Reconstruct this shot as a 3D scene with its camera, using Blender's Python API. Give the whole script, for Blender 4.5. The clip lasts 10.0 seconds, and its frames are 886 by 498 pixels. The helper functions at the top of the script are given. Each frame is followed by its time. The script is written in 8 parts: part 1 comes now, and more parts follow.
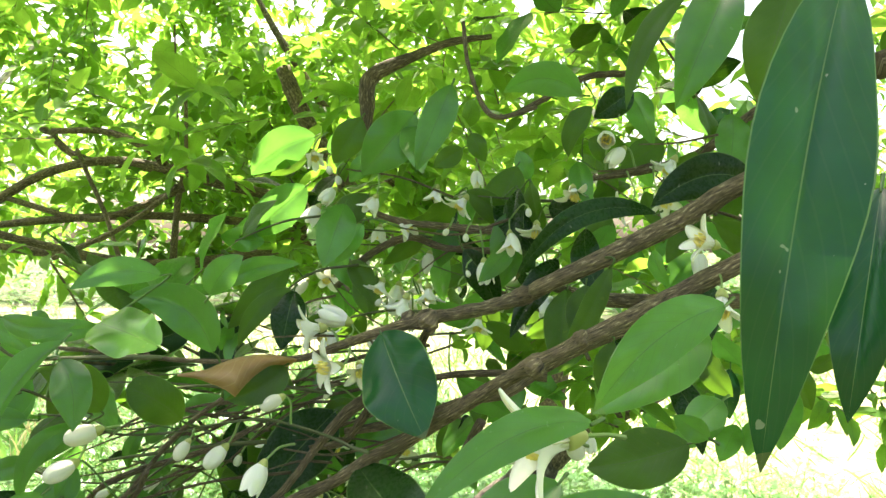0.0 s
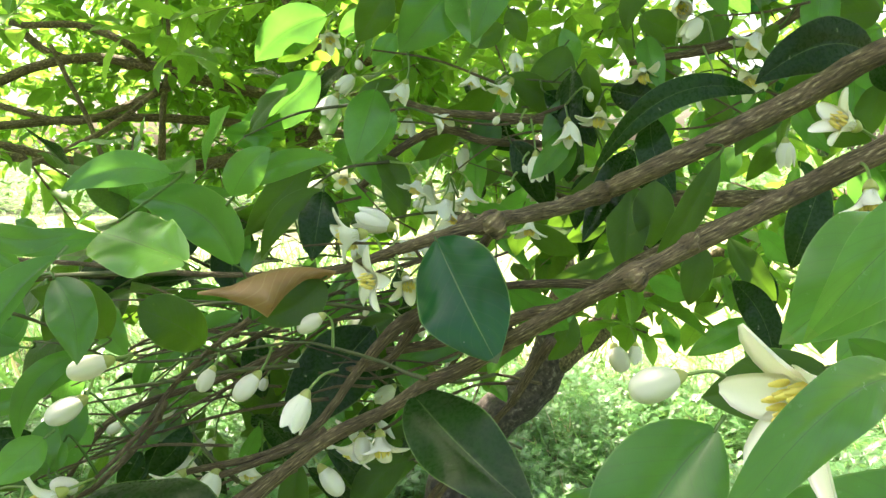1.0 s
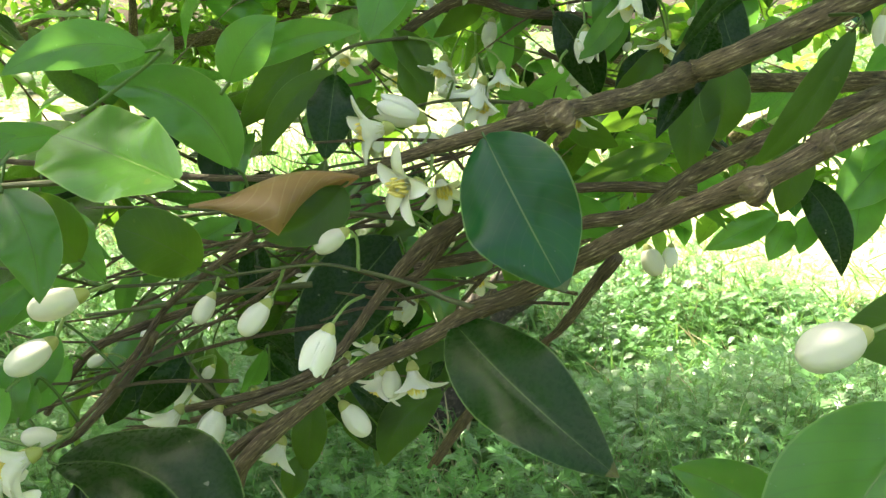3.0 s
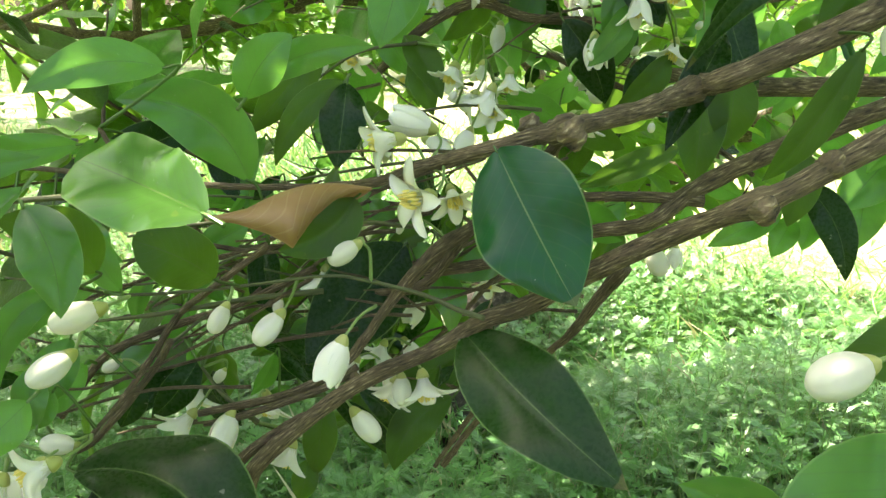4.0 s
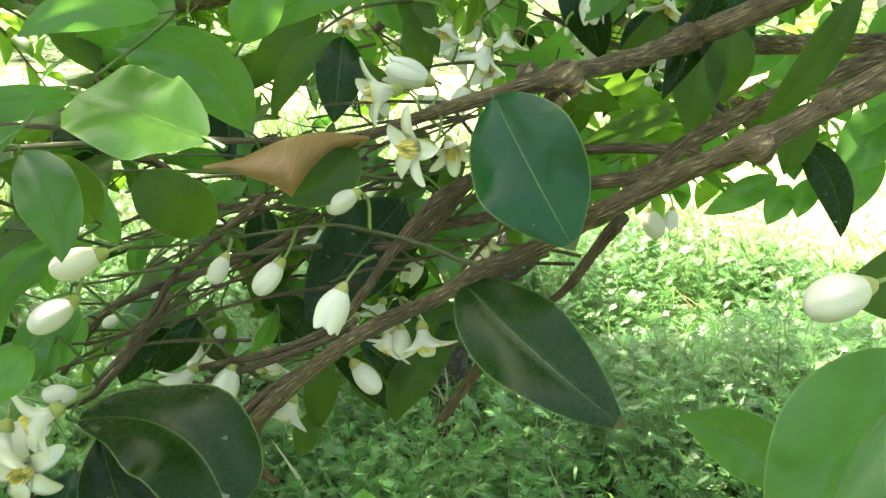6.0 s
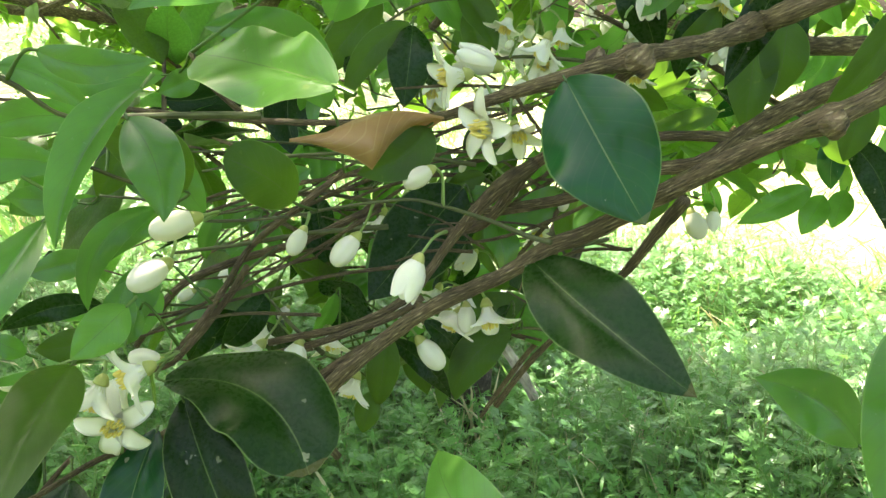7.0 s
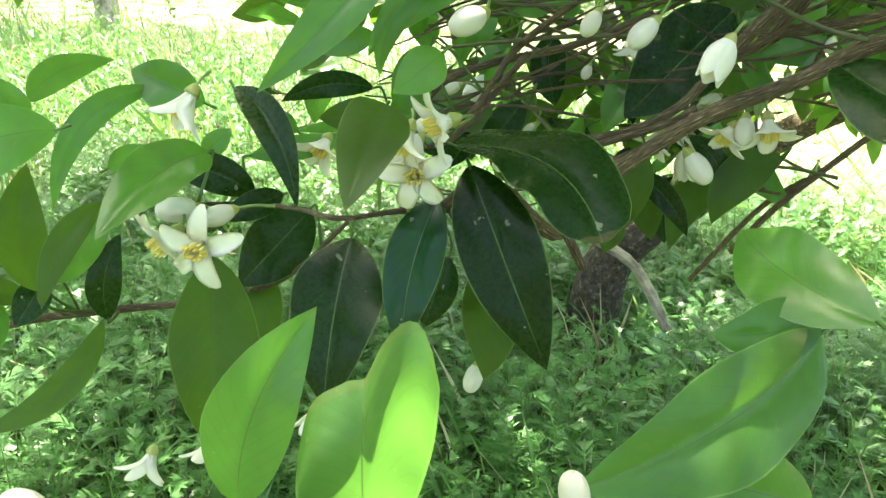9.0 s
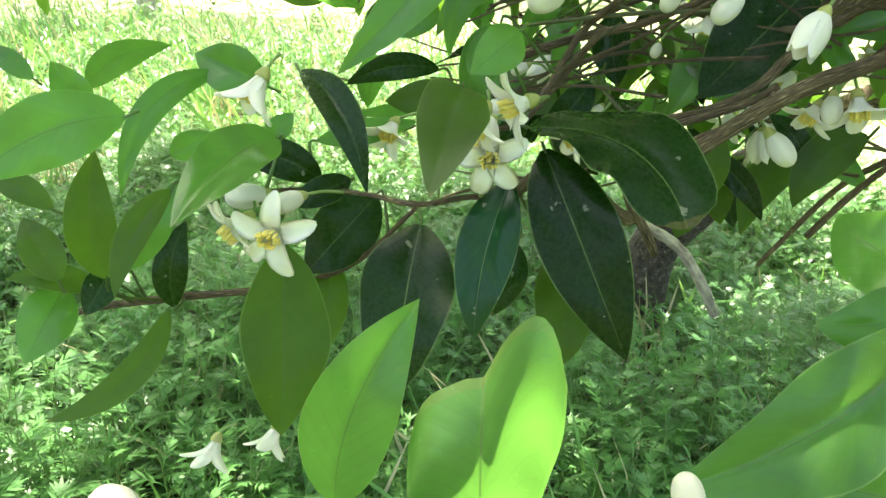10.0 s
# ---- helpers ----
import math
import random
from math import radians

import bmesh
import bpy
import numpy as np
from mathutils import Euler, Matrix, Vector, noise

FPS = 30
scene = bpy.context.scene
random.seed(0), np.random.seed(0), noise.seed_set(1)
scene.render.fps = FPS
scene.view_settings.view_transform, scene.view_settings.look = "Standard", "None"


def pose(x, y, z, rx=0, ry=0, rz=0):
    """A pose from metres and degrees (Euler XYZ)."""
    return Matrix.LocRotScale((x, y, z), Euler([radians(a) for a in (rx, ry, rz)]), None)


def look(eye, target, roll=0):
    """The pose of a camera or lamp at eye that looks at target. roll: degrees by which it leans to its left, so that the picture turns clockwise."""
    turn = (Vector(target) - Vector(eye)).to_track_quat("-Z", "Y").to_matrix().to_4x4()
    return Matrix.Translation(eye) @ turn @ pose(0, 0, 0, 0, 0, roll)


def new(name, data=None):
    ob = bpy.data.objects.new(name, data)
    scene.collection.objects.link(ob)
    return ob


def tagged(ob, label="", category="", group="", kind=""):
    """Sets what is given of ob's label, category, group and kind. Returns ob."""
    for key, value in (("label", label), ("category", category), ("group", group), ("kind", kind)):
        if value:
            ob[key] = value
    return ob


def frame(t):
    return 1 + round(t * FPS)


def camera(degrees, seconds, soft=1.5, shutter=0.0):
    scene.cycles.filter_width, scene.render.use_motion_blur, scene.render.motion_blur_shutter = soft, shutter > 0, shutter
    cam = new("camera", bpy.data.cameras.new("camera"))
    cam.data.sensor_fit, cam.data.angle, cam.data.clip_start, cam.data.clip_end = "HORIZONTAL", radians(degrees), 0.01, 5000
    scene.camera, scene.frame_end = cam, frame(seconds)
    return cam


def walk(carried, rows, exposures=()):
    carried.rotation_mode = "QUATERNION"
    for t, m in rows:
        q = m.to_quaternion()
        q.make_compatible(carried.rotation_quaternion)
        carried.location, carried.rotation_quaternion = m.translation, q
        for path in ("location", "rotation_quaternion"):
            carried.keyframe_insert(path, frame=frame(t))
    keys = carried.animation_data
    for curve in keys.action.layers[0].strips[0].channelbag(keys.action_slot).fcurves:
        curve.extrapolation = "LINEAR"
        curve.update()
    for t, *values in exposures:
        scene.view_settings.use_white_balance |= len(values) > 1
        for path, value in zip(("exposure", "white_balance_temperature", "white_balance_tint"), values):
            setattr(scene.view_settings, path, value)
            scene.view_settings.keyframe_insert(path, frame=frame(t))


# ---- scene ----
# ---- camera ----
cam = camera(59.16, 10.0, soft=1.45)
PATH = [
    (0, (-0.0162, -0.0143, 1.2517), (0.0392, 1.9849, 1.2493), 0.50),
    (0.5, (-0.0524, 0.0339, 1.2516), (-0.0154, 2.0298, 1.1297), 0.36),
    (1, (-0.0611, 0.0776, 1.2433), (0.0284, 2.0601, 0.9943), -0.22),
    (1.5, (-0.0666, 0.1067, 1.2411), (0.0277, 2.0746, 0.8971), -0.98),
    (2, (-0.0840, 0.1361, 1.2436), (0.0324, 2.0835, 0.8032), 0.37),
    (2.5, (-0.0865, 0.1682, 1.2355), (0.0422, 2.0972, 0.7231), -0.27),
    (4, (-0.0942, 0.1667, 1.2533), (0.0304, 2.0786, 0.6795), 0.16),
    (4.5, (-0.0917, 0.1798, 1.2404), (0.0387, 2.0780, 0.6242), -0.55),
    (5, (-0.0899, 0.1839, 1.2353), (0.0485, 2.0788, 0.6106), -0.73),
    (5.5, (-0.0907, 0.1692, 1.2415), (0.0501, 2.0628, 0.6134), -0.44),
    (7, (-0.1242, 0.1430, 1.2220), (-0.0334, 2.0562, 0.6462), 0.24),
    (7.5, (-0.1412, 0.1149, 1.2094), (-0.1393, 2.0361, 0.6536), 0.17),
    (8, (-0.1480, 0.1158, 1.1906), (-0.2636, 2.0312, 0.6265), 0.59),
    (8.5, (-0.1746, 0.1171, 1.1789), (-0.3215, 2.0131, 0.5594), 1.47),
    (9, (-0.2092, 0.1205, 1.1417), (-0.3885, 1.9774, 0.4205), 3.13),
    (9.5, (-0.2182, 0.1314, 1.1351), (-0.4468, 1.9687, 0.3789), 2.55),
    (10, (-0.2276, 0.1291, 1.1378), (-0.4969, 1.9584, 0.3755), 1.91),
]
EXPOSURES = [(0.0, 2.32, 7050, 10), (1.0, 2.36, 7050, 10), (1.6, 2.26, 7050, 10), (2.5, 2.24, 7050, 10), (3.9, 2.36, 7050, 10), (4.5, 2.47, 7050, 10), (7.0, 2.45, 7050, 10), (8.2, 2.52, 6900, 10), (9.4, 2.45, 6800, 9), (10.0, 2.43, 6800, 9)]
walk(cam, [(t, look(eye, target, roll)) for t, eye, target, roll in PATH], EXPOSURES)

# ---- world and sun ----
SUN_ELEVATION, SUN_AZIMUTH = 64.0, 335.0  # degrees; azimuth counted from +y towards +x
world = bpy.data.worlds.new("sky")
scene.world = world
world.use_nodes = True
sky = world.node_tree.nodes.new("ShaderNodeTexSky")
sky.sky_type = "NISHITA"
sky.sun_disc = False
sky.air_density, sky.dust_density, sky.ozone_density = 1.0, 6.0, 1.0
sky.sun_elevation = radians(SUN_ELEVATION)
sky.sun_rotation = radians(SUN_AZIMUTH)
world.node_tree.links.new(sky.outputs[0], world.node_tree.nodes["Background"].inputs[0])
world.node_tree.nodes["Background"].inputs[1].default_value = 0.14
sun = new("sun", bpy.data.lights.new("sun", "SUN"))
sun.data.energy, sun.data.angle, sun.data.color = 5.0, radians(0.6), (1.0, 0.94, 0.82)
toward = Vector((math.sin(radians(SUN_AZIMUTH)) * math.cos(radians(SUN_ELEVATION)),
                 math.cos(radians(SUN_AZIMUTH)) * math.cos(radians(SUN_ELEVATION)), math.sin(radians(SUN_ELEVATION))))
sun.matrix_world = look(toward * 30, (0, 0, 0))


# ---- materials ----
def material(name):
    m = bpy.data.materials.new(name)
    m.use_nodes = True
    m.node_tree.nodes.clear()
    return m, m.node_tree.nodes, m.node_tree.links


def math_node(nodes, links, op, a, b=0.0, c=0.0):
    n = nodes.new("ShaderNodeMath")
    n.operation = op
    for i, v in enumerate((a, b, c)):
        if isinstance(v, (int, float)):
            n.inputs[i].default_value = v
        else:
            links.new(v, n.inputs[i])
    return n.outputs[0]


def mix_colour(nodes, links, fac, a, b, blend="MIX"):
    n = nodes.new("ShaderNodeMix")
    n.data_type, n.blend_type = "RGBA", blend
    for socket, v in ((n.inputs[0], fac), (n.inputs[6], a), (n.inputs[7], b)):
        if isinstance(v, (int, float)):
            socket.default_value = v
        elif isinstance(v, tuple):
            socket.default_value = (*v, 1)
        else:
            links.new(v, socket)
    return n.outputs[2]


def noise_node(nodes, links, vector, scale, detail=3.0, rough=0.55):
    n = nodes.new("ShaderNodeTexNoise")
    n.inputs["Scale"].default_value, n.inputs["Detail"].default_value, n.inputs["Roughness"].default_value = scale, detail, rough
    if vector is not None:
        links.new(vector, n.inputs["Vector"])
    return n.outputs["Fac"]


def ramp(nodes, links, fac, stops):
    n = nodes.new("ShaderNodeValToRGB")
    while len(n.color_ramp.elements) < len(stops):
        n.color_ramp.elements.new(0.5)
    for e, (p, c) in zip(n.color_ramp.elements, stops):
        e.position, e.color = p, (*c, 1)
    links.new(fac, n.inputs[0])
    return n.outputs[0]


def leaf_material(name, dark, light, glow, gloss=0.32, through_part=0.45, island=False, vein=(0.25, 0.36, 0.12), blotch=(0.3, 0.3, 0.05), damage=0.15, sheen=0.42, veins=0.05):
    """A leaf: upper colour between dark and light, the light that it lets through, midrib and side veins by its UV, spots and wear."""
    m, nodes, links = material(name)
    uv = nodes.new("ShaderNodeTexCoord").outputs["UV"]
    split = nodes.new("ShaderNodeSeparateXYZ")
    links.new(uv, split.inputs[0])
    u, v = split.outputs[0], split.outputs[1]
    if island:
        chance = nodes.new("ShaderNodeNewGeometry").outputs["Random Per Island"]
    else:
        chance = nodes.new("ShaderNodeObjectInfo").outputs["Random"]
    across = math_node(nodes, links, "ABSOLUTE", math_node(nodes, links, "SUBTRACT", v, 0.5))
    rib = math_node(nodes, links, "LESS_THAN", across, 0.0075)
    place = nodes.new("ShaderNodeTexCoord").outputs["Object"]
    coarse = noise_node(nodes, links, place, 38.0, 3.0)
    fine = noise_node(nodes, links, place, 420.0, 4.0)
    # side veins run forward from the midrib
    slant = math_node(nodes, links, "SUBTRACT", u, math_node(nodes, links, "MULTIPLY", across, 0.55))
    wave = math_node(nodes, links, "SINE", math_node(nodes, links, "MULTIPLY", slant, 66.0))
    side_vein = math_node(nodes, links, "GREATER_THAN", wave, 0.93)
    base = mix_colour(nodes, links, chance, dark, light)
    tone = math_node(nodes, links, "MULTIPLY_ADD", coarse, 0.9, 0.52)
    shade = nodes.new("ShaderNodeCombineColor")
    for i in range(3):
        links.new(tone, shade.inputs[i])
    base = mix_colour(nodes, links, 0.8, base, shade.outputs[0], "MULTIPLY")
    base = mix_colour(nodes, links, math_node(nodes, links, "MULTIPLY", side_vein, veins), base, vein)
    base = mix_colour(nodes, links, math_node(nodes, links, "MULTIPLY", rib, 0.36), base, vein)
    spots = math_node(nodes, links, "GREATER_THAN", noise_node(nodes, links, place, 120.0, 2.0), 0.72)
    base = mix_colour(nodes, links, math_node(nodes, links, "MULTIPLY", spots, damage), base, blotch)
    edge = math_node(nodes, links, "GREATER_THAN", across, 0.485)
    base = mix_colour(nodes, links, math_node(nodes, links, "MULTIPLY", edge, 0.4), base, vein)
    # withered tips on some of the leaves
    reach = math_node(nodes, links, "MULTIPLY_ADD", coarse, 0.10, math_node(nodes, links, "MULTIPLY_ADD", chance, 0.06, u))
    withered = math_node(nodes, links, "GREATER_THAN", reach, 1.055)
    base = mix_colour(nodes, links, math_node(nodes, links, "MULTIPLY", withered, 0.22), base, (0.30, 0.21, 0.08))
    bsdf = nodes.new("ShaderNodeBsdfPrincipled")
    links.new(base, bsdf.inputs["Base Color"])
    links.new(math_node(nodes, links, "MULTIPLY_ADD", fine, 0.22, gloss - 0.1), bsdf.inputs["Roughness"])
    bsdf.inputs["Specular IOR Level"].default_value = sheen
    height = math_node(nodes, links, "ADD", math_node(nodes, links, "MULTIPLY", fine, 0.10), math_node(nodes, links, "MULTIPLY", wave, 0.022))
    height = math_node(nodes, links, "ADD", height, math_node(nodes, links, "MULTIPLY", coarse, 0.9))
    bump = nodes.new("ShaderNodeBump")
    bump.inputs["Strength"].default_value, bump.inputs["Distance"].default_value = 0.42, 0.0016
    links.new(height, bump.inputs["Height"])
    links.new(bump.outputs[0], bsdf.inputs["Normal"])
    translucent = nodes.new("ShaderNodeBsdfTranslucent")
    pale = mix_colour(nodes, links, math_node(nodes, links, "MAXIMUM", math_node(nodes, links, "MULTIPLY", rib, 0.75), math_node(nodes, links, "MULTIPLY", side_vein, 0.16)), glow, tuple(0.25 * c for c in glow))
    pale = mix_colour(nodes, links, 0.6, pale, shade.outputs[0], "MULTIPLY")
    links.new(pale, translucent.inputs["Color"])
    both = nodes.new("ShaderNodeMixShader")
    both.inputs[0].default_value = through_part
    links.new(bsdf.outputs[0], both.inputs[1])
    links.new(translucent.outputs[0], both.inputs[2])
    out = nodes.new("ShaderNodeOutputMaterial")
    links.new(both.outputs[0], out.inputs[0])
    return m


def bark_material(name, dark, mid, ridge, along=26.0, around=5.0, depth=0.002):
    """Bark with ridges that run along the limb; UV in metres along and turns around."""
    m, nodes, links = material(name)
    coords = nodes.new("ShaderNodeTexCoord")
    stretch = nodes.new("ShaderNodeMapping")
    stretch.inputs["Scale"].default_value = (along, around, 1)
    links.new(coords.outputs["UV"], stretch.inputs[0])
    streak = noise_node(nodes, links, stretch.outputs[0], 1.0, 5.0, 0.65)
    fine = noise_node(nodes, links, coords.outputs["Object"], 500.0, 4.0)
    patch = noise_node(nodes, links, coords.outputs["Object"], 30.0, 3.0)
    colour = ramp(nodes, links, streak, [(0.34, dark), (0.45, mid), (0.56, tuple(1.5 * c for c in mid)), (0.67, ridge)])
    colour = mix_colour(nodes, links, math_node(nodes, links, "MULTIPLY", ramp(nodes, links, patch, [(0.45, (0, 0, 0)), (0.65, (1, 1, 1))]), 0.45), colour, dark)
    bsdf = nodes.new("ShaderNodeBsdfPrincipled")
    links.new(colour, bsdf.inputs["Base Color"])
    bsdf.inputs["Roughness"].default_value = 0.8
    bump = nodes.new("ShaderNodeBump")
    bump.inputs["Strength"].default_value, bump.inputs["Distance"].default_value = 0.9, depth
    links.new(math_node(nodes, links, "ADD", streak, math_node(nodes, links, "MULTIPLY", fine, 0.25)), bump.inputs["Height"])
    links.new(bump.outputs[0], bsdf.inputs["Normal"])
    out = nodes.new("ShaderNodeOutputMaterial")
    links.new(bsdf.outputs[0], out.inputs[0])
    return m


def soft_material(name, colour, second, glow, through_part=0.3, gloss=0.45, scale=200.0, island=False, bump_depth=0.0004, sheen=0.4):
    """Petals, stalks, grass: two tones mixed by grain and chance, with light passing through."""
    m, nodes, links = material(name)
    place = nodes.new("ShaderNodeTexCoord").outputs["Object"]
    grain = noise_node(nodes, links, place, scale, 3.0)
    if island:
        chance = nodes.new("ShaderNodeNewGeometry").outputs["Random Per Island"]
    else:
        chance = nodes.new("ShaderNodeObjectInfo").outputs["Random"]
    base = mix_colour(nodes, links, math_node(nodes, links, "MULTIPLY_ADD", grain, 0.5, math_node(nodes, links, "MULTIPLY", chance, 0.5)), colour, second)
    bsdf = nodes.new("ShaderNodeBsdfPrincipled")
    links.new(base, bsdf.inputs["Base Color"])
    bsdf.inputs["Roughness"].default_value = gloss
    bsdf.inputs["Specular IOR Level"].default_value = sheen
    bump = nodes.new("ShaderNodeBump")
    bump.inputs["Strength"].default_value, bump.inputs["Distance"].default_value = 0.3, bump_depth
    links.new(grain, bump.inputs["Height"])
    links.new(bump.outputs[0], bsdf.inputs["Normal"])
    translucent = nodes.new("ShaderNodeBsdfTranslucent")
    translucent.inputs["Color"].default_value = (*glow, 1)
    both = nodes.new("ShaderNodeMixShader")
    both.inputs[0].default_value = through_part
    links.new(bsdf.outputs[0], both.inputs[1])
    links.new(translucent.outputs[0], both.inputs[2])
    out = nodes.new("ShaderNodeOutputMaterial")
    links.new(both.outputs[0], out.inputs[0])
    return m


def soil_material(name, bare, pale, low, high):
    m, nodes, links = material(name)
    place = nodes.new("ShaderNodeTexCoord").outputs["Object"]
    big = noise_node(nodes, links, place, 1.6, 4.0)
    small = noise_node(nodes, links, place, 45.0, 5.0)
    litter = mix_colour(nodes, links, small, bare, pale)
    moss = mix_colour(nodes, links, small, low, high)
    colour = mix_colour(nodes, links, ramp(nodes, links, big, [(0.35, (0, 0, 0)), (0.6, (1, 1, 1))]), litter, moss)
    bsdf = nodes.new("ShaderNodeBsdfPrincipled")
    links.new(colour, bsdf.inputs["Base Color"])
    bsdf.inputs["Roughness"].default_value = 0.95
    bump = nodes.new("ShaderNodeBump")
    bump.inputs["Distance"].default_value = 0.03
    links.new(small, bump.inputs["Height"])
    links.new(bump.outputs[0], bsdf.inputs["Normal"])
    out = nodes.new("ShaderNodeOutputMaterial")
    links.new(bsdf.outputs[0], out.inputs[0])
    return m


# kinds also follow brightness: m where leaves stand in shade, y where lit
LEAF = {
    "m": leaf_material("dark_mature_leaf", (0.005, 0.018, 0.003), (0.010, 0.036, 0.006), (0.06, 0.17, 0.010), 0.27, 0.15, sheen=0.20, blotch=(0.40, 0.40, 0.28), damage=0.45, veins=0.03),
    # glossy kind; its teal base holds some of the sky's sheen as colour
    "g": leaf_material("glossy_leaf", (0.005, 0.042, 0.013), (0.010, 0.066, 0.020), (0.05, 0.20, 0.02), 0.20, 0.15, sheen=0.34, blotch=(0.40, 0.40, 0.28), damage=0.45, veins=0.03),
    "y": leaf_material("bright_young_leaf", (0.028, 0.084, 0.014), (0.092, 0.215, 0.042), (0.20, 0.52, 0.075), 0.22, 0.45, sheen=0.62, veins=0.10),
    "o": leaf_material("leaf_underside", (0.022, 0.048, 0.009), (0.044, 0.084, 0.015), (0.18, 0.37, 0.03), 0.40, 0.38, sheen=0.28, veins=0.10),
    "b": leaf_material("dry_leaf", (0.22, 0.120, 0.045), (0.30, 0.18, 0.075), (0.45, 0.22, 0.07), 0.42, 0.2, vein=(0.50, 0.34, 0.16), blotch=(0.12, 0.06, 0.025), damage=0.6, veins=0.3),
}
CANOPY = leaf_material("canopy_leaf", (0.050, 0.125, 0.022), (0.12, 0.26, 0.045), (0.33, 0.60, 0.065), 0.4, 0.52, island=True, sheen=0.3)
BARK = bark_material("branch_bark", (0.020, 0.013, 0.006), (0.120, 0.086, 0.046), (0.50, 0.40, 0.24), 110.0, 26.0, 0.003)
PALE_BARK = bark_material("pale_bark", (0.14, 0.12, 0.10), (0.34, 0.31, 0.27), (0.55, 0.52, 0.46), 6.0, 9.0, 0.01)
TRUNK_BARK = bark_material("trunk_bark", (0.022, 0.016, 0.012), (0.070, 0.052, 0.040), (0.30, 0.25, 0.20), 60.0, 26.0, 0.010)
TWIG = bark_material("twig_bark", (0.036, 0.044, 0.016), (0.072, 0.080, 0.032), (0.15, 0.13, 0.07), 60.0, 4.0, 0.0006)
STRAW_BARK = bark_material("dead_bark", (0.16, 0.13, 0.10), (0.30, 0.26, 0.20), (0.42, 0.38, 0.30), 20.0, 4.0, 0.002)
CALYX_SKIN = soft_material("calyx_skin", (0.34, 0.38, 0.10), (0.48, 0.48, 0.18), (0.5, 0.55, 0.15), 0.2, 0.45)
GREEN = soft_material("green_stalk", (0.14, 0.24, 0.06), (0.24, 0.33, 0.11), (0.3, 0.5, 0.08), 0.15, 0.4)
PETAL = soft_material("petal", (0.95, 0.94, 0.89), (0.93, 0.92, 0.83), (0.96, 0.94, 0.82), 0.42, 0.4, 300.0)
BUD = soft_material("bud_skin", (0.80, 0.78, 0.69), (0.60, 0.58, 0.43), (0.75, 0.73, 0.52), 0.12, 0.45, 160.0, bump_depth=0.0012)
ANTHER = soft_material("anther", (0.90, 0.76, 0.18), (0.95, 0.85, 0.32), (0.95, 0.8, 0.25), 0.3, 0.6, 900.0)
FILAMENT = soft_material("filament", (0.80, 0.80, 0.66), (0.78, 0.78, 0.55), (0.8, 0.8, 0.5), 0.3, 0.5)
WEED = soft_material("weed_leaf", (0.016, 0.066, 0.018), (0.17, 0.37, 0.115), (0.29, 0.54, 0.11), 0.30, 0.34, 60.0, True, sheen=0.30)
STRAW = soft_material("straw", (0.42, 0.36, 0.20), (0.55, 0.50, 0.32), (0.5, 0.42, 0.2), 0.2, 0.6, 90.0, True)
SOIL = soil_material("soil", (0.035, 0.028, 0.018), (0.13, 0.10, 0.055), (0.03, 0.06, 0.015), (0.09, 0.16, 0.04))
# pale colour that stands in for overexposed sunlight on the meadow
GLARE_GROUND = soil_material("glare_ground", (0.30, 0.26, 0.17), (0.52, 0.46, 0.31), (0.24, 0.27, 0.11), (0.44, 0.44, 0.22))


# ---- builders ----
def mesh_object(name, verts, faces, mats, parent=None, uvs=None, label="", slots=None):
    me = bpy.data.meshes.new(name)
    me.from_pydata([tuple(v) for v in verts], [], faces)
    for mat in mats if isinstance(mats, (list, tuple)) else [mats]:
        me.materials.append(mat)
    if uvs is not None:
        layer = me.uv_layers.new(name="UVMap")
        loops = np.empty(len(me.loops), dtype=np.int32)
        me.loops.foreach_get("vertex_index", loops)
        layer.data.foreach_set("uv", np.asarray(uvs, dtype=np.float32)[loops].ravel())
    me.polygons.foreach_set("use_smooth", np.ones(len(me.polygons), dtype=bool))
    if slots is not None:
        me.polygons.foreach_set("material_index", np.asarray(slots, dtype=np.int32))
    me.update()
    ob = new(name, me)
    if parent is not None:
        ob.parent = parent
    return tagged(ob, label=label)


def smooth_line(points, steps):
    """A curve through the points, with the radius (or any fourth value) carried along."""
    p = np.array(points, dtype=float)
    p = np.vstack([2 * p[0] - p[1], p, 2 * p[-1] - p[-2]])
    out = []
    for i in range(1, len(p) - 2):
        a, b, c, d = p[i - 1 : i + 3]
        for t in np.linspace(0, 1, steps, endpoint=False):
            out.append(0.5 * (2 * b + (c - a) * t + (2 * a - 5 * b + 4 * c - d) * t * t + (3 * b - a - 3 * c + d) * t ** 3))
    out.append(p[-2])
    return np.array(out)


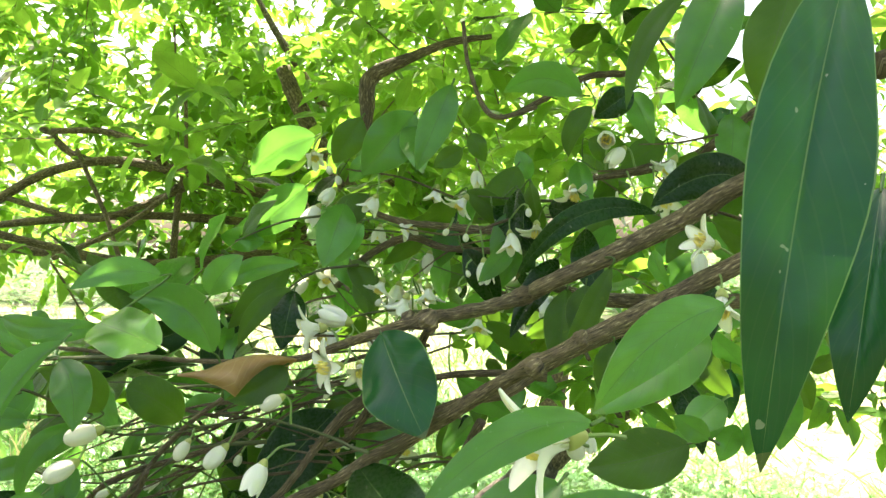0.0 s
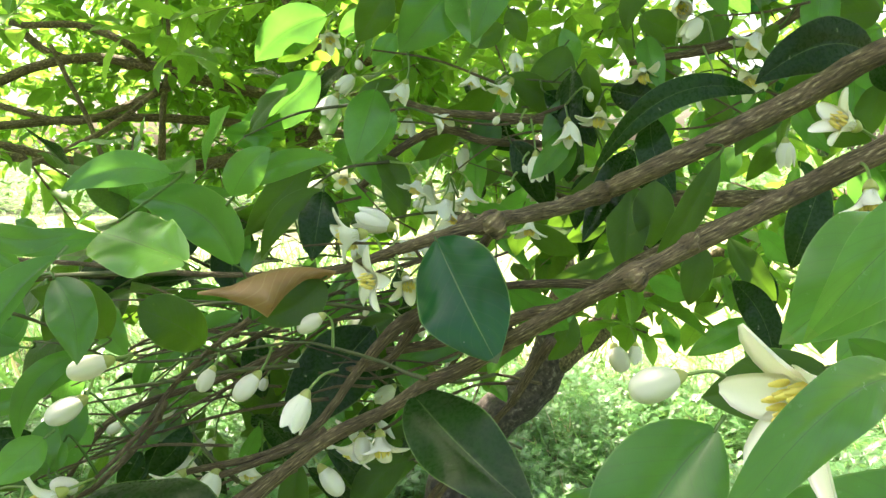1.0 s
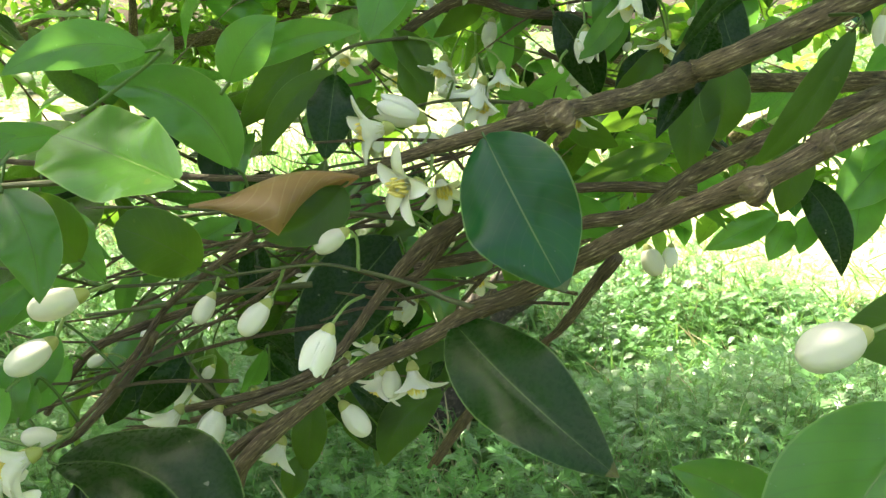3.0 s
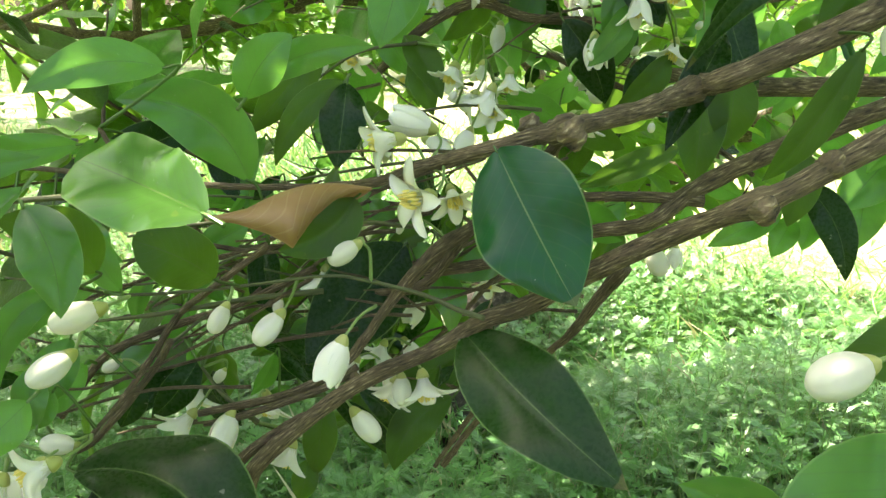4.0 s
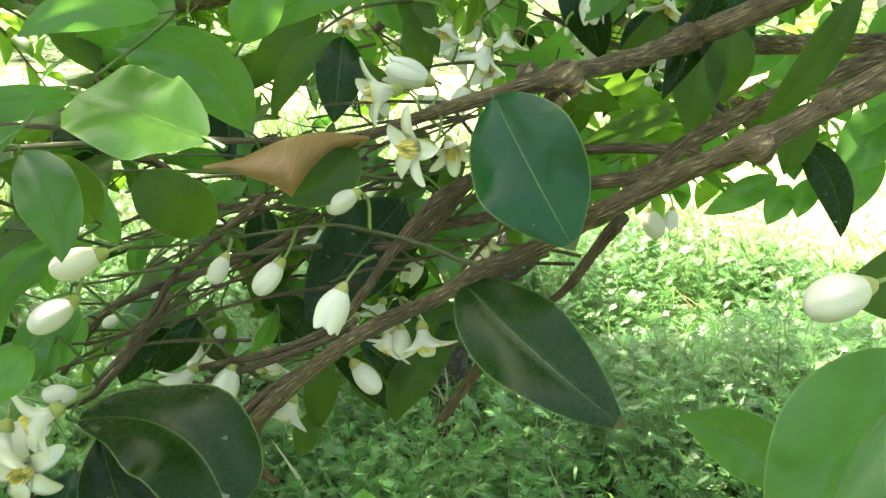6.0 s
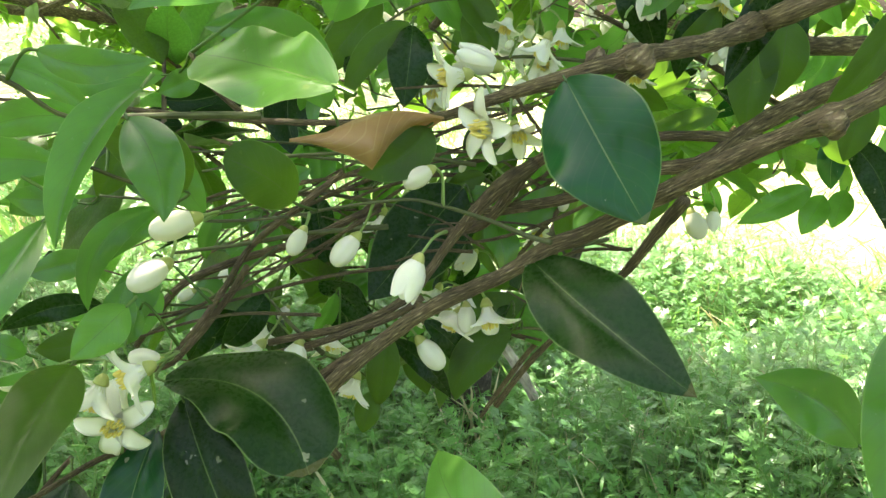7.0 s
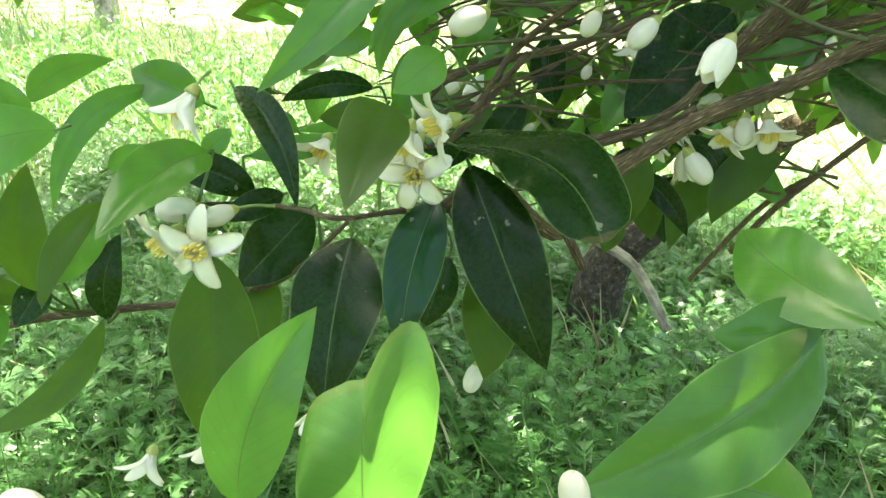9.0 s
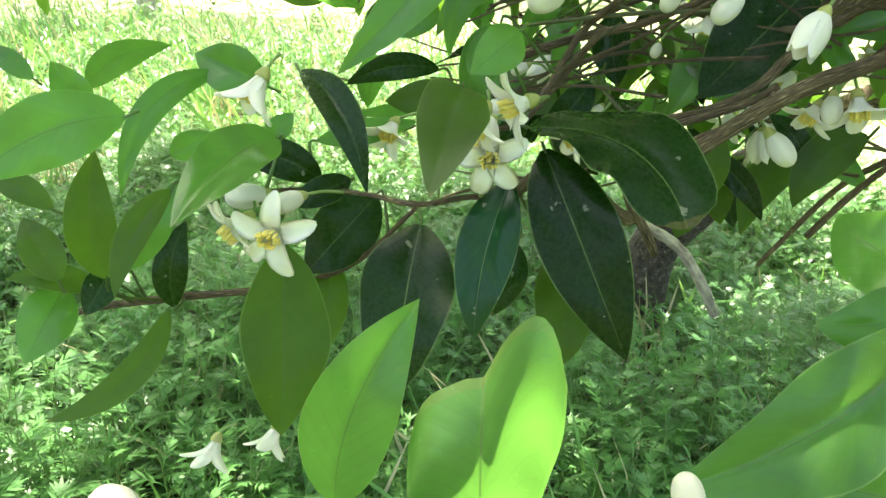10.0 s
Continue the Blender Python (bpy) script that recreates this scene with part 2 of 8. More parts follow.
def tube_data(points, sides=8, steps=6, rough=0.0):
    """Verts, faces and UVs of a round limb through (x, y, z, radius) points."""
    line = smooth_line(points, steps)
    where, radius = line[:, :3], np.maximum(line[:, 3], 0.0003)
    tangent = np.gradient(where, axis=0)
    tangent /= np.linalg.norm(tangent, axis=1)[:, None] + 1e-12
    side = np.cross(tangent[0], (0.3, 0.2, 0.9))
    verts, uvs, run = [], [], 0.0
    for i, (c, t, r) in enumerate(zip(where, tangent, radius)):
        side = side - t * side.dot(t)
        side /= np.linalg.norm(side) + 1e-12
        up = np.cross(t, side)
        run += np.linalg.norm(where[i] - where[i - 1]) if i else 0.0
        for k in range(sides + 1):
            a = 2 * math.pi * (k % sides) / sides
            swell = 1.0
            if rough:
                q = Vector(c + side * math.cos(a) * r + up * math.sin(a) * r)
                swell = 1 + rough * noise.noise(q * (0.55 / r)) + rough * 0.6 * noise.noise(q * (0.18 / r))
            verts.append(c + (side * math.cos(a) + up * math.sin(a)) * r * swell)
            uvs.append((run, k / sides))
    n = sides + 1
    faces = [(i * n + k, i * n + k + 1, (i + 1) * n + k + 1, (i + 1) * n + k) for i in range(len(where) - 1) for k in range(sides)]
    faces += [tuple(range(sides - 1, -1, -1)), tuple((len(where) - 1) * n + k for k in range(sides))]
    return verts, faces, uvs


def limb(name, points, parent, mat=None, sides=10, steps=6, rough=0.16, label=""):
    v, f, uv = tube_data(points, sides, steps, rough)
    return mesh_object(name, v, f, mat or BARK, parent, uv, label)


def leaf_outline(s, blunt=False):
    if blunt:
        return (s ** 0.62) * ((1 - s) ** 0.46) / 0.478
    return (s ** 0.76) * ((1 - s) ** 0.96) / 0.3045


def leaf(base, tip, face, width, kind="m", bend=0.08, sweep=0.0, fold=0.12, wave=0.07, stalk=0.006, to=None, label="", blunt=False, notch=0.0):
    """One leaf from base to tip, its upper face towards face; bend arches it, sweep curves it sideways, fold lifts the halves."""
    base, tip, face = Vector(base), Vector(tip), Vector(face)
    length = (tip - base).length
    along = (tip - base).normalized()
    side = face.cross(along).normalized()
    up = along.cross(side).normalized()
    phase = (base.x * 91 + base.z * 57) % 6.28
    twist = 0.55 * math.sin(phase * 5)
    rows, cols = 16, (10 if notch else 5)
    verts, uvs, faces = [], [], []
    for i in range(rows + 1):
        s = 0.012 + 0.986 * i / rows
        half = 0.5 * width * (leaf_outline(s, blunt) if not notch else math.sin(0.5 * math.pi * s) ** 0.62)
        arch = 4 * s * (1 - s)
        spine = base + along * length * s + up * bend * length * arch + side * sweep * length * arch
        turn = Vector(along * 1.0 + side * sweep * 4 * (1 - 2 * s))
        out = (side - turn * (side.dot(turn) / turn.length_squared)).normalized()
        for j in range(-cols, cols + 1):
            v = j / cols
            ripple = wave * width * abs(v) ** 1.5 * math.sin(s * 11 + phase + (1.7 if v > 0 else 0)) * math.sin(math.pi * s)
            lift = (0.17 + fold) * half * abs(v) - 0.20 * half * v * v + ripple + twist * half * v * (s - 0.4)
            if j == 0:
                lift -= 0.012 * width * math.sin(math.pi * min(1, s * 1.2))
            # a notched leaf ends in two unequal lobes instead of a point
            lobe = length * s * (-0.21 - notch * math.sin(1.9 * v) * (1.0 if v < 0 else 0.5) - 0.27 * v ** 6 - 0.04 * math.exp(-(v / 0.15) ** 2)) if notch else 0.0
            verts.append(spine + out * half * v + up * lift + along * lobe)
            uvs.append((s, 0.5 + 0.5 * v))
    n = 2 * cols + 1
    for i in range(rows):
        for j in range(2 * cols):
            faces.append((i * n + j, i * n + j + 1, (i + 1) * n + j + 1, (i + 1) * n + j))
    if stalk:
        start = base + along * length * 0.03 + up * bend * length * 0.12
        end = Vector(to) if to else base - along * stalk - up * stalk * 0.3
        bow = base - along * (end - base).length * 0.4
        pts = [(*start, 0.0006), (*((base * 2 + bow) / 3), 0.0008), (*((bow + end + base) / 3), 0.0008), (*end, 0.0010)]
        v, f, _ = tube_data(pts, 5, 3)
        offset = len(verts)
        verts += v
        uvs += [(0.0, 0.5)] * len(v)
        faces += [tuple(offset + k for k in q) for q in f]
    return mesh_object("leaf", verts, faces, LEAF[kind], citrus, uvs, label)


def dry_leaf(base, tip, face, curl, label):
    """A withered leaf rolled round its length: a tail at the tip, a deep front half, a shaded hollow behind it near the stalk."""
    base, tip, face = Vector(base), Vector(tip), Vector(face)
    length, along = (tip - base).length, (tip - base).normalized()
    side = face.cross(along).normalized()
    up = along.cross(side)
    rows, cols, verts, uvs, faces = 26, 8, [], [], []
    for i in range(rows + 1):
        s = i / rows
        crest = -0.075 * math.sin(math.pi * min(1, s / 0.76)) + 0.015 * max(0, s - 0.7) / 0.3
        front = (0.30 * (s / 0.58) ** 1.5 if s < 0.58 else 0.26 * ((1 - s) / 0.42) ** 2.2 + 0.055 * (1 - s) ** 0.5) + 0.018
        hollow = 0.15 * math.sin(math.pi * min(1, s / 0.7)) ** 0.8 + 0.02
        ridge = base + along * length * s + side * length * crest
        for j in range(-cols, cols + 1):
            v = j / cols
            crease = 0.006 * math.sin(40 * s + 7 * v) * abs(v)
            if v >= 0:
                p = ridge + side * length * front * v + up * length * (curl * front * math.sin(2.4 * v) + crease)
            else:
                p = ridge + side * length * hollow * -v - up * length * (0.9 * curl * hollow * math.sin(-1.8 * v) + 0.01 * -v + crease)
            verts.append(p)
            uvs.append((s, 0.5 + 0.5 * v))
    n = 2 * cols + 1
    for i in range(rows):
        for j in range(2 * cols):
            faces.append((i * n + j, i * n + j + 1, (i + 1) * n + j + 1, (i + 1) * n + j))
    return mesh_object("leaf", verts, faces, LEAF["b"], citrus, uvs, label)


petal_meshes = {}


def petal_mesh(openness, length):
    """A thick white petal that leaves the flower's middle along +x, curling back as the flower opens."""
    key = (round(openness, 1), round(length, 3))
    if key in petal_meshes:
        return petal_meshes[key]
    rows, cols, verts, faces = 9, 3, [], []
    start, end = (radians(80), radians(80 - 95 * openness)) if openness > 0.3 else (radians(38), radians(104 - 60 * openness))
    broad = 0.212 if openness > 0.3 else 0.235
    x, z, step = 0.0012, 0.0, length / rows
    for layer in (0, 1):
        x, z = 0.0012, 0.0
        for i in range(rows + 1):
            s = i / rows
            angle = start + (end - start) * min(1, s * 1.6) ** 0.8 - (0.5 * openness * s * s)
            half = broad * length * max(0.30 * (1 - s), math.sin(math.pi * (s * 0.85 + 0.07)) ** 0.75) * (1 if s < 0.97 else 0.5)
            for j in range(-cols, cols + 1):
                v = j / cols
                cup = 0.32 * half * v * v
                thick = (0.00055 if layer else 0) * (1 - abs(v) ** 3)
                off = cup - thick
                verts.append((x - math.sin(angle) * off, half * v, z + math.cos(angle) * off))
            x += math.cos(angle) * step
            z += math.sin(angle) * step
    n = 2 * cols + 1
    total = (rows + 1) * n
    for layer in (0, 1):
        for i in range(rows):
            for j in range(2 * cols):
                q = [layer * total + k for k in (i * n + j, i * n + j + 1, (i + 1) * n + j + 1, (i + 1) * n + j)]
                faces.append(tuple(q if not layer else q[::-1]))
    for i in range(rows):
        for j in (0, 2 * cols):
            faces.append((i * n + j, (i + 1) * n + j, total + (i + 1) * n + j, total + i * n + j))
    me = bpy.data.meshes.new("petal")
    me.from_pydata(verts, [], faces)
    me.materials.append(PETAL)
    me.polygons.foreach_set("use_smooth", np.ones(len(me.polygons), dtype=bool))
    petal_meshes[key] = me
    return me


def stamen_mesh():
    """A ring of white filaments with yellow anthers round a green style."""
    rng = random.Random(5)
    verts, faces, slots = [], [], []
    for k in range(30):
        a = 2 * math.pi * k / 30 + rng.uniform(-0.1, 0.1)
        tall, lean = rng.uniform(0.0070, 0.0105), rng.uniform(0.0018, 0.0042)
        root = (0.0018 * math.cos(a), 0.0018 * math.sin(a), 0.0)
        top = (lean * math.cos(a), lean * math.sin(a), tall)
        v, f, _ = tube_data([(*root, 0.0004), (*[(p + q) / 2 for p, q in zip(root, top)], 0.00035), (*top, 0.0003)], 4, 2)
        slots += [0] * len(f)
        faces += [tuple(len(verts) + i for i in q) for q in f]
        verts += v
        head = [(*top[:2], tall - 0.0005, 0.0003), (*top[:2], tall + 0.0003, 0.00062), (*top[:2], tall + 0.0017, 0.0006), (*top[:2], tall + 0.0028, 0.0002)]
        v, f, _ = tube_data(head, 5, 2)
        slots += [1] * len(f)
        faces += [tuple(len(verts) + i for i in q) for q in f]
        verts += v
    me = bpy.data.meshes.new("stamen_ring")
    me.from_pydata([tuple(v) for v in verts], [], faces)
    me.materials.append(FILAMENT), me.materials.append(ANTHER)
    me.polygons.foreach_set("material_index", slots)
    me.polygons.foreach_set("use_smooth", np.ones(len(me.polygons), dtype=bool))
    return me


def lathe_mesh(name, profile, mat, lobes=0, depth=0.0, sides=15):
    verts, faces = [], []
    for z, r in profile:
        for k in range(sides):
            a = 2 * math.pi * k / sides
            rr = r * (1 - depth * abs(math.sin(a * lobes / 2)) ** 6) if lobes else r
            verts.append((rr * math.cos(a), rr * math.sin(a), z))
    for i in range(len(profile) - 1):
        for k in range(sides):
            faces.append((i * sides + k, i * sides + (k + 1) % sides, (i + 1) * sides + (k + 1) % sides, (i + 1) * sides + k))
    faces.append(tuple(range(sides - 1, -1, -1)))
    faces.append(tuple((len(profile) - 1) * sides + k for k in range(sides)))
    me = bpy.data.meshes.new(name)
    me.from_pydata(verts, [], faces)
    me.materials.append(mat)
    me.polygons.foreach_set("use_smooth", np.ones(len(me.polygons), dtype=bool))
    return me


STAMENS = stamen_mesh()
PISTIL = lathe_mesh("pistil", [(0, 0.0013), (0.002, 0.0014), (0.0035, 0.0007), (0.007, 0.0006), (0.0074, 0.0011), (0.0082, 0.0011), (0.0086, 0.0004)], ANTHER)
CALYX = lathe_mesh("calyx", [(-0.0030, 0.0010), (-0.0020, 0.0020), (-0.0006, 0.0028), (0.0008, 0.0033), (0.0016, 0.0034), (0.0020, 0.0026)], CALYX_SKIN, 5, 0.25)
BUD_BODY = lathe_mesh("bud_body", [(0.5 - 0.5 * math.cos(math.pi * i / 14), 0.015 + 0.295 * math.sin(math.pi * i / 14) * (0.88 + 0.22 * i / 14)) for i in range(15)], BUD, 5, 0.07, 30)


def facing(axis, roll=0.0):
    return Vector(axis).to_track_quat("Z", "Y").to_matrix().to_4x4() @ pose(0, 0, 0, 0, 0, roll)


def stalk_to(name, start, axis, end, parent, radius=0.0008):
    """A green stalk that leaves start against axis and meets the twig at end."""
    start, axis, end = Vector(start), Vector(axis).normalized(), Vector(end)
    mid = start - axis * (end - start).length * 0.45
    v, f, uv = tube_data([(*start, radius), (*((start + mid + end) / 3), radius), (*end, radius * 1.3)], 6, 5)
    inverse = parent.matrix_basis.inverted()
    return mesh_object(name, [inverse @ Vector(p) for p in v], f, GREEN, parent, uv)


def flower(place, axis, openness=0.9, size=1.0, roll=0.0, stalk=None, petals=5, label=""):
    """An orange-tree blossom: petals, stamens, style, calyx, stalk."""
    ob = new("flower")
    ob.empty_display_size = 0.005
    ob.parent = citrus
    ob.matrix_basis = Matrix.Translation(place) @ facing(axis, roll)
    rng = random.Random(int(place[0] * 7919 + place[2] * 104729))
    for k in range(petals):
        p = new("petal", petal_mesh(min(1.2, max(0.0, openness + rng.choice((-0.1, 0, 0, 0.1)))), 0.0205 * size))
        p.parent = ob
        p.matrix_basis = pose(0, 0, 0, 0, 0, 360 * k / petals + rng.uniform(-9, 9)) @ Matrix.Diagonal((1, rng.uniform(0.9, 1.1), 1, 1))
    for name, me in (("stamen_ring", STAMENS), ("pistil", PISTIL), ("calyx", CALYX)):
        o = new(name, me)
        o.parent = ob
        o.matrix_basis = Matrix.Scale(size, 4)
    if stalk is not None:
        stalk_to("stalk", Vector(place) - Vector(axis).normalized() * 0.002 * size, axis, stalk, ob)
    return tagged(ob, label=label)


def bud(place, axis, length=0.017, stalk=None, plump=1.0, label=""):
    """A closed white bud that points along axis from its calyx."""
    ob = new("bud")
    ob.empty_display_size = 0.005
    ob.parent = citrus
    ob.matrix_basis = Matrix.Translation(place) @ facing(axis, (place[0] * 3000) % 360)
    o = new("bud_body", BUD_BODY)
    o.parent = ob
    o.matrix_basis = Matrix.Diagonal((length * plump, length * plump, length, 1))
    o = new("calyx", CALYX)
    o.parent = ob
    o.matrix_basis = Matrix.Translation((0, 0, length * 0.015)) @ Matrix.Scale(length / 0.0185, 4)
    if stalk is not None:
        stalk_to("stalk", Vector(place) - Vector(axis).normalized() * 0.002, axis, stalk, ob)
    return tagged(ob, label=label)


# ---- the tree ----
citrus = tagged(new("citrus_tree"), "old citrus tree in blossom, glossy leaves over tall weeds", "tree")



# main branches
limb("branch", [(0.2066, 0.4964, 1.3005, 0.0070), (0.1880, 0.5061, 1.2905, 0.0068), (0.1603, 0.5250, 1.2702, 0.0072), (0.0769, 0.5433, 1.2276, 0.0063), (0.0690, 0.5678, 1.2195, 0.0059), (0.0601, 0.5677, 1.2164, 0.0075), (0.0497, 0.5640, 1.2127, 0.0058), (0.0280, 0.5523, 1.2078, 0.0054), (-0.0019, 0.5356, 1.2036, 0.0049), (-0.0099, 0.5346, 1.2023, 0.0072), (-0.0173, 0.5358, 1.1998, 0.0062), (-0.0259, 0.5382, 1.1976, 0.0044), (-0.0458, 0.5450, 1.1909, 0.0040), (-0.0767, 0.5714, 1.1781, 0.0034), (-0.1026, 0.5758, 1.1684, 0.0029), (-0.1282, 0.5730, 1.1666, 0.0023)], citrus, BARK, 14, 6, 0.16)
limb("branch", [(0.2224, 0.4707, 1.2617, 0.0064), (0.1841, 0.4702, 1.2441, 0.0064), (0.1402, 0.4792, 1.2198, 0.0065), (0.0691, 0.4675, 1.1872, 0.0048), (0.0565, 0.4684, 1.1807, 0.0068), (0.0472, 0.4754, 1.1744, 0.0049), (0.0266, 0.4976, 1.1573, 0.0051), (0.0024, 0.5141, 1.1380, 0.0051), (-0.0289, 0.5249, 1.1161, 0.0048), (-0.0494, 0.5333, 1.1051, 0.0047), (-0.0741, 0.5397, 1.0870, 0.0042), (-0.1088, 0.5465, 1.0683, 0.0046), (-0.1395, 0.5514, 1.0445, 0.0045), (-0.1718, 0.5543, 1.0139, 0.0049), (-0.1868, 0.5574, 0.9879, 0.0047), (-0.2235, 0.5059, 1.0291, 0.0045), (-0.2503, 0.5036, 1.0144, 0.0028)], citrus, BARK, 14, 6, 0.11)
limb("branch", [(0.1986, 0.5925, 1.2102, 0.0058), (0.1249, 0.5889, 1.1834, 0.0058), (0.0796, 0.5945, 1.1588, 0.0053), (0.0510, 0.5903, 1.1398, 0.0047), (0.0192, 0.6004, 1.1317, 0.0041), (-0.0243, 0.6083, 1.1141, 0.0036), (-0.0762, 0.6185, 1.1023, 0.0037)], citrus, BARK, 10, 6, 0.16)
limb("branch", [(0.3231, 0.7705, 1.2005, 0.0078), (0.1846, 0.8003, 1.1980, 0.0076), (0.1476, 0.8261, 1.2050, 0.0056), (0.0983, 0.8548, 1.2181, 0.0038)], citrus, BARK, 10, 6, 0.16)
limb("branch", [(0.0825, 0.5921, 1.1519, 0.0040), (0.0484, 0.5951, 1.1540, 0.0031), (0.0167, 0.6070, 1.1514, 0.0029), (-0.0217, 0.6280, 1.1430, 0.0023)], citrus, BARK, 10, 6, 0.16)
limb("branch", [(-0.1288, 0.5794, 1.1654, 0.0018), (-0.1653, 0.5916, 1.1628, 0.0019), (-0.2004, 0.6042, 1.1618, 0.0019), (-0.2433, 0.6180, 1.1626, 0.0017), (-0.2912, 0.6327, 1.1655, 0.0017), (-0.3346, 0.6466, 1.1666, 0.0016), (-0.3800, 0.6509, 1.1701, 0.0012)], citrus, BARK, 10, 6, 0.16)
limb("twig", [(-0.0508, 0.5218, 1.1109, 0.0015), (-0.0635, 0.5298, 1.1127, 0.0014), (-0.0793, 0.5372, 1.1179, 0.0012), (-0.1059, 0.5293, 1.1285, 0.0010), (-0.1264, 0.5265, 1.1328, 0.0008), (-0.1612, 0.5320, 1.1272, 0.0008), (-0.1933, 0.5536, 1.1170, 0.0009), (-0.2333, 0.5506, 1.1165, 0.0009), (-0.2461, 0.5117, 1.1361, 0.0007), (-0.2710, 0.5154, 1.1383, 0.0006)], citrus, TWIG, 8, 6, 0.05)
limb("twig", [(-0.1570, 0.5468, 1.1430, 0.0019), (-0.1795, 0.5443, 1.1260, 0.0017), (-0.2161, 0.5869, 1.0909, 0.0020), (-0.2288, 0.5709, 1.0718, 0.0019), (-0.2357, 0.5436, 1.0627, 0.0016), (-0.2444, 0.5190, 1.0548, 0.0012)], citrus, BARK, 8, 6, 0.16)
limb("branch", [(-0.1403, 0.6050, 1.1119, 0.0020), (-0.1855, 0.6013, 1.0911, 0.0023), (-0.2289, 0.5902, 1.0801, 0.0024), (-0.2588, 0.5880, 1.0671, 0.0024), (-0.2750, 0.5829, 1.0480, 0.0022), (-0.2892, 0.5881, 1.0284, 0.0020)], citrus, BARK, 8, 6, 0.16)
limb("branch", [(0.0288, 0.5554, 1.1249, 0.0041), (0.0191, 0.5697, 1.1019, 0.0036), (0.0079, 0.5830, 1.0757, 0.0029), (-0.0047, 0.5980, 1.0541, 0.0020), (-0.0418, 0.6241, 0.9970, 0.0022), (-0.0632, 0.6343, 0.9588, 0.0023)], citrus, BARK, 8, 6, 0.16)
limb("branch", [(-0.0494, 0.5868, 1.1401, 0.0036), (-0.0711, 0.5837, 1.1258, 0.0049), (-0.0963, 0.5865, 1.0967, 0.0031), (-0.1222, 0.5778, 1.0643, 0.0028), (-0.1539, 0.5742, 1.0469, 0.0025), (-0.2070, 0.5742, 1.0355, 0.0022)], citrus, BARK, 8, 6, 0.16)
limb("branch", [(-0.0076, 0.5495, 1.1962, 0.0038), (-0.0124, 0.5578, 1.1886, 0.0033), (-0.0277, 0.5900, 1.1544, 0.0033), (-0.0507, 0.6054, 1.1323, 0.0038), (-0.0764, 0.6165, 1.0960, 0.0033), (-0.1102, 0.6263, 1.0867, 0.0024), (-0.1387, 0.6346, 1.0737, 0.0021)], citrus, BARK, 8, 6, 0.16)
limb("branch", [(-0.1156, 0.5671, 1.0655, 0.0021), (-0.1341, 0.5647, 1.0541, 0.0021), (-0.1791, 0.5722, 1.0352, 0.0022), (-0.2041, 0.5721, 1.0295, 0.0015)], citrus, BARK, 8, 6, 0.16)
limb("branch", [(-0.1345, 0.5610, 1.0425, 0.0036), (-0.1591, 0.5590, 1.0312, 0.0033), (-0.1863, 0.5631, 1.0057, 0.0031), (-0.1746, 0.5546, 0.9819, 0.0028), (-0.1673, 0.5597, 0.9667, 0.0025)], citrus, BARK, 8, 6, 0.16)
limb("twig", [(0.0138, 0.5960, 1.0843, 0.0012), (-0.0121, 0.6167, 1.0777, 0.0011), (-0.0349, 0.6250, 1.0662, 0.0011)], citrus, BARK, 6, 6, 0.16)
limb("twig", [(0.0292, 0.7985, 1.2247, 0.0020), (0.0633, 0.7907, 1.2079, 0.0023), (0.0995, 0.7622, 1.1926, 0.0027), (0.1227, 0.6682, 1.1677, 0.0020), (0.1203, 0.6140, 1.1624, 0.0016)], citrus, BARK, 6, 6, 0.16)
limb("twig", [(-0.0580, 0.6308, 1.1765, 0.0012), (-0.0308, 0.6343, 1.1280, 0.0013), (-0.0893, 0.6397, 1.0997, 0.0016), (-0.1035, 0.6375, 1.0900, 0.0013)], citrus, BARK, 6, 6, 0.16)
limb("twig", [(-0.1996, 0.5816, 1.0923, 0.0009), (-0.2338, 0.5756, 1.0666, 0.0012), (-0.2524, 0.5732, 1.0552, 0.0012), (-0.2863, 0.5700, 1.0381, 0.0009)], citrus, TWIG, 6, 6, 0.05)
limb("twig", [(-0.2447, 0.5036, 1.0149, 0.0020), (-0.2693, 0.4717, 1.0218, 0.0014), (-0.2790, 0.4084, 1.0390, 0.0012), (-0.3122, 0.4598, 1.0235, 0.0012), (-0.3505, 0.5033, 1.0093, 0.0012), (-0.3695, 0.4536, 1.0221, 0.0008)], citrus, BARK, 8, 6, 0.16)
limb("twig", [(-0.2960, 0.5012, 1.0053, 0.0013), (-0.3326, 0.5021, 0.9680, 0.0016), (-0.3770, 0.4995, 0.9512, 0.0020), (-0.4272, 0.4988, 0.9409, 0.0023), (-0.4826, 0.4965, 0.9288, 0.0023), (-0.5234, 0.4945, 0.9123, 0.0018)], citrus, BARK, 8, 6, 0.16)
limb("twig", [(-0.2122, 0.5525, 1.0893, 0.0020), (-0.2277, 0.5686, 1.0655, 0.0022), (-0.2457, 0.5283, 1.0481, 0.0020), (-0.2592, 0.5195, 1.0433, 0.0013)], citrus, BARK, 8, 6, 0.16)
limb("branch", [(0.0010, 0.7047, 0.9952, 0.0025), (-0.0212, 0.7224, 0.9669, 0.0023), (-0.0533, 0.7206, 0.9215, 0.0020), (-0.0636, 0.7308, 0.8971, 0.0017)], citrus, BARK, 8, 6, 0.16)
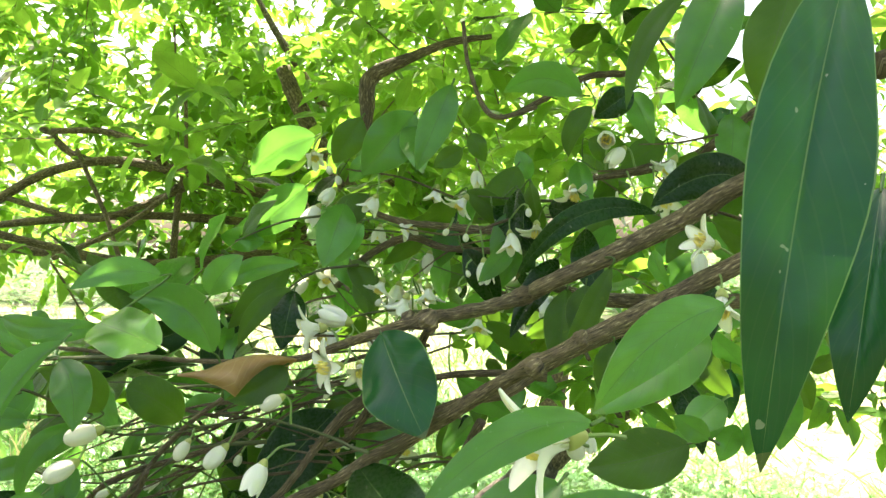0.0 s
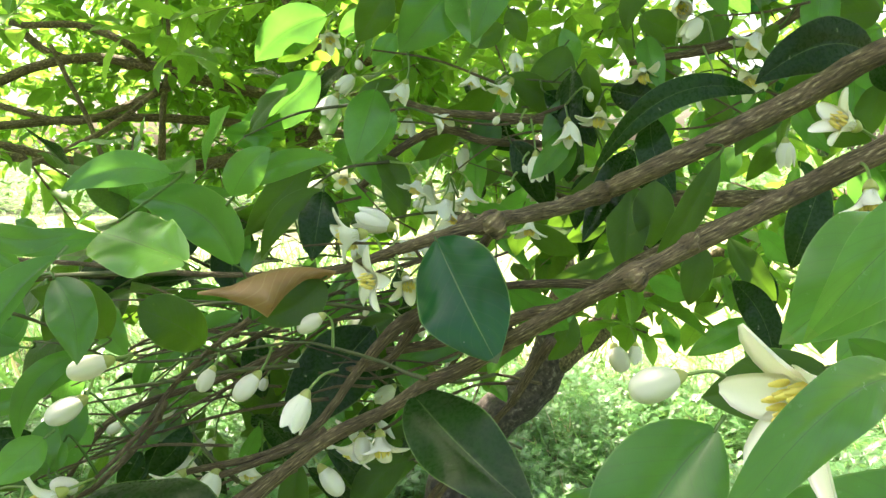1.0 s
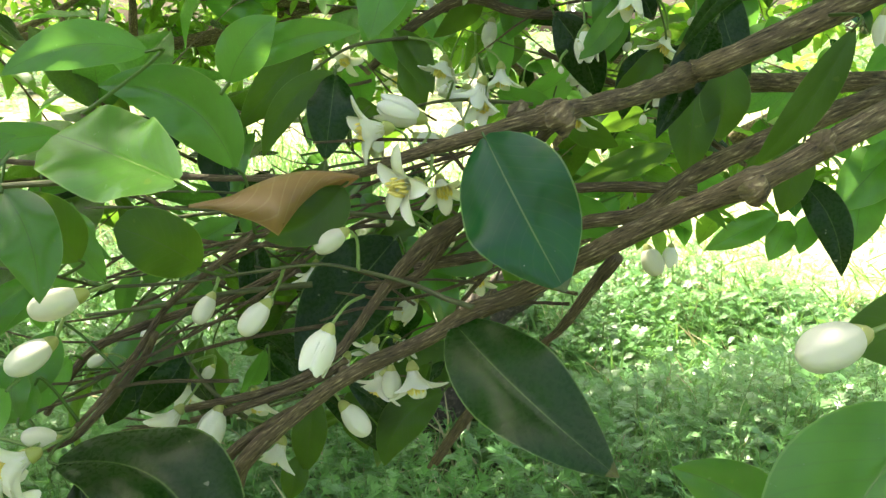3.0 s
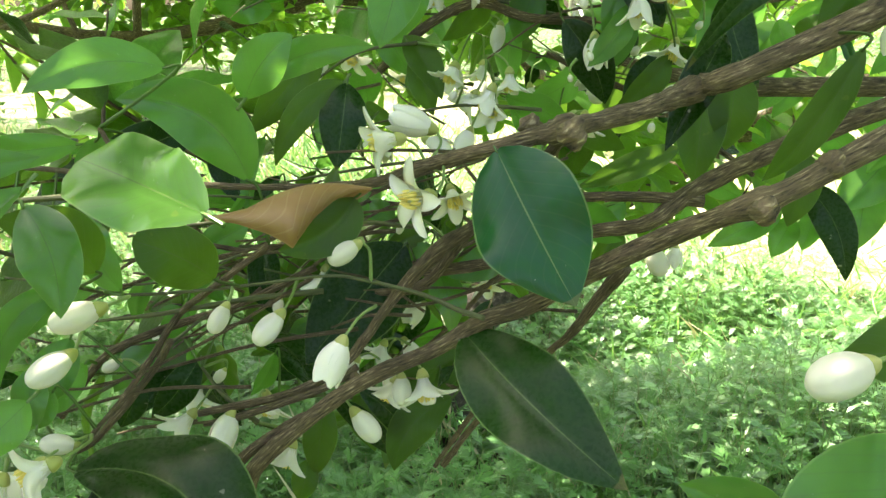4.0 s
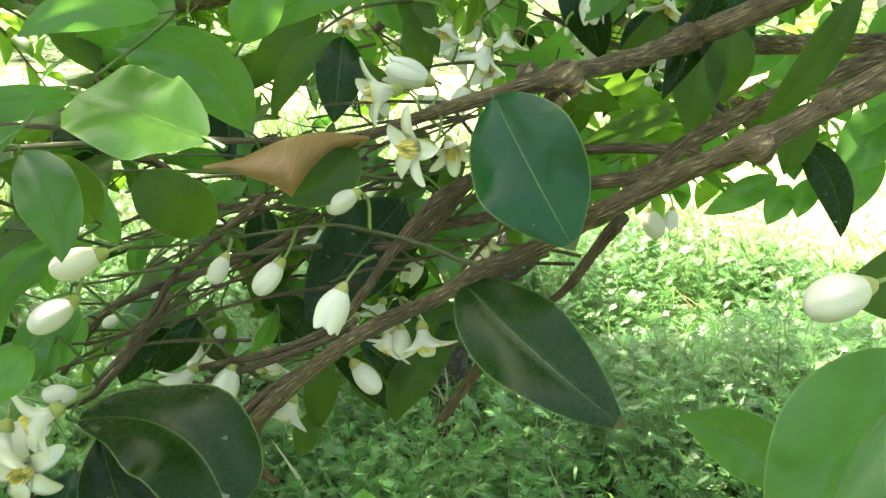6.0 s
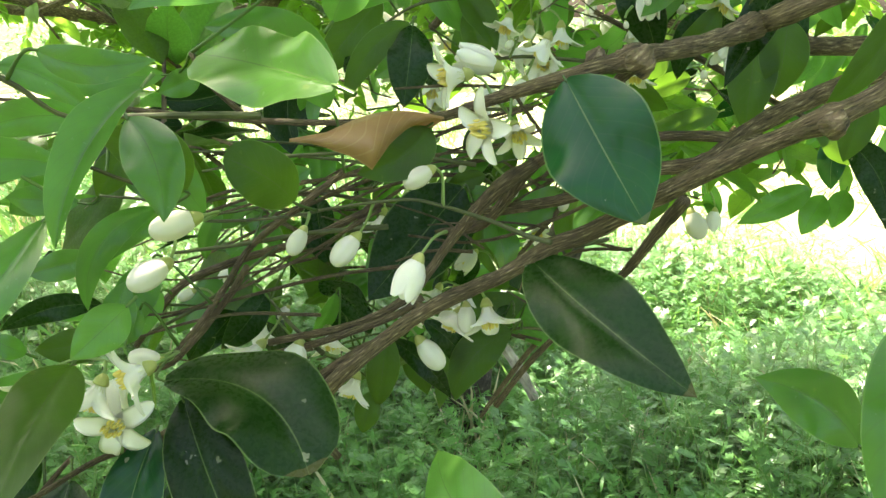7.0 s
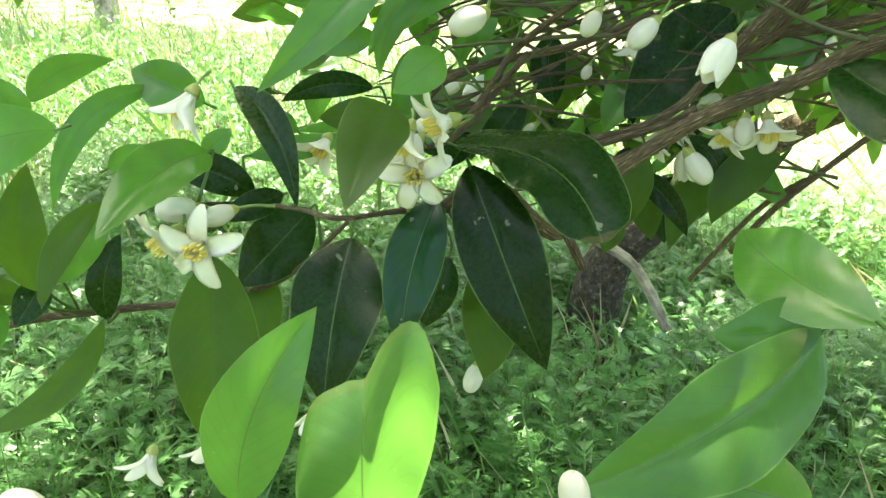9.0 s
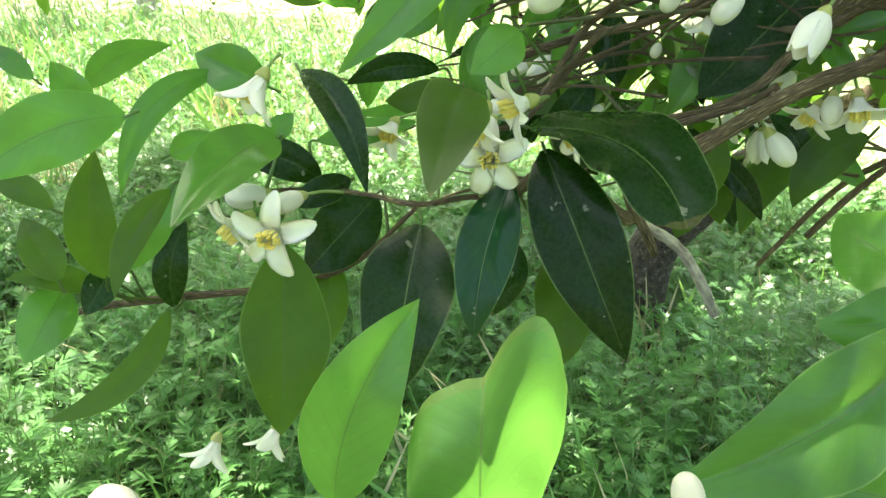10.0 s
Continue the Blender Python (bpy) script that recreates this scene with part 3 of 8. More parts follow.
limb("twig", [(-0.2999, 0.4632, 1.2254, 0.0013), (-0.2948, 0.4676, 1.2046, 0.0013), (-0.2815, 0.4744, 1.1924, 0.0012), (-0.2672, 0.4813, 1.1802, 0.0010), (-0.2467, 0.5014, 1.1778, 0.0013), (-0.2117, 0.5216, 1.1757, 0.0018), (-0.1957, 0.5315, 1.1740, 0.0019)], citrus, TWIG, 8, 6, 0.05)
limb("twig", [(-0.2263, 0.5298, 1.2040, 0.0011), (-0.2176, 0.5258, 1.1902, 0.0013), (-0.2046, 0.5319, 1.1755, 0.0016)], citrus, BARK, 8, 6, 0.16)
limb("twig", [(-0.2979, 0.4810, 1.1595, 0.0008), (-0.2800, 0.5029, 1.1577, 0.0011), (-0.2618, 0.5212, 1.1448, 0.0011), (-0.2414, 0.5397, 1.1321, 0.0012)], citrus, TWIG, 6, 6, 0.05)


def knot(place, radius, seed, label=""):
    """A swollen, cracked scar where a side shoot broke off a branch."""
    bm = bmesh.new()
    bmesh.ops.create_icosphere(bm, subdivisions=3, radius=1.0)
    shift = Vector((seed * 3.1, seed * 1.7, 0))
    for v in bm.verts:
        n = v.co.normalized()
        v.co = n * radius * (1 + 0.35 * noise.noise(n * 1.6 + shift) + 0.22 * noise.noise(n * 4.5 + shift)) * (1.15 if n.x > 0 else 0.9)
    verts, faces = [v.co + Vector(place) for v in bm.verts], [tuple(v.index for v in f.verts) for f in bm.faces]
    bm.free()
    return mesh_object("knot", verts, faces, BARK, citrus, [(v.x * 0.6 + v.z, (v.z - v.x) * 9) for v in verts], label)


knot((-0.0106, 0.5274, 1.2006), 0.0070, 0)
knot((0.0535, 0.4618, 1.1785), 0.0056, 1)
knot((-0.0258, 0.5572, 1.1997), 0.0055, 2)
knot((0.0824, 0.4693, 1.1953), 0.0055, 3)
knot((-0.0490, 0.5363, 1.0980), 0.0045, 4)
knot((-0.1188, 0.5651, 1.0583), 0.0042, 5)

# thin shoots that run with the branches behind the buds
tangle = random.Random(41)
for _ in range(34):
    x, y, z = tangle.uniform(-0.20, 0.02), tangle.uniform(0.56, 0.72), 0.0
    z = 1.115 + 0.30 * (x + 0.05) + tangle.uniform(-0.035, 0.06)
    reach, fall = tangle.uniform(0.07, 0.17), tangle.uniform(-0.02, 0.07)
    bow = tangle.uniform(-0.015, 0.015)
    radius = tangle.uniform(0.0007, 0.0016)
    limb("twig", [(x, y, z, radius * 1.2), (x - reach * 0.35, y - 0.01, z - fall * 0.3 + bow, radius), (x - reach * 0.7, y - 0.015, z - fall * 0.7 + bow, radius * 0.85), (x - reach, y - 0.005, z - fall, radius * 0.6)],
         citrus, tangle.choice((BARK, BARK, TWIG)), 6, 5, 0.12)

# leaves on the near branches
leaf((-0.0444, 0.5400, 1.1915), (-0.0128, 0.4908, 1.1279), (-0.4626, -0.7888, 0.4047), 0.0555, "g", 0.05, 0, 0.1, to=(-0.0344, 0.5411, 1.1947))
leaf((-0.0596, 0.5370, 1.0981), (0.0035, 0.4496, 1.0598), (-0.3219, -0.5656, 0.7593), 0.0460, "m", 0.05, -0.03, 0.12, to=(-0.0600, 0.5360, 1.0973))
leaf((-0.1437, 0.3718, 1.2020), (-0.1945, 0.4224, 1.2085), (-0.2008, -0.7027, 0.6826), 0.0311, "y", 0.03, 0, 0.1, wave=0.12, blunt=True)
leaf((-0.1645, 0.5481, 1.1749), (-0.2214, 0.5389, 1.2158), (0.2485, -0.9597, 0.1314), 0.0319, "y", 0.05, -0.2, 0.25, to=(-0.1570, 0.5468, 1.1430))
leaf((-0.1905, 0.5158, 1.2314), (-0.2391, 0.4867, 1.2232), (0.4475, -0.8366, 0.3160), 0.0193, "y", 0.1, -0.1, 0.12, to=(-0.2263, 0.5298, 1.2040))
leaf((-0.1573, 0.5127, 1.2183), (-0.1359, 0.5151, 1.2454), (0.1494, -0.9884, -0.0291), 0.0208, "y", 0.1, 0.1, 0.12)
leaf((-0.1586, 0.5435, 1.2225), (-0.1019, 0.5431, 1.2394), (-0.0020, -0.9998, -0.0186), 0.0160, "y", 0.1, 0.1, 0.12)
leaf((-0.1415, 0.7288, 1.2336), (-0.1898, 0.6927, 1.1768), (0.3322, -0.8977, 0.2893), 0.0277, "o", 0.1, 0, 0.1, to=(-0.1283, 0.7380, 1.2210))
leaf((-0.1210, 0.6272, 1.2169), (-0.1601, 0.6046, 1.1715), (0.2423, -0.9355, 0.2572), 0.0169, "o", 0.1, -0.12, 0.12)
leaf((-0.1198, 0.6268, 1.2160), (-0.1258, 0.6017, 1.1698), (0.1213, -0.8787, 0.4618), 0.0271, "m", 0.1, 0, 0.05)
leaf((-0.1811, 0.5296, 1.1308), (-0.2080, 0.5010, 1.1590), (0.6948, -0.7164, -0.0630), 0.0290, "o", 0.1, -0.05, 0.05, to=(-0.1704, 0.5382, 1.1243), blunt=True)
dry_leaf((-0.1051, 0.5481, 1.1714), (-0.1797, 0.5148, 1.1666), (0.3860, -0.8961, 0.2193), 0.65, "curled dry brown leaf caught on a twig")
leaf((-0.1133, 0.5471, 1.1666), (-0.1488, 0.5221, 1.1468), (0.3768, -0.8408, 0.3886), 0.0235, "o", 0.1, 0.12, 0.35, to=(-0.1172, 0.5742, 1.1674))
leaf((-0.2430, 0.4910, 1.0520), (-0.1696, 0.4553, 1.0213), (0.2011, -0.3218, 0.9252), 0.0565, "m", 0.12, 0.17, 0.1, to=(-0.2444, 0.5190, 1.0548), blunt=True)
leaf((-0.2316, 0.5198, 1.1387), (-0.2619, 0.4953, 1.1704), (0.6458, -0.7630, 0.0284), 0.0285, "o", 0.1, -0.12, 0.12, to=(-0.2424, 0.5228, 1.1305))
leaf((-0.2484, 0.5757, 1.1288), (-0.2608, 0.5833, 1.1496), (0.2486, -0.8529, 0.4591), 0.0152, "y", 0.1, 0, 0.12, to=(-0.2333, 0.5506, 1.1165))
leaf((-0.2271, 0.5343, 1.1242), (-0.2401, 0.5396, 1.1623), (0.3307, -0.9124, 0.2411), 0.0160, "y", 0.1, 0.1, 0.12, to=(-0.2370, 0.5395, 1.1221))
leaf((0.1106, 0.5031, 1.2407), (0.0831, 0.5264, 1.1767), (-0.5577, -0.8278, -0.0614), 0.0162, "o", 0.1, 0.05, 0.05, to=(0.1126, 0.5355, 1.2459))
leaf((0.0935, 0.6109, 1.2444), (0.0510, 0.5731, 1.1839), (-0.0947, -0.8131, 0.5744), 0.0223, "m", 0.1, 0, 0.1)
leaf((0.1152, 0.6844, 1.2160), (0.1046, 0.6623, 1.1455), (-0.3532, -0.8760, 0.3284), 0.0326, "o", 0.1, 0, 0.12, to=(0.1161, 0.6951, 1.1748))
leaf((0.1764, 0.8853, 1.1336), (0.0732, 0.8608, 1.1013), (0.1207, -0.9379, 0.3251), 0.0257, "o", 0.1, 0, 0.12)
leaf((0.2275, 0.7532, 1.1270), (0.2485, 0.7087, 1.0593), (-0.5404, -0.7702, 0.3387), 0.0282, "m", 0.1, 0.12, 0.12)
leaf((0.5105, 1.3131, 0.9643), (0.3917, 1.3033, 0.9091), (-0.1144, -0.9064, 0.4067), 0.0452, "y", 0.1, 0, 0.12)
leaf((0.5275, 1.3084, 0.9534), (0.4909, 1.2914, 0.8933), (-0.3508, -0.8230, 0.4467), 0.0434, "y", 0.1, 0, 0.12)
leaf((0.5624, 1.3086, 0.9613), (0.5389, 1.2915, 0.9036), (-0.4216, -0.8080, 0.4117), 0.0387, "y", 0.1, 0, 0.12)
leaf((0.5022, 1.0441, 1.1076), (0.4283, 1.0253, 1.0339), (-0.2784, -0.8259, 0.4903), 0.0636, "y", 0.1, 0, 0.12)
leaf((0.5237, 1.1322, 1.0588), (0.5061, 1.1021, 0.9626), (-0.5129, -0.7884, 0.3396), 0.0614, "y", 0.1, 0, 0.12)
leaf((0.0480, 0.3403, 1.1452), (0.0041, 0.3170, 1.0906), (-0.3478, -0.7950, 0.4969), 0.0420, "y", 0.06, -0.06, 0.25)
leaf((0.0470, 0.3978, 1.0652), (0.0078, 0.4085, 1.0897), (-0.0358, -0.9363, 0.3494), 0.0235, "y", 0.1, -0.1, 0.12)
leaf((-0.1159, 0.5723, 1.0489), (-0.0869, 0.5777, 1.0068), (0.3238, -0.9406, 0.1020), 0.0153, "m", 0.1, 0.1, 0.05, to=(-0.1235, 0.5661, 1.0606))
leaf((-0.0616, 0.5762, 1.0400), (-0.0963, 0.5654, 0.9994), (-0.1424, -0.9196, 0.3662), 0.0248, "o", 0.1, -0.15, 0.12, to=(-0.0496, 0.6205, 1.0224))
leaf((-0.1374, 0.5902, 1.0346), (-0.1438, 0.5853, 0.9857), (0.0553, -0.9942, 0.0922), 0.0204, "o", 0.1, 0, 0.12, to=(-0.1448, 0.5752, 1.0519))
leaf((-0.1478, 0.5887, 0.9952), (-0.1536, 0.5809, 0.9699), (0.0642, -0.9576, 0.2810), 0.0163, "o", 0.1, 0, 0.12, to=(-0.1762, 0.5842, 1.0232))
leaf((-0.0871, 0.6429, 1.1142), (-0.1491, 0.6066, 1.0490), (0.0640, -0.8966, 0.4383), 0.0533, "m", 0.05, 0, 0.12, to=(-0.0809, 0.6389, 1.1037))
leaf((0.1280, 0.5659, 1.1825), (0.1179, 0.5615, 1.1441), (-0.3393, -0.9204, 0.1941), 0.0199, "o", 0.1, 0, 0.12, to=(0.1249, 0.5889, 1.1834))
leaf((0.2043, 0.5677, 1.2243), (0.1839, 0.5614, 1.1669), (-0.4135, -0.8774, 0.2433), 0.0261, "m", 0.1, 0, 0.12, to=(0.1986, 0.5925, 1.2102))
leaf((-0.2493, 0.5639, 1.1915), (-0.3080, 0.5458, 1.1873), (0.2862, -0.9536, 0.0937), 0.0170, "y", 0.1, 0, 0.12, to=(-0.2263, 0.5298, 1.2040))
leaf((-0.2478, 0.4714, 1.0983), (-0.2662, 0.4501, 1.0824), (0.5174, -0.7507, 0.4109), 0.0194, "y", 0.1, 0, 0.12)
leaf((-0.2598, 0.5199, 1.0785), (-0.2746, 0.5181, 1.0591), (0.1418, -0.9897, -0.0187), 0.0147, "y", 0.1, 0, 0.12, to=(-0.2432, 0.5225, 1.0559))
leaf((-0.2114, 0.6026, 1.0570), (-0.2401, 0.5935, 1.0231), (0.0828, -0.9782, 0.1902), 0.0202, "m", 0.1, 0.05, 0.12, to=(-0.2077, 0.5934, 1.0551))
leaf((-0.2054, 0.6144, 1.0623), (-0.2180, 0.6061, 1.0339), (0.1665, -0.9634, 0.2099), 0.0127, "o", 0.1, 0, 0.12, to=(-0.2077, 0.5934, 1.0551))
leaf((-0.2231, 0.6219, 1.0815), (-0.2364, 0.6156, 1.0594), (0.1756, -0.9700, 0.1684), 0.0150, "y", 0.1, 0, 0.12, to=(-0.2154, 0.6275, 1.1025))
leaf((-0.2672, 0.5780, 1.0669), (-0.2888, 0.5504, 1.0424), (0.4532, -0.7641, 0.4591), 0.0178, "y", 0.1, 0, 0.12, to=(-0.2634, 0.5865, 1.0616))
leaf((-0.2512, 0.6186, 1.0329), (-0.2656, 0.6112, 1.0072), (0.1855, -0.9673, 0.1731), 0.0170, "m", 0.1, 0, 0.12, to=(-0.2681, 0.5851, 1.0562))
leaf((-0.3196, 0.6821, 1.1167), (-0.2734, 0.6720, 1.0956), (0.0089, -0.8954, 0.4451), 0.0199, "y", 0.1, 0, 0.12)
leaf((-0.2521, 0.6660, 1.0816), (-0.2335, 0.6703, 1.0987), (0.1112, -0.9859, 0.1248), 0.0145, "y", 0.1, 0, 0.12, to=(-0.2270, 0.6794, 1.0933))
leaf((-0.2225, 0.6712, 1.1037), (-0.1895, 0.6744, 1.1206), (0.0208, -0.9888, 0.1477), 0.0217, "y", 0.1, 0, 0.12, to=(-0.2270, 0.6794, 1.0933))
leaf((-0.1095, 0.6737, 1.1354), (-0.0920, 0.6674, 1.1197), (-0.0694, -0.9502, 0.3038), 0.0145, "y", 0.1, 0, 0.12, to=(-0.1246, 0.6720, 1.1297))

# the drooping end of the branch
leaf((-0.3593, 0.4747, 1.0429), (-0.3690, 0.3840, 1.0300), (0.4862, -0.1739, 0.8564), 0.0268, "y", 0.1, -0.03, 0.25, to=(-0.3641, 0.4678, 1.0184))
leaf((-0.3457, 0.4982, 1.0158), (-0.3914, 0.4867, 1.0304), (0.3213, -0.9013, 0.2907), 0.0200, "m", 0.1, -0.1, 0.12, to=(-0.3450, 0.4971, 1.0113))
leaf((-0.3837, 0.5309, 1.0552), (-0.4252, 0.5313, 1.0708), (0.1024, -0.9496, 0.2963), 0.0266, "y", 0.1, 0, 0.4)
leaf((-0.4102, 0.5299, 1.0620), (-0.4410, 0.4700, 1.0080), (0.5818, -0.6891, 0.4321), 0.0147, "y", 0.1, -0.18, 0.12)
leaf((-0.4017, 0.4489, 1.0223), (-0.4129, 0.4095, 0.9840), (0.5373, -0.6605, 0.5245), 0.0139, "o", 0.1, -0.1, 0.12, to=(-0.3695, 0.4536, 1.0221))
leaf((-0.3622, 0.5174, 1.0677), (-0.3151, 0.4714, 1.0194), (-0.0380, -0.7415, 0.6699), 0.0181, "m", 0.1, 0.1, 0.5)
leaf((-0.2705, 0.4611, 1.0754), (-0.2695, 0.3772, 1.0527), (0.2500, -0.2443, 0.9369), 0.0276, "o", 0.1, 0, 0.15)
leaf((-0.2655, 0.4460, 1.1450), (-0.3045, 0.3890, 1.0900), (0.3770, -0.7637, 0.5241), 0.0185, "y", 0.1, 0.04, 0.35, to=(-0.2979, 0.4810, 1.1595))
leaf((-0.2518, 0.5386, 1.1264), (-0.2850, 0.5180, 1.0780), (0.2681, -0.9390, 0.2155), 0.0161, "y", 0.1, -0.2, 0.12, to=(-0.2443, 0.5371, 1.1339))
leaf((-0.2645, 0.5091, 1.0656), (-0.2644, 0.5208, 1.0936), (0.0972, -0.9187, 0.3829), 0.0165, "y", 0.1, 0.1, 0.12, to=(-0.2444, 0.5190, 1.0548))
leaf((-0.3504, 0.5053, 1.0345), (-0.3016, 0.5270, 1.0431), (0.3534, -0.8979, 0.2625), 0.0132, "y", 0.1, 0, 0.12, to=(-0.3450, 0.4971, 1.0113))
leaf((-0.3413, 0.5619, 1.0359), (-0.3616, 0.5631, 1.0458), (0.0942, -0.9485, 0.3024), 0.0136, "y", 0.1, 0, 0.12)
leaf((-0.3494, 0.4478, 1.0010), (-0.3423, 0.4145, 0.9186), (0.6325, -0.6977, 0.3364), 0.0416, "o", 0.05, 0, 0.12, to=(-0.3668, 0.4607, 1.0203))
leaf((-0.2921, 0.4889, 1.0008), (-0.2934, 0.4377, 0.9307), (-0.0858, -0.8035, 0.5891), 0.0470, "m", 0.1, 0, 0.12, to=(-0.2960, 0.5012, 1.0053))
leaf((-0.2489, 0.4944, 1.0248), (-0.2593, 0.4538, 0.9574), (0.0882, -0.8595, 0.5036), 0.0285, "g", 0.1, -0.05, 0.12, to=(-0.2517, 0.4945, 1.0169))
leaf((-0.2346, 0.4929, 1.0426), (-0.1887, 0.4436, 0.9604), (-0.0976, -0.8763, 0.4718), 0.0391, "m", 0.1, 0, 0.12, to=(-0.2273, 0.5056, 1.0270))
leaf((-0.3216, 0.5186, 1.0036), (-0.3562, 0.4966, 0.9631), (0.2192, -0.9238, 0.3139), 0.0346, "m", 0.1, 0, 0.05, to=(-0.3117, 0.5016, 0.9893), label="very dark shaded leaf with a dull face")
leaf((-0.3439, 0.5106, 0.9660), (-0.3454, 0.4801, 0.9197), (0.2748, -0.8075, 0.5220), 0.0222, "o", 0.1, 0, 0.05, to=(-0.3453, 0.5014, 0.9632))
leaf((-0.2456, 0.5302, 0.9783), (-0.2558, 0.5129, 0.9405), (0.0508, -0.9136, 0.4034), 0.0234, "m", 0.1, 0, 0.12, to=(-0.2503, 0.5036, 1.0144))
leaf((-0.2221, 0.5556, 1.0049), (-0.2095, 0.5441, 0.9728), (-0.0248, -0.9439, 0.3294), 0.0159, "m", 0.1, 0, 0.12, to=(-0.2025, 0.5353, 1.0056))
leaf((-0.2366, 0.2619, 1.0105), (-0.2390, 0.2656, 1.0690), (0.0406, -0.9924, 0.1159), 0.0330, "y", 0.1, 0.0, 0.0, wave=0.06, notch=0.26)
leaf((-0.2766, 0.2855, 0.9983), (-0.2573, 0.2951, 1.0553), (0.0655, -0.9939, 0.0892), 0.0225, "y", 0.1, 0.08, 0.3)
leaf((-0.0896, 0.4029, 1.0114), (-0.1826, 0.3410, 0.9725), (0.3157, -0.8132, 0.4889), 0.0398, "y", 0.1, 0.04, 0.25)
leaf((-0.0909, 0.3692, 0.9571), (-0.1457, 0.3570, 0.9736), (0.3260, -0.8094, 0.4885), 0.0288, "y", 0.1, 0, 0.12)
leaf((-0.0924, 0.4060, 1.0198), (-0.1351, 0.3866, 1.0146), (0.2755, -0.7622, 0.5858), 0.0239, "y", 0.1, 0.1, 0.12)
leaf((-0.0801, 0.3795, 1.0272), (-0.1112, 0.4553, 1.0329), (0.0575, -0.9603, 0.2729), 0.0340, "y", 0.1, 0.08, 0.12)
leaf((-0.0323, 0.7154, 1.0065), (-0.1029, 0.6393, 0.9537), (0.1613, -0.6589, 0.7348), 0.0371, "o", 0.1, -0.15, 0.12, to=(-0.0437, 0.6926, 0.9893))
leaf((-0.1375, 0.6359, 1.0102), (-0.0953, 0.6253, 0.9699), (-0.0893, -0.9824, 0.1643), 0.0163, "m", 0.1, 0.1, 0.12, to=(-0.1722, 0.6382, 1.0052))
leaf((-0.1209, 0.6851, 0.9914), (-0.1102, 0.6695, 0.9500), (-0.1962, -0.9327, 0.3027), 0.0239, "o", 0.1, 0, 0.12, to=(-0.1257, 0.7069, 0.9953))
leaf((-0.0454, 0.7622, 1.0184), (-0.0512, 0.7495, 0.9900), (-0.2305, -0.8695, 0.4368), 0.0174, "o", 0.1, 0, 0.12, to=(-0.0334, 0.7529, 1.0470))
leaf((-0.4253, 0.4583, 1.0530), (-0.4734, 0.4090, 1.0303), (0.6234, -0.7330, 0.2722), 0.0312, "y", 0.1, -0.1, 0.12)
leaf((-0.4499, 0.4620, 0.9656), (-0.4503, 0.4679, 1.0325), (0.5412, -0.8372, 0.0781), 0.0240, "o", 0.1, 0.08, 0.2, to=(-0.4430, 0.4981, 0.9374))
leaf((-0.4532, 0.4735, 0.9683), (-0.4596, 0.4531, 0.9479), (0.5486, -0.6721, 0.4973), 0.0176, "m", 0.1, 0, 0.12, to=(-0.4509, 0.4978, 0.9357))
leaf((-0.4802, 0.4709, 0.9977), (-0.5172, 0.4708, 1.0105), (0.1761, -0.8469, 0.5017), 0.0145, "o", 0.1, -0.1, 0.12)
leaf((-0.4740, 0.4575, 0.9635), (-0.4956, 0.4670, 0.9937), (0.4570, -0.7030, 0.5449), 0.0203, "o", 0.1, 0, 0.12)
leaf((-0.4649, 0.4756, 0.9512), (-0.5013, 0.4537, 0.9640), (0.5716, -0.7231, 0.3879), 0.0148, "o", 0.1, -0.1, 0.12, to=(-0.4589, 0.4975, 0.9340))
leaf((-0.4832, 0.4739, 0.9535), (-0.4883, 0.4390, 0.9242), (0.5933, -0.5676, 0.5708), 0.0275, "y", 0.1, 0, 0.12, to=(-0.4826, 0.4965, 0.9288))
leaf((-0.4314, 0.4866, 0.9394), (-0.4754, 0.4296, 0.8969), (0.4885, -0.7318, 0.4753), 0.0165, "o", 0.05, 0.15, 0.12, to=(-0.4351, 0.4985, 0.9392))
leaf((-0.4283, 0.4871, 0.9395), (-0.4218, 0.4972, 0.9878), (0.4207, -0.8975, 0.1323), 0.0185, "m", 0.1, 0.1, 0.12, to=(-0.4272, 0.4988, 0.9409))
leaf((-0.4554, 0.4813, 0.9614), (-0.4222, 0.4968, 1.0132), (0.3228, -0.9434, 0.0764), 0.0180, "y", 0.1, -0.05, 0.12, to=(-0.4509, 0.4978, 0.9357))
leaf((-0.5890, 0.6805, 1.0143), (-0.5176, 0.6842, 1.0506), (0.0846, -0.9944, -0.0629), 0.0235, "y", 0.1, 0.12, 0.12)
leaf((-0.5274, 0.5829, 1.0209), (-0.5412, 0.5730, 1.0544), (0.6276, -0.7780, 0.0280), 0.0225, "y", 0.1, 0, 0.6)
leaf((-0.5632, 0.5856, 1.0399), (-0.5937, 0.5891, 1.0590), (0.2057, -0.8513, 0.4826), 0.0145, "y", 0.1, 0, 0.12)
leaf((-0.4732, 0.5811, 0.9974), (-0.4459, 0.5911, 1.0116), (0.2631, -0.9512, 0.1609), 0.0181, "y", 0.1, 0, 0.12)
leaf((-0.5580, 0.7019, 1.0024), (-0.5395, 0.7014, 0.9946), (0.1361, -0.9131, 0.3844), 0.0120, "y", 0.1, 0, 0.12)
leaf((-0.3947, 0.5477, 1.0207), (-0.3800, 0.5563, 1.0362), (0.3207, -0.9234, 0.2109), 0.0138, "y", 0.1, 0, 0.12)
leaf((-0.2707, 0.4851, 1.1575), (-0.3401, 0.4497, 1.1425), (0.4234, -0.8930, 0.1524), 0.0200, "y", 0.1, -0.16, 0.2, to=(-0.2851, 0.4966, 1.1582))
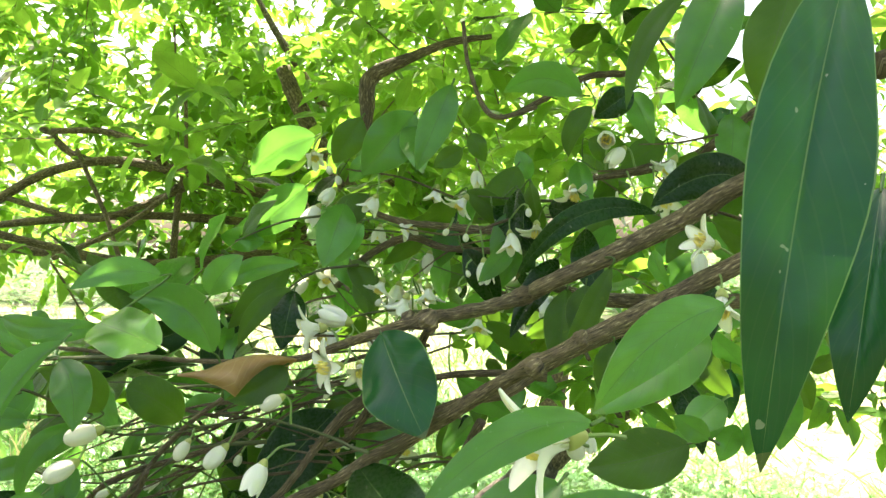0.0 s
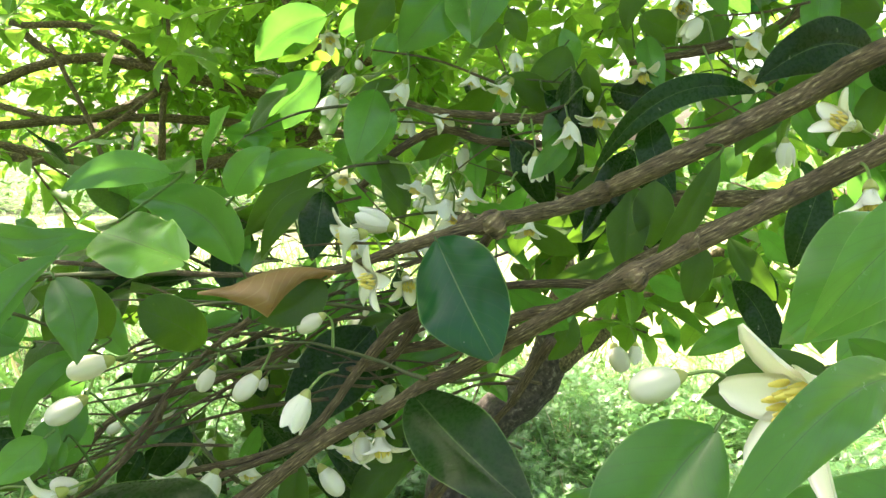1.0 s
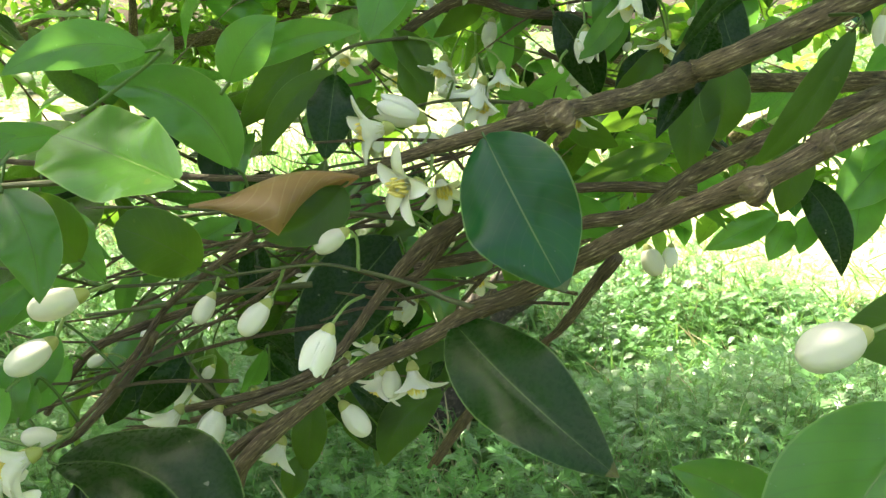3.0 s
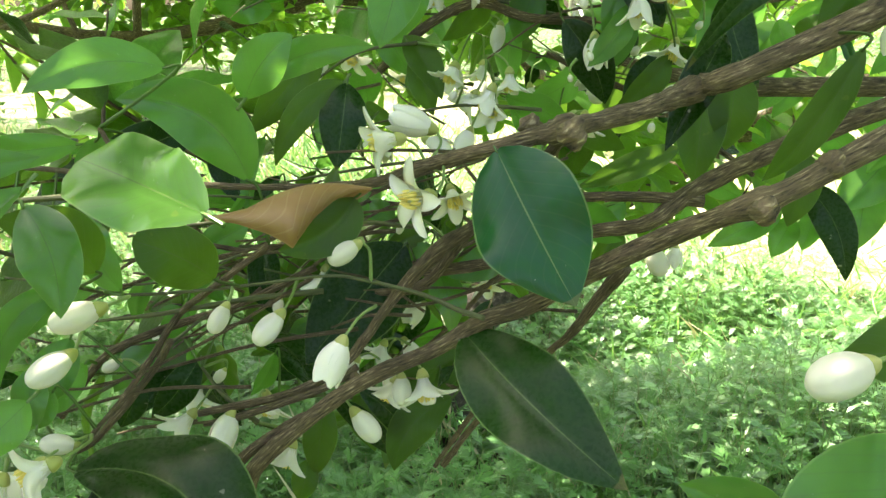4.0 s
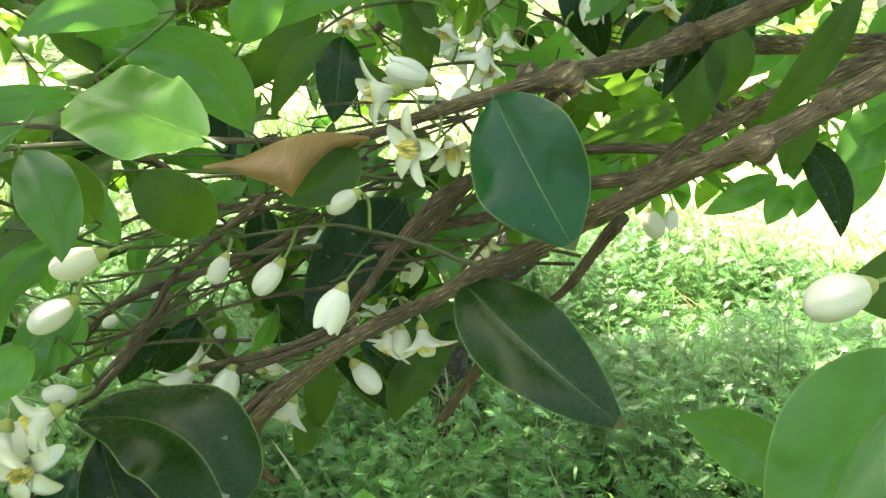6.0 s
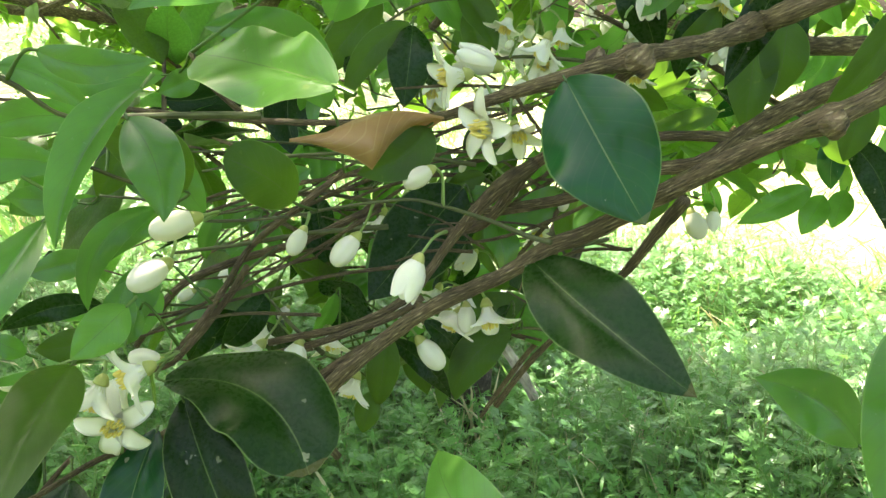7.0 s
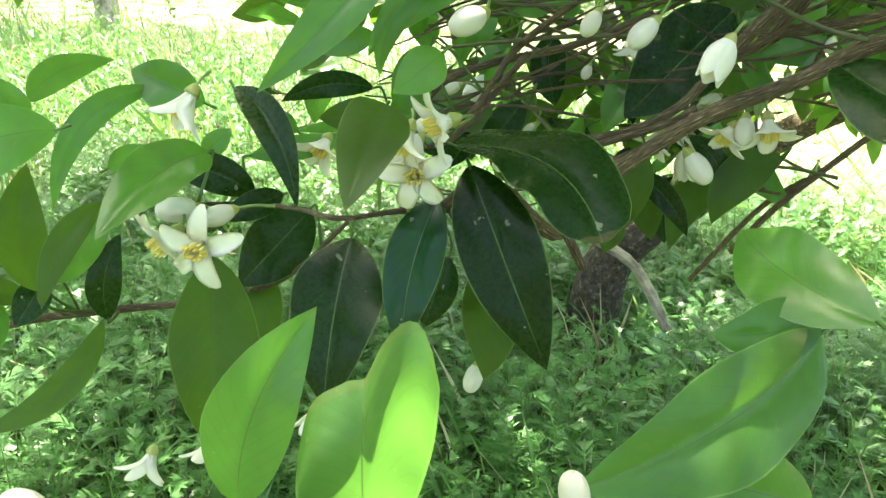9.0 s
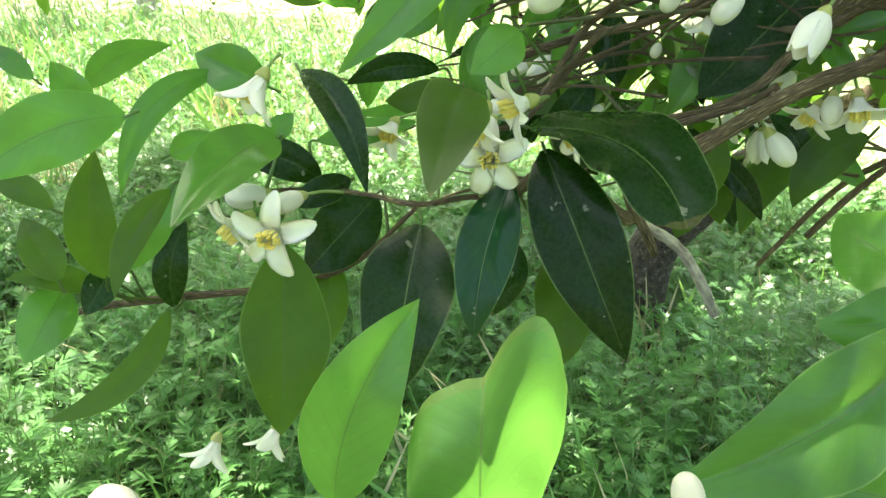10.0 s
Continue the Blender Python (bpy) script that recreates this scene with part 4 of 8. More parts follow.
leaf((-0.2184, 0.4341, 1.1972), (-0.2420, 0.3985, 1.1459), (0.0212, -0.8257, 0.5637), 0.0160, "y", 0.1, -0.06, 0.8)
leaf((-0.2425, 0.4811, 1.1795), (-0.2243, 0.4591, 1.1394), (0.1065, -0.8501, 0.5157), 0.0244, "y", 0.1, 0.1, 0.12, to=(-0.2555, 0.4928, 1.1788))
leaf((-0.2659, 0.4582, 1.2083), (-0.2174, 0.4470, 1.2055), (-0.2237, -0.9739, 0.0393), 0.0141, "y", 0.1, -0.08, 0.12, to=(-0.2853, 0.4725, 1.1959))
leaf((-0.2993, 0.4776, 1.2033), (-0.3428, 0.4605, 1.2161), (0.3707, -0.9284, 0.0241), 0.0209, "y", 0.1, -0.1, 0.12, to=(-0.2948, 0.4676, 1.2046))
leaf((-0.2960, 0.4872, 1.2006), (-0.2568, 0.4818, 1.1819), (-0.0208, -0.9707, 0.2392), 0.0143, "y", 0.1, 0.1, 0.12, to=(-0.2891, 0.4705, 1.1994))
leaf((-0.2980, 0.4748, 1.1935), (-0.3464, 0.4628, 1.1879), (0.2377, -0.9711, 0.0218), 0.0137, "o", 0.1, 0, 0.12, to=(-0.2891, 0.4705, 1.1994))
leaf((-0.2791, 0.5413, 1.1715), (-0.3429, 0.5383, 1.1611), (0.0392, -0.9983, 0.0422), 0.0182, "y", 0.1, -0.1, 0.12, to=(-0.2670, 0.5160, 1.1485))
leaf((-0.3019, 0.5672, 1.1531), (-0.3263, 0.5581, 1.1217), (0.2852, -0.9569, 0.0547), 0.0244, "y", 0.1, 0, 0.12)
leaf((-0.2951, 0.5492, 1.1268), (-0.3333, 0.5501, 1.1298), (-0.0062, -0.9766, 0.2148), 0.0159, "y", 0.1, 0, 0.12, to=(-0.2710, 0.5154, 1.1383))
leaf((-0.2441, 0.5474, 1.1208), (-0.2950, 0.5372, 1.0855), (0.1151, -0.9863, 0.1181), 0.0175, "y", 0.1, -0.15, 0.12, to=(-0.2351, 0.5450, 1.1193))
leaf((-0.2954, 0.5606, 1.0943), (-0.3320, 0.5578, 1.0846), (0.0299, -0.9853, 0.1684), 0.0167, "y", 0.1, 0, 0.12)
leaf((-0.2316, 0.5678, 1.1913), (-0.2538, 0.5651, 1.1820), (0.1157, -0.9933, 0.0061), 0.0146, "y", 0.1, 0, 0.12, to=(-0.2263, 0.5298, 1.2040))
leaf((-0.2990, 0.5893, 1.1935), (-0.3140, 0.5911, 1.1998), (-0.0383, -0.9800, 0.1955), 0.0098, "y", 0.1, 0, 0.12)
leaf((-0.3295, 0.4958, 1.0185), (-0.3559, 0.4699, 1.0102), (0.5542, -0.7079, 0.4378), 0.0148, "m", 0.1, 0, 0.12, to=(-0.3396, 0.4909, 1.0134))
leaf((-0.2290, 0.5026, 0.9832), (-0.2189, 0.4764, 0.9330), (0.1192, -0.8704, 0.4777), 0.0292, "o", 0.1, 0.1, 0.12, to=(-0.2447, 0.5036, 1.0149))
leaf((-0.3231, 0.6177, 1.1318), (-0.3615, 0.6066, 1.1068), (0.2410, -0.9685, 0.0620), 0.0272, "y", 0.1, 0, 0.12, to=(-0.3160, 0.6406, 1.1661))
leaf((-0.2948, 0.6235, 1.1429), (-0.3114, 0.6131, 1.1149), (0.2949, -0.9393, 0.1751), 0.0205, "o", 0.1, 0, 0.12, to=(-0.2912, 0.6327, 1.1655))
leaf((-0.2637, 0.5563, 1.0911), (-0.2814, 0.5436, 1.0566), (0.2174, -0.9472, 0.2357), 0.0228, "y", 0.1, 0, 0.12, to=(-0.2327, 0.5553, 1.0666))
leaf((-0.2970, 0.5659, 1.0638), (-0.3469, 0.5487, 1.0555), (0.2780, -0.9291, 0.2439), 0.0152, "m", 0.1, -0.1, 0.12, to=(-0.2863, 0.5700, 1.0381))
leaf((-0.2788, 0.5332, 1.0563), (-0.3199, 0.5287, 1.0522), (0.0795, -0.9616, 0.2628), 0.0191, "o", 0.1, 0, 0.12, to=(-0.2592, 0.5195, 1.0433))

# blossom and buds
flower((-0.0905, 0.5797, 1.1905), (-0.9750, -0.1781, -0.1327), 0.55, 1.28, 20, (-0.0767, 0.5714, 1.1781))
flower((-0.0725, 0.5952, 1.1935), (-0.9436, 0.0649, 0.3245), 0.05, 1.3, 0, (-0.0767, 0.5714, 1.1781))
flower((-0.0755, 0.5546, 1.1651), (-0.8622, -0.5064, -0.0126), 0.7, 1.3, 15, (-0.0679, 0.5639, 1.1818))
flower((-0.0631, 0.5844, 1.1624), (0.1828, -0.7327, -0.6555), 0.5, 1, 0, (-0.0767, 0.5714, 1.1781))
flower((-0.1272, 0.9537, 1.2151), (-0.4724, -0.7601, -0.4462), 0.80, 1.15, 0, (-0.1171, 1.0025, 1.2378))
flower((-0.1568, 0.9541, 1.2103), (-0.7352, -0.1821, -0.6530), 0.10, 1.15, 0, (-0.1483, 1.0030, 1.2327))
flower((-0.0822, 0.9463, 1.2019), (0.0066, -0.4776, -0.8786), 0.80, 1.15, 0, (-0.0697, 0.9947, 1.2239))
flower((-0.0289, 0.9416, 1.1989), (-0.6828, -0.4503, -0.5754), 0.80, 1.15, 0, (-0.0134, 0.9898, 1.2207))
flower((-0.0049, 0.9391, 1.1961), (-0.1348, -0.5561, -0.8201), 0.30, 1.15, 0, (0.0118, 0.9871, 1.2178))
flower((0.0403, 0.9334, 1.1881), (0.1183, -0.1664, -0.9789), 0.80, 1.15, 0, (0.0594, 0.9811, 1.2093))
flower((-0.0179, 0.7367, 1.1866), (-0.5238, -0.8513, 0.0287), 0.40, 1.15, 0, (-0.0151, 0.7160, 1.1910))
flower((-0.1019, 0.7372, 1.1703), (0.0578, -0.5385, -0.8407), 0.10, 1.15, 0, (-0.1099, 0.7417, 1.1767))
flower((-0.0702, 0.7337, 1.1662), (0.8324, -0.2527, -0.4932), 0.40, 1.15, 0, (-0.0840, 0.7315, 1.1835))
bud((-0.1117, 0.5300, 1.1475), (-0.8239, -0.3654, -0.4332), 0.0168, (-0.1059, 0.5293, 1.1285), 1)
bud((-0.1776, 0.5347, 1.1154), (-0.4246, -0.5212, -0.7403), 0.0153, (-0.1750, 0.5413, 1.1228), 1)
bud((-0.1498, 0.5269, 1.1136), (-0.6235, -0.4193, -0.6598), 0.0191, (-0.1413, 0.5289, 1.1304), 1)
bud((-0.2164, 0.4790, 1.1364), (-0.8932, -0.3842, -0.2335), 0.0207, (-0.2269, 0.5298, 1.1218), 1)
bud((-0.2312, 0.4790, 1.1155), (-0.6325, -0.7040, -0.3230), 0.0202, (-0.2461, 0.5117, 1.1361), 1)
bud((-0.1178, 0.5596, 1.0419), (0.6214, -0.2802, -0.7317), 0.0212, (-0.1288, 0.5654, 1.0574), 1)
bud((-0.2481, 0.5770, 1.0678), (-0.8812, -0.0901, -0.4640), 0.0111, (-0.2365, 0.5753, 1.0650), 1)
bud((-0.0072, 0.8081, 1.2466), (-0.2258, -0.2867, -0.9310), 0.0200, (-0.0206, 0.8132, 1.2538), 1)
bud((0.1181, 0.9010, 1.2348), (0.0996, -0.3134, -0.9444), 0.0175, None, 1)
bud((-0.0889, 0.6095, 1.1368), (-0.4259, -0.2527, -0.8688), 0.0072, (-0.0580, 0.6086, 1.1219), 1)
bud((0.0724, 0.7890, 1.2045), (-0.3036, -0.2752, -0.9122), 0.0199, (0.0685, 0.7866, 1.2057), 1.3)
flower((-0.1189, 0.5024, 1.1087), (-0.4399, -0.2933, -0.8488), 0.15, 1.12, 0, (-0.1039, 0.5346, 1.1136))
bud((-0.0914, 0.5548, 1.0650), (0.0025, -0.3089, -0.9511), 0.0160, (-0.0939, 0.5436, 1.0763), 1.1)
flower((-0.0802, 0.5543, 1.0659), (0.0984, -0.5325, -0.8407), 0.55, 1.15, 0, (-0.0890, 0.5426, 1.0790))
flower((-0.0946, 0.5633, 1.0581), (-0.5152, -0.3240, -0.7935), 0.5, 1, 0, (-0.0989, 0.5446, 1.0736))
flower((-0.0296, 0.7003, 1.0719), (0.0885, -0.7579, -0.6464), 0.50, 0.9, 0, (-0.0208, 0.7018, 1.0966))
flower((-0.0739, 0.6970, 1.0526), (-0.7089, -0.4744, -0.5219), 0.10, 1, 0, (-0.0588, 0.6708, 1.0444))
flower((-0.1020, 0.6626, 1.0380), (-0.4052, -0.1134, -0.9072), 0.60, 1, 0, (-0.0840, 0.6647, 1.0351))
flower((-0.1061, 0.6533, 1.0734), (-0.5831, -0.1549, -0.7975), 0.30, 1, 0, (-0.1035, 0.6375, 1.0900))
bud((0.1581, 0.8860, 1.0347), (0.3419, -0.3113, -0.8867), 0.0290, (0.1569, 0.8925, 1.0545), 1.2)
flower((0.1818, 0.8849, 1.0362), (-0.1038, -0.1498, -0.9833), 0.10, 1.1, 0, (0.1775, 0.8911, 1.0543))
flower((-0.1884, 0.5729, 1.0353), (-0.3631, -0.3539, -0.8620), 0.1, 1.1, 0, (-0.1842, 0.5742, 1.0404))
flower((-0.2129, 0.5836, 1.0308), (-0.6576, -0.4193, -0.6258), 0.5, 1.1, 0, (-0.1995, 0.5856, 1.0485))
flower((-0.1561, 0.5830, 1.0084), (-0.3227, -0.4469, -0.8344), 0.5, 1.1, 0, (-0.1762, 0.5842, 1.0232))
flower((-0.2578, 0.4728, 1.0419), (0.0125, -0.9955, 0.0942), 1, 1.1, 30, (-0.2623, 0.4808, 1.0198))
flower((-0.3113, 0.5155, 1.0451), (-0.2758, -0.7417, -0.6114), 0.5, 1, 0, (-0.2592, 0.5195, 1.0433))
flower((-0.2605, 0.4986, 1.0523), (-0.5961, -0.5486, -0.5863), 0.5, 1.15, 0, (-0.2444, 0.5190, 1.0548))
bud((-0.2488, 0.5114, 1.0533), (-0.9015, -0.3020, 0.3099), 0.0165, (-0.2444, 0.5190, 1.0548), 1)
flower((-0.3433, 0.4273, 1.0153), (-0.0694, -0.9976, 0.0035), 0.95, 1.15, 10, (-0.3695, 0.4536, 1.0221))
flower((-0.3601, 0.4363, 1.0166), (-0.5968, -0.6113, -0.5197), 0.8, 1.15, 0, (-0.3695, 0.4536, 1.0221))
bud((-0.3576, 0.4544, 1.0214), (-0.8036, -0.5917, 0.0642), 0.0197, (-0.3641, 0.4678, 1.0184), 1)
bud((-0.3449, 0.4660, 1.0183), (-0.6308, -0.7556, -0.1766), 0.0167, (-0.3286, 0.4784, 1.0174), 1)
flower((-0.2600, 0.4639, 1.0660), (-0.3248, -0.3943, -0.8597), 0.5, 1.1, 0, (-0.2602, 0.4708, 1.0721))
flower((-0.2409, 0.4701, 1.0695), (-0.8658, -0.4173, -0.2762), 0.7, 1.15, 0, (-0.2444, 0.5190, 1.0548))
flower((-0.3547, 0.4498, 1.0775), (-0.3819, -0.4745, -0.7931), 0.35, 1.1, 0, (-0.3522, 0.4626, 1.0838))
flower((-0.0875, 0.7028, 1.0219), (0.4147, -0.4870, -0.7687), 0.30, 1.1, 0, (-0.1085, 0.7111, 0.9885))
flower((-0.0962, 0.6677, 1.0195), (0.0127, -0.3288, -0.9443), 0.10, 1.2, 0, (-0.0919, 0.6615, 1.0286))
flower((-0.4188, 0.5031, 0.8433), (-0.2213, -0.5276, -0.8201), 0.4, 1.2, 0, (-0.4076, 0.5082, 0.8517))
flower((-0.3834, 0.5114, 0.8509), (-0.2551, -0.5643, -0.7851), 0.4, 1.1, 0, (-0.3773, 0.5157, 0.8591))
flower((-0.3107, 0.5033, 0.8844), (-0.5336, -0.5705, -0.6244), 0.3, 1, 0, None)
bud((-0.2225, 0.4910, 0.9339), (-0.2445, -0.3715, -0.8957), 0.0166, (-0.2166, 0.4964, 0.9465), 1)
bud((0.0424, 0.3645, 1.1571), (-0.9483, -0.2291, -0.2196), 0.0212, (0.0718, 0.3916, 1.1487), 1.05)
flower((0.0332, 0.2334, 1.1917), (-0.9897, -0.0516, -0.1332), 0.5, 1.4, 36, (0.0529, 0.2472, 1.1883))
bud((-0.3298, 0.2798, 0.9861), (-0.4707, -0.3057, 0.8277), 0.0169, None, 1.3)
bud((-0.1847, 0.2957, 0.9977), (-0.2666, 0.3370, 0.9030), 0.0143, None, 1)

# upper leaves and blossom
flower((0.1194, 0.6828, 1.3072), (0.0949, -0.4298, -0.8979), 0.80, 1.0955, 0, (0.1472, 0.7103, 1.3246))
flower((0.1961, 0.6787, 1.3018), (0.2766, -0.6246, -0.7303), 0.60, 1.23001, 0, (0.1934, 0.6888, 1.3301))
flower((0.1691, 0.6786, 1.2911), (-0.9570, -0.0393, -0.2875), 0.60, 1.00372, 0, (0.1690, 0.6891, 1.3239))
flower((0.0626, 0.6802, 1.2656), (0.0677, -0.2656, -0.9617), 0.30, 1.07303, 0, (0.0658, 0.7079, 1.2791))
flower((0.0865, 0.6802, 1.2742), (-0.1154, -0.2828, -0.9522), 0.80, 1.07334, 0, (0.0868, 0.6991, 1.2641))
flower((-0.1363, 0.8519, 1.3567), (0.2388, -0.5743, -0.7831), 0.40, 1.06379, 0, (-0.1249, 0.8851, 1.3836))
flower((-0.1287, 0.8440, 1.2963), (-0.6224, 0.0154, -0.7825), 0.30, 1.21265, 0, (-0.1027, 0.8643, 1.2785))
flower((0.0426, 0.8413, 1.3361), (0.0918, -0.4179, -0.9038), 0.10, 1.09249, 0, (0.0610, 0.8740, 1.3621))
flower((0.1502, 0.6873, 1.3537), (-0.2554, -0.8917, -0.3736), 0.10, 1.17049, 0, (0.1534, 0.7042, 1.3244))
flower((0.1653, 0.6852, 1.3428), (-0.6714, -0.0966, -0.7348), 0.10, 1.06547, 0, (0.1771, 0.6890, 1.3260))
flower((-0.1122, 0.8456, 1.3151), (-0.6379, -0.2929, -0.7123), 0.10, 1.1342, 0, (-0.0921, 0.8555, 1.2806))
flower((0.2108, 0.6821, 1.3340), (-0.4900, -0.0439, -0.8706), 0.50, 1.23051, 0, (0.2168, 0.6932, 1.3498))
flower((0.2295, 0.6707, 1.2499), (0.1269, 0.1132, -0.9854), 0.10, 1.05427, 0, (0.2506, 0.6921, 1.2679))
flower((-0.0182, 0.8288, 1.2151), (-0.1462, -0.2669, -0.9526), 0.50, 1.10986, 0, (-0.0174, 0.8363, 1.2374))
flower((-0.0400, 0.8295, 1.2125), (-0.2486, 0.1303, -0.9598), 0.30, 1.20089, 0, (-0.0268, 0.8385, 1.2404))
flower((0.1689, 0.4722, 1.2547), (-0.9455, -0.1085, 0.3070), 0.4, 1.1, 0, (0.1841, 0.4702, 1.2441))
flower((0.1640, 0.4486, 1.2255), (-0.2094, -0.3880, -0.8976), 0.5, 1.2, 0, (0.1716, 0.4728, 1.2372))
bud((-0.1165, 0.8183, 1.3375), (0.3971, -0.1320, -0.9082), 0.0093, (-0.1117, 0.8404, 1.3540), 1.25)
bud((-0.1062, 0.8166, 1.3271), (0.2780, -0.1320, -0.9515), 0.0098, (-0.1011, 0.8386, 1.3433), 1.25)
bud((0.0347, 0.8079, 1.3090), (-0.9902, 0.0276, -0.1366), 0.0132, (0.0710, 0.8188, 1.2734), 1.25)
bud((0.1022, 0.7950, 1.2298), (-0.6573, -0.0646, -0.7509), 0.0086, (0.0977, 0.8187, 1.2069), 1.25)
bud((0.1519, 0.7951, 1.2488), (-0.6467, -0.0662, -0.7598), 0.0073, (0.1353, 0.8004, 1.2858), 1.25)
bud((-0.0095, 0.8004, 1.2337), (-0.2051, -0.1128, -0.9722), 0.0095, (-0.0206, 0.8132, 1.2538), 1.25)
bud((-0.0886, 0.8090, 1.2728), (-0.6069, -0.0720, -0.7915), 0.0094, (-0.0811, 0.7913, 1.2951), 1.25)
bud((-0.0720, 0.8039, 1.2391), (-0.3248, -0.1034, -0.9401), 0.0089, (-0.0705, 0.8155, 1.2547), 1.25)
leaf((0.1249, 0.2420, 1.3469), (0.0798, 0.2031, 1.1887), (-0.0467, -0.9668, 0.2514), 0.0345, "g", 0.1, -0.05, 0.25)
leaf((0.1604, 0.2810, 1.2769), (0.1372, 0.2615, 1.1900), (-0.4500, -0.8383, 0.3078), 0.0252, "g", 0.1, 0, 0.12)
leaf((0.1011, 0.2827, 1.3546), (0.0744, 0.2634, 1.3020), (-0.0756, -0.9230, 0.3773), 0.0210, "y", 0.1, 0, 0.12)
leaf((0.1185, 0.3823, 1.3829), (0.0829, 0.3632, 1.3197), (-0.0111, -0.9555, 0.2949), 0.0113, "o", 0.1, -0.1, 0.12)
leaf((0.1128, 0.3122, 1.2287), (0.0527, 0.2938, 1.1870), (0.1248, -0.9617, 0.2441), 0.0226, "y", 0.1, -0.1, 0.12)
leaf((0.0371, 0.2243, 1.1981), (-0.0178, 0.1857, 1.1821), (0.4034, -0.7775, 0.4825), 0.0122, "y", 0.1, -0.1, 0.12)
leaf((0.2191, 0.4796, 1.4200), (0.1980, 0.4801, 1.3474), (-0.3281, -0.9404, 0.0889), 0.0398, "o", 0.1, 0, 0.12)
leaf((0.1453, 0.5816, 1.3743), (0.1151, 0.5824, 1.3524), (-0.0135, -0.9997, -0.0183), 0.0224, "m", 0.1, 0, 0.12)
leaf((0.0960, 0.5329, 1.3598), (0.0403, 0.5345, 1.3613), (-0.0325, -0.9798, -0.1972), 0.0239, "y", 0.1, -0.2, 0.12)
leaf((0.0063, 0.5855, 1.3775), (-0.0212, 0.5661, 1.3080), (0.1348, -0.9671, 0.2157), 0.0256, "y", 0.1, 0, 0.12)
leaf((-0.0222, 0.6363, 1.3642), (-0.0665, 0.6374, 1.3120), (0.0790, -0.9929, -0.0891), 0.0410, "y", 0.1, 0, 0.12)
leaf((-0.0747, 0.7378, 1.3756), (-0.1014, 0.7384, 1.3319), (0.1213, -0.9885, -0.0899), 0.0307, "o", 0.1, 0, 0.12)
leaf((-0.0847, 0.6900, 1.2908), (-0.1013, 0.6634, 1.2334), (0.1758, -0.9112, 0.3725), 0.0333, "y", 0.1, 0, 0.12)
leaf((-0.0700, 0.7073, 1.2736), (-0.0950, 0.7037, 1.2358), (0.0760, -0.9961, 0.0449), 0.0180, "y", 0.1, 0, 0.12, to=(-0.0333, 0.7201, 1.2698))
leaf((0.2376, 0.5761, 1.3032), (0.1526, 0.5572, 1.2831), (0.1997, -0.9772, 0.0720), 0.0337, "m", 0.1, -0.15, 0.12)
leaf((0.1633, 0.5765, 1.2794), (0.0514, 0.5547, 1.2266), (0.0964, -0.9755, 0.1977), 0.0184, "m", 0.1, -0.18, 0.12)
leaf((0.1294, 0.6714, 1.2201), (0.1246, 0.6652, 1.1684), (-0.2972, -0.9441, 0.1423), 0.0314, "o", 0.1, 0, 0.12)
leaf((0.0149, 0.7847, 1.2772), (0.0018, 0.7796, 1.2319), (-0.0575, -0.9901, 0.1280), 0.0284, "y", 0.1, 0, 0.12, to=(0.0084, 0.7828, 1.2589))
leaf((0.0813, 0.7892, 1.3373), (0.0352, 0.7837, 1.2771), (-0.0196, -0.9942, 0.1054), 0.0380, "o", 0.1, 0.1, 0.12)
leaf((0.0376, 0.8469, 1.3792), (0.0535, 0.8421, 1.3468), (-0.2309, -0.9725, 0.0300), 0.0219, "o", 0.1, 0, 0.12)
leaf((0.1022, 0.8375, 1.3278), (0.0889, 0.8422, 1.3601), (-0.2679, -0.9630, 0.0291), 0.0212, "y", 0.1, 0, 0.12)
leaf((0.1006, 0.7018, 1.2907), (0.1343, 0.6788, 1.2804), (-0.5605, -0.8281, 0.0115), 0.0253, "m", 0.1, 0, 0.12, to=(0.0868, 0.6991, 1.2641))
leaf((0.0772, 0.7388, 1.2560), (0.0601, 0.7343, 1.2134), (-0.1366, -0.9776, 0.1599), 0.0215, "y", 0.1, 0, 0.12, to=(0.0720, 0.7298, 1.2623))
leaf((0.0753, 0.7775, 1.2417), (0.0573, 0.7745, 1.2116), (-0.1016, -0.9823, 0.1576), 0.0177, "b", 0.1, 0, 0.12, to=(0.0567, 0.7591, 1.2492))
leaf((-0.1411, 0.9057, 1.3815), (-0.2156, 0.9032, 1.3346), (0.1245, -0.9815, -0.1454), 0.0452, "y", 0.1, -0.1, 0.12)
leaf((-0.1500, 0.9031, 1.3574), (-0.1936, 0.9022, 1.3346), (0.0946, -0.9853, -0.1422), 0.0174, "o", 0.1, 0, 0.12)
leaf((-0.1503, 0.8988, 1.3229), (-0.2174, 0.8942, 1.2628), (0.1325, -0.9884, -0.0737), 0.0463, "y", 0.1, 0, 0.12)
leaf((-0.1972, 0.8926, 1.2570), (-0.2493, 0.8957, 1.2629), (-0.0584, -0.9983, 0.0089), 0.0290, "y", 0.1, 0, 0.12)
leaf((-0.1340, 0.9544, 1.3705), (-0.0846, 0.9553, 1.3948), (0.0856, -0.9862, -0.1414), 0.0330, "y", 0.1, 0, 0.12)
leaf((-0.0705, 0.7974, 1.3479), (-0.0910, 0.7947, 1.3188), (0.1215, -0.9926, 0.0073), 0.0203, "y", 0.1, 0, 0.12, to=(-0.0594, 0.7641, 1.3248))
leaf((-0.0205, 0.6449, 1.3569), (-0.0155, 0.5882, 1.3088), (-0.2562, -0.6381, 0.7260), 0.0304, "y", 0.1, 0, 0.12)
